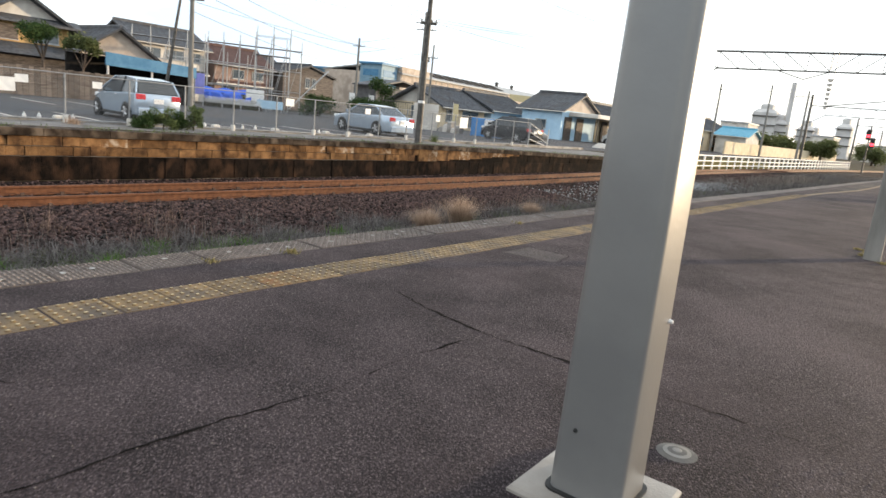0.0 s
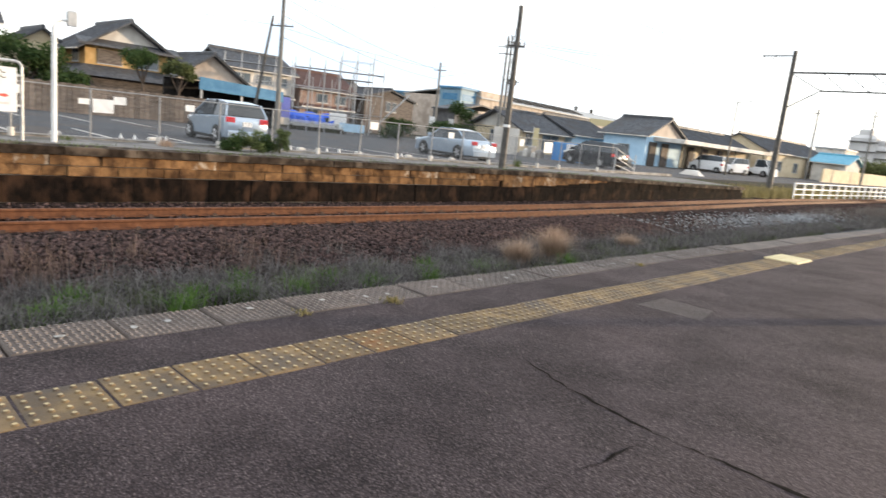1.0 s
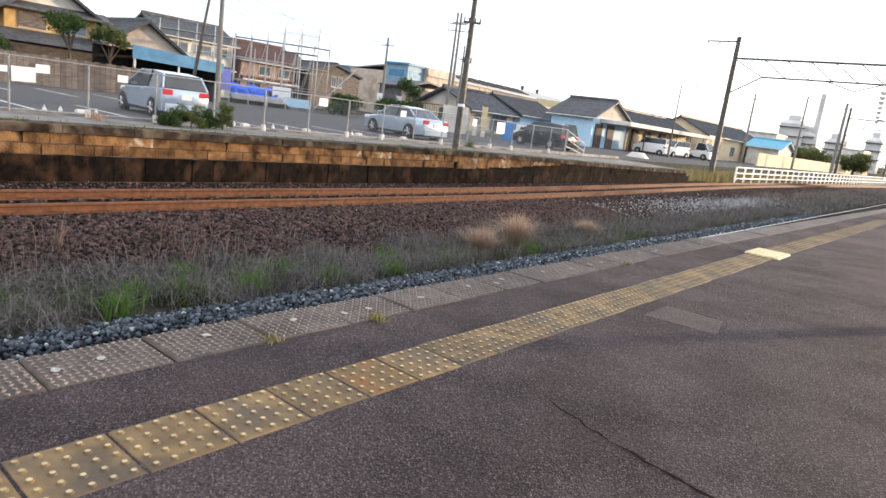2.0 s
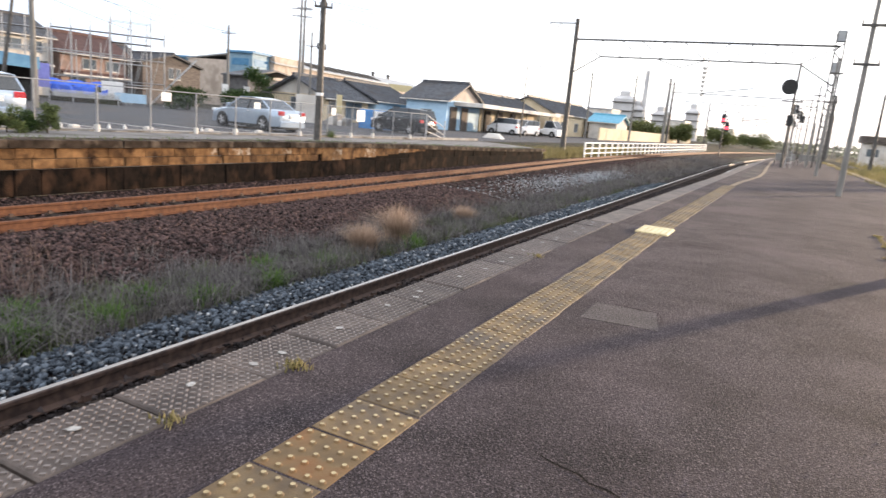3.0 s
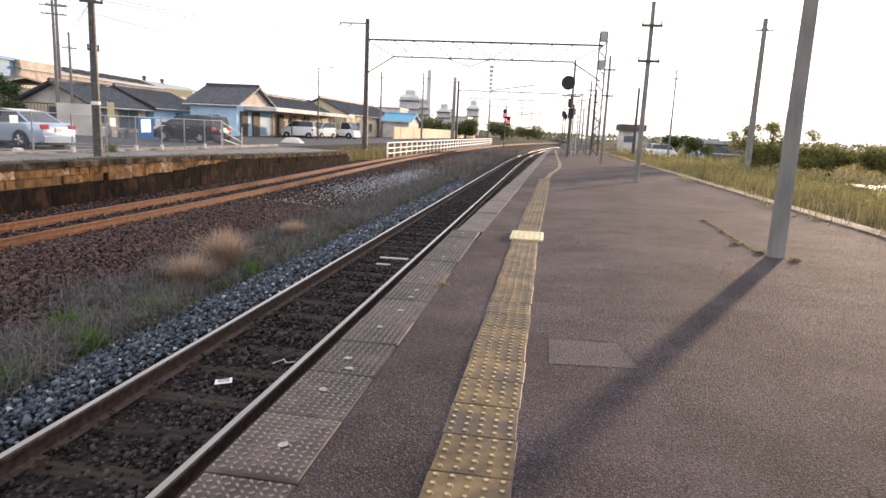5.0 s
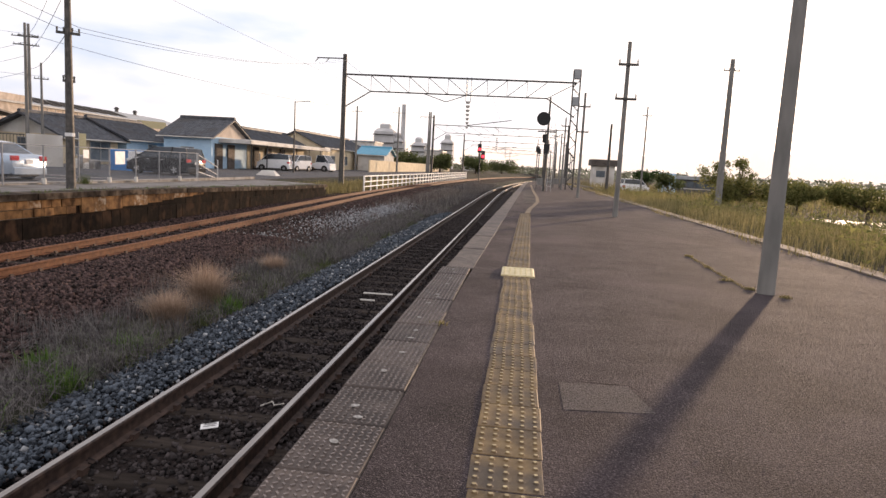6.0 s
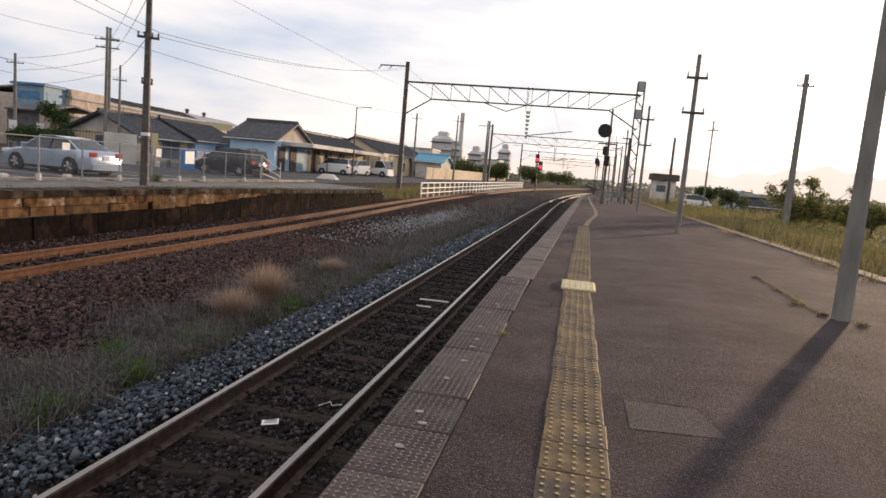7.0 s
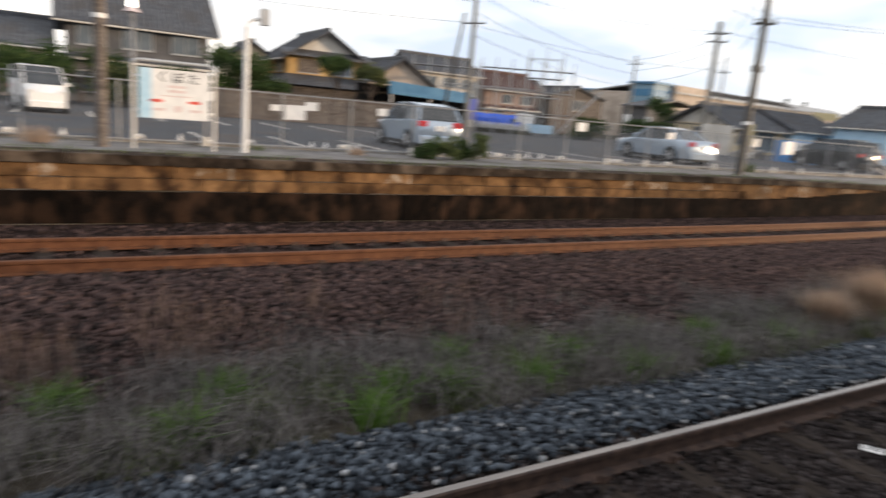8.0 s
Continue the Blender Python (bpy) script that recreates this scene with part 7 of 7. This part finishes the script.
for i, (x, y) in enumerate(((-41.5, 46.0), (-33.8, 49.2), (-41.0, 43.0))):
    t = thing("flag_banner", "narrow pale-green advertising flag on a pole", "banner", m=pose(x, y, -0.19, 0, 0, 40), group="flags at the lot's edge")
    part("cloth", Shape().box(0, 0.5, 0, 0.02, 0.8, 2.4), M_YELLOW_NEW if i == 1 else M_WHITE, t)
    part("pole", Shape().tube((0, 0, 0), (0, 0, 2.5), 0.025), M_STEEL, t)
t = thing("panel_fence", "white corrugated panel screen at the lot's far side", "screen fence", m=pose(-31.5, 41.1, -0.19, 0, 0, 38))
for i in range(8):
    part("panel", Shape().box(i * 0.25, i * 0.25 + 0.2, 0, 0.05, 0, 2.05).box(i * 0.25 + 0.2, i * 0.25 + 0.25, 0.03, 0.06, 0, 2.05), M_WHITE_DIRTY, t)
t = thing("dark_railing", "dark steel railing with close bars behind the sedan", "railing", m=pose(-33.4, 39.5, -0.19, 0, 0, 40))
for i in range(14):
    part("bar", Shape().tube((i * 0.18, 0, 1.0), (i * 0.18, 0, 1.95), 0.02, 0.02, 5), M_STEEL_DARK, t)
part("rail", Shape().box(0, 2.4, -0.03, 0.03, 1.93, 2.0).box(0, 2.4, -0.03, 0.03, 0.95, 1.02).box(0, 0.06, -0.03, 0.03, 0, 1.0).box(2.34, 2.4, -0.03, 0.03, 0, 1.0), M_STEEL_DARK, t)
t = thing("blue_skip", "blue steel container with a white sheet on its side", "container", m=pose(-25.8, 43.5, -0.19, 0, 0, 35))
part("body", Shape().chamfer_box(-1.3, 1.3, -0.7, 0.7, 0, 1.35, 0.04), M_BLUE, t)
for i in range(5):
    part("rib", Shape().box(-1.2 + i * 0.58, -1.12 + i * 0.58, -0.76, -0.7, 0.05, 1.3), M_BLUE, t)
part("sheet", Shape().box(-0.3, 0.75, -0.79, -0.765, 0.55, 1.3), M_WHITE, t, "white sheet")
for i, (x, y) in enumerate(((-28.5, 42.2), (-27.4, 46.5), (-24.0, 47.5))):
    t = thing("stored_goods", "heap of pale sacks and boxes behind the lot's fence", "goods", m=pose(x, y, -0.19, 0, 0, 20 * i), group="stored goods")
    for j in range(5):
        part("sack", Shape().chamfer_box(-0.9 + 0.4 * j, -0.5 + 0.4 * j, -0.3, 0.3, 0, 0.4 + 0.22 * (j % 3), 0.1), M_WHITE_DIRTY if j % 2 else M_CONC, t)
t = thing("rubble_bag", "slumped white rubble bag on the asphalt", "bag", m=pose(-19.0, 50.0, -0.3))
part("bag", Shape().add([(-0.9, -0.5, 0), (0.9, -0.5, 0), (0.9, 0.5, 0), (-0.9, 0.5, 0), (-0.4, -0.25, 0.5), (0.5, -0.2, 0.42), (0.4, 0.25, 0.5), (-0.5, 0.3, 0.4)], [(0, 1, 5, 4), (1, 2, 6, 5), (2, 3, 7, 6), (3, 0, 4, 7), (4, 5, 6, 7), (3, 2, 1, 0)]), M_WHITE_DIRTY, t)
t = thing("gate", "galvanised fence end frame with slanting stays", "gate", m=pose(-16.0, 33.4, -0.2))
part("frame", Shape().tube((0, 0, 0), (0, 0, 1.4), 0.035).tube((0, 2.2, 0), (0, 2.2, 1.1), 0.035).tube((0, 0, 1.35), (0, 2.2, 0.7), 0.025).tube((0, 0, 0.9), (0, 2.2, 0.3), 0.025).tube((0, 0, 0.5), (0, 2.2, 0.1), 0.025), M_STEEL, t)

# boundary wall along the line and the far plant
t = thing("boundary_wall", "long cream block wall beside the line", "wall", kind="structure")
for i in range(26):
    part("wall_panel", Shape().box(-22.1, -21.9, 95 + i * 4.0, 98.96 + i * 4.0, -1.0, 1.55 - 0.02 * (i % 2)), M_CREAM, t)
t = thing("plant", "hazy grey industrial towers on the horizon", "factory")
for k, (x, w, h) in enumerate(((-84, 6, 22), (-77, 4, 17), (-64, 4, 15), (-60, 2.5, 12), (-47, 3.5, 18))):
    y = 390 + 3 * k
    part("tower", Shape().chamfer_box(x - w, x + w, y, y + 10, -1, h, 1.8), M_SIL, t)
    part("tower_top", Shape().chamfer_box(x - w * 0.5, x + w * 0.5, y + 2, y + 8, h, h + 3, 0.8), M_SIL, t)
    for z in (0.35, 0.6, 0.82):
        part("gantry_deck", Shape().box(x - w - 0.7, x + w + 0.7, y - 0.9, y + 0.5, h * z, h * z + 0.5), M_STEEL_DARK, t)
part("chimney", Shape().tube((-73.5, 396, -1), (-73.5, 396, 37), 1.6, 1.2, 12), M_SIL, t)
for x, y, w, d, h in ((-60, 250, 9, 14, 9), (-40, 300, 8, 16, 8), (-25, 340, 10, 12, 7), (-95, 200, 12, 14, 9), (-75, 170, 9, 10, 7)):
    t = thing("apartment_block", "distant pale block with rows of windows", "building", m=pose(x, y, -0.3), group="distant blocks")
    part("wall", Shape().box(-w / 2, w / 2, -d / 2, d / 2, 0, h), M_WHITE_DIRTY, t)
    part("roof", Shape().chamfer_box(-w / 2 - 0.3, w / 2 + 0.3, -d / 2 - 0.3, d / 2 + 0.3, h, h + 0.5, 0.1), M_GREYROOF, t)
    for i in range(3):
        for j in range(int(h / 3)):
            part("pane", Shape().box(-w / 2 + 0.6 + i * w / 3.2, -w / 2 + 2.2 + i * w / 3.2, -d / 2 - 0.05, -d / 2, 1 + j * 3, 2.3 + j * 3), M_SIL, t)

# right-hand side: buildings, vehicles and water beyond the weeds
t = thing("signal_hut", "pale two-storey railway hut with a flat brown roof", "building", m=pose(13.0, 112, -0.95))
part("wall", Shape().box(-1.7, 1.7, -2, 2, 0, 3.6), M_WHITE_DIRTY, t)
part("roof", Shape().chamfer_box(-2.1, 2.1, -2.4, 2.4, 3.6, 4.6, 0.1), M_TIMBER, t)
part("pane", Shape().box(-1.2, 0.2, -2.06, -2.0, 1.8, 2.8), M_PANE, t)
t = thing("field_shed", "long low shed with a grey sheet roof and window band", "shed", m=pose(23.2, 92.5, -0.85, 0, 0, -8))
part("wall", Shape().box(-2.9, 2.9, -1.6, 1.6, 0, 2.05), M_GREYWALL, t)
part("roof", Shape().chamfer_box(-3.1, 3.1, -1.9, 1.9, 2.05, 2.5, 0.08), M_GREYROOF, t)
for j in range(5):
    part("pane", Shape().box(-2.6 + j * 1.08, -1.75 + j * 1.08, -1.64, -1.6, 1.05, 1.75), M_PANE, t)
part("rail", Shape().box(-2.9, 2.9, -1.7, -1.62, 0.8, 0.9), M_WHITE_DIRTY, t)
t = thing("field_container", "pale blue-white storage container beside the shed", "container", m=pose(19.2, 92.5, -0.85, 0, 0, -8))
part("body", Shape().chamfer_box(-1.0, 1.0, -1.4, 1.4, 0, 2.75, 0.06), M_BLUEWALL, t)
for j in range(5):
    part("rib", Shape().box(-0.85 + j * 0.4, -0.77 + j * 0.4, -1.45, -1.4, 0.1, 2.6), M_WHITE_DIRTY, t)
car("minivan", "white van parked beyond the weeds", pose(13.2, 82, -0.85, 0, 0, 20), M_WHITECAR, 3.4, 1.48, 1.0, KEI_BODY, KEI_CABIN, (-1.15, 1.15), 0.28, group="white vans")
M_WATER = mat("paddy_water", (0.05, 0.055, 0.06), (0.07, 0.075, 0.08), scale=0.6, rough=0.05, bump=0.05, bscale=6, spec=0.9)
s = Shape().add([(15.5, 30, -0.715), (34, 30, -0.68), (36, 43, -0.68), (17.0, 43, -0.70)], [(0, 1, 2, 3)])
solid("paddy_water", s, M_WATER, "shallow flooded paddy shining in the low sun", "water", "structure")


# ---------------------------------------------------------------- vegetation
def tree(name, label, x, y, z0, trunk_h, r, blobs, leaf, n, size, cat="tree", lean=0.0):
    t = thing(name, label, cat, m=pose(x, y, z0))
    s = Shape().tube((0, 0, 0), (lean, 0, trunk_h), r, r * 0.6, 8)
    for bx, by, bz, br in blobs:
        s.tube((lean * 0.8, 0, trunk_h * 0.8), (bx, by, bz), r * 0.5, r * 0.12, 5)
    part("trunk", s, M_BARK, t, smooth=True)
    pts = []
    vol = sum(b[3] ** 2 for b in blobs)
    for bx, by, bz, br in blobs:
        k = max(30, int(n * br * br / vol))
        d = RNG.normal(size=(k, 3))
        d /= np.linalg.norm(d, axis=1)[:, None]
        rad = br * RNG.uniform(0.45, 1.08, k)[:, None] * (1 + 0.25 * np.sin(d[:, :1] * 7 + d[:, 1:2] * 5))
        pts.append(np.array([[bx, by, bz]]) + d * rad * np.array([[1, 1, 0.75]]))
    p = np.concatenate(pts)
    part("crown", leaves("crown", p, size * RNG.uniform(0.6, 1.3, len(p)), leaf), None, t)
    return t


def cloud(cx, cy, cz, rx, ry, rz, n, r, seed):
    q = random.Random(seed)
    return [(cx + q.uniform(-rx, rx), cy + q.uniform(-ry, ry), cz + q.uniform(-rz, rz), r * q.uniform(0.7, 1.2)) for _ in range(n)]


tree("garden_pine", "clipped dark green garden pine before the old house", -40.0, 17.4, -0.2, 2.6, 0.12, cloud(0, 0, 3.5, 0.7, 0.7, 0.4, 6, 0.6, 1), M_LEAF, 2600, 0.10)
tree("garden_pine", "clipped olive-green garden tree before the old house", -39.2, 19.3, -0.2, 2.2, 0.1, cloud(0, 0, 3.2, 0.5, 0.6, 0.35, 6, 0.55, 2), M_LEAF_LIGHT, 2400, 0.10)
tree("garden_tree", "dense dark green tree between two houses", -45.0, 12.4, -0.2, 2.0, 0.18, cloud(0, 0, 2.8, 1.0, 1.3, 1.0, 11, 0.9, 3), M_LEAF, 4200, 0.13)
tree("garden_tree", "spreading dark garden tree beside the lot", -44.2, 14.4, -0.2, 1.2, 0.12, cloud(0, 0, 1.7, 0.8, 1.0, 0.5, 8, 0.7, 4), M_LEAF, 2600, 0.12)
tree("garden_tree", "round dark tree behind the lot's wall", -46.5, 3.4, -0.2, 1.5, 0.15, cloud(0, 0, 2.2, 1.0, 2.2, 0.7, 10, 0.9, 5), M_LEAF, 3200, 0.13)
for i, (x, y) in enumerate(((-42.5, 1.0), (-42.8, 5.6), (-42.2, 8.6))):
    tree("shrub", "overgrown olive-green hedge behind the parking lot", x, y, -0.2, 0.7, 0.1, cloud(0, 0, 1.5, 0.8, 1.6, 0.8, 13, 0.75, 70 + i), M_LEAF_LIGHT if i % 2 else M_LEAF, 3200, 0.12, "shrub")
tree("garden_tree", "broad dark tree beside the small house", -45.5, -2.0, -0.2, 1.5, 0.15, cloud(0, 0, 2.0, 1.0, 2.6, 0.8, 10, 1.0, 15), M_LEAF, 3200, 0.13)
for i, (x, y, h) in enumerate(((-43.0, 41.2, 1.6), (-39.6, 46.4, 3.9), (-40.0, 44.0, 1.8))):
    tree("shrub", "dark green hedge shrub at the lot's far side", x, y, -0.2, 0.6, 0.1, cloud(0, 0, h * 0.6, 0.9, 1.2, h * 0.3, 9, 0.75, 20 + i), M_LEAF, 2400, 0.13, "shrub")
for i, (x, y, h) in enumerate(((-14.95, 10.55, 0.34), (-14.85, 11.1, 0.5), (-15.0, 11.6, 0.42), (-14.85, 12.05, 0.62))):
    tree("platform_shrub", "bushy green weed shrub growing by the fence", x, y, -0.1, 0.2, 0.02, cloud(0, 0, h * 0.62, 0.18, 0.22, h * 0.45, 14, 0.15, 30 + i), M_MIXGRASS if i % 2 else M_LEAF, 2400, 0.032, "shrub")
tuft(-14.9, 6.3, -0.08, 120, 0.15, 0.2, M_MIXGRASS, "low weed tuft on the old platform")
tuft(-14.8, 8.6, -0.08, 160, 0.25, 0.22, M_STRAW, "straw-coloured weed tuft by a fence post")
tuft(-14.6, 2.2, -0.08, 300, 0.35, 0.3, M_STRAW, "tan weed clump at the wooden pole's foot")
tuft(-15.4, 24.2, -0.1, 160, 0.4, 0.2, M_MIXGRASS, "green weed clump at the fence's foot")
# the paler leaf paints the backlit brightness into these crowns
for i, (x, y, r_, h) in enumerate(((-29, 160, 4.5, 5.0), (-20, 161, 3.5, 6.2), (-24, 178, 4.0, 5.5), (-31, 133, 2.5, 5.0), (-14, 200, 5, 5.5), (-36, 190, 5, 6.5), (-8, 260, 6, 6))):
    tree("line_tree", "rounded green tree beside the railway line", x, y, -0.5, h * 0.4, 0.3, cloud(0, 0, h * 0.5, r_ * 0.75, r_ * 0.7, h * 0.22, 14, r_ * 0.38, 40 + i), M_LEAF_LIGHT, 4200, 0.30)
tree("field_tree", "spreading bushy tree glowing against the low sun", 15.6, 51.5, -0.8, 1.2, 0.09, cloud(0.2, 0, 1.5, 2.3, 1.4, 0.7, 20, 0.75, 60) + cloud(0, 0, 3.0, 2.6, 1.0, 0.45, 13, 0.42, 65), M_BUSH, 9000, 0.10)
tree("field_tree", "low bushy tree in the weeds", 18.6, 49.2, -0.8, 0.8, 0.12, cloud(0, 0, 1.5, 1.8, 1.2, 0.5, 12, 0.7, 61), M_BUSH, 5200, 0.11)
tree("field_tree", "wide scrub bush beside the paddy", 22.5, 48.0, -0.8, 0.6, 0.12, cloud(0, 0, 1.3, 2.4, 1.4, 0.5, 14, 0.8, 62), M_BUSH, 5600, 0.12)
tree("field_tree", "small round tree beyond the weeds", 15.5, 74, -0.8, 0.8, 0.1, cloud(0, 0, 1.6, 1.1, 1.0, 0.5, 8, 0.7, 63), M_LEAF_LIGHT, 1800, 0.15)
tree("field_tree", "small dark tree beyond the weeds", 17.5, 96, -0.8, 1.0, 0.12, cloud(0, 0, 2.0, 1.2, 1.2, 0.7, 8, 0.8, 64), M_LEAF, 1800, 0.18)


def field_points(n, x0, x1, y0, y1):
    p = uniform(n, (x0, x1), (y0, y1), (0, 0))
    p[:, 2] = [ground_z(a, b) - 0.02 for a, b in p[:, :2]]
    return p


p = field_points(30000, 6.1, 13, 8, 62)
p[:, 0] += 0.35 * np.sin(p[:, 1] * 0.9)
n = len(p)
tagged(new("field_weeds", blades("field_weeds", p, RNG.uniform(0.15, 0.55, n) + 0.25 * np.clip((p[:, 0] - 7) / 5, 0, 1), RNG.uniform(0.005, 0.012, n), M_FIELD, 0.7)), "tall yellow-green weeds beside the platform", "grass", kind="stuff")
c = field_points(420, 7.0, 15.5, 12, 66)
c = c[np.array([noise.noise((q[0] * 0.35, q[1] * 0.22, 17.0)) > -0.12 for q in c])]
p = np.repeat(c, 46, 0) + RNG.normal(0, 1, (len(c) * 46, 3)) * np.array([[0.34, 0.42, 0.0]])
p[:, 2] += np.abs(RNG.normal(0, 0.36, len(p))) * np.repeat(RNG.uniform(0.5, 1.5, len(c)), 46) + 0.05
tagged(new("field_scrub", leaves("field_scrub", p, RNG.uniform(0.035, 0.085, len(p)), M_BUSH)), "olive-green scrub and brambles beyond the platform", "scrub", kind="stuff")
p = uniform(3600, (4.7, 5.25), (6, 75), (0, 0))
p[:, 0] += 0.18 * np.sin(p[:, 1] * 0.7)
tagged(new("kerb_weeds", blades("kerb_weeds", p, RNG.uniform(0.03, 0.16, 3600), RNG.uniform(0.004, 0.009, 3600), M_FIELD, 1.0)), "straggling golden weeds along the platform's far kerb", "weed", kind="stuff")
p = field_points(16000, 9, 60, 44, 120)
n = len(p)
tagged(new("far_weeds", blades("far_weeds", p, RNG.uniform(0.4, 1.1, n), RNG.uniform(0.012, 0.03, n), M_FIELD, 0.7)), "rough weeds across the far field", "grass", kind="stuff")
p = np.concatenate([uniform(9000, (20, 520), (240, 420), (-0.8, 4.2)), uniform(5000, (-420, -90), (220, 420), (-0.2, 7.0)), uniform(3000, (-90, 20), (420, 520), (-0.5, 5.0))])
p[:, 2] = np.minimum(p[:, 2], np.array([2.2 + 2.6 * noise.noise((a * 0.02, b * 0.02, 9)) for a, b in p[:, :2]]) + RNG.uniform(0, 1.2, len(p)))
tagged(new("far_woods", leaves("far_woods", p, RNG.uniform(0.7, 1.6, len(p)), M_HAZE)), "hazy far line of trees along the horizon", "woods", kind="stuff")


def ridge(name, label, d, az0, az1, h, seed, material):
    s = Shape()
    n = 120
    for i in range(n + 1):
        a = radians(az0 + (az1 - az0) * i / n)
        t = i / n
        top = h * (0.35 + 0.65 * math.sin(math.pi * t) ** 0.7) * (0.72 + 0.42 * noise.noise((t * 5, seed, 0)) + 0.16 * noise.noise((t * 17, seed, 3)) + 0.05 * noise.noise((t * 50, seed, 6)))
        for dd, z in ((0, -5), (300, top * 0.6), (650, top)):
            s.v.append((math.sin(a) * (d + dd), math.cos(a) * (d + dd), z))
    s.f = [(j * 3 + i, (j + 1) * 3 + i, (j + 1) * 3 + i + 1, j * 3 + i + 1) for j in range(n) for i in range(2)]
    s.mi = [0] * len(s.f)
    return solid(name, s, material, label, "mountain", "structure", smooth=True)


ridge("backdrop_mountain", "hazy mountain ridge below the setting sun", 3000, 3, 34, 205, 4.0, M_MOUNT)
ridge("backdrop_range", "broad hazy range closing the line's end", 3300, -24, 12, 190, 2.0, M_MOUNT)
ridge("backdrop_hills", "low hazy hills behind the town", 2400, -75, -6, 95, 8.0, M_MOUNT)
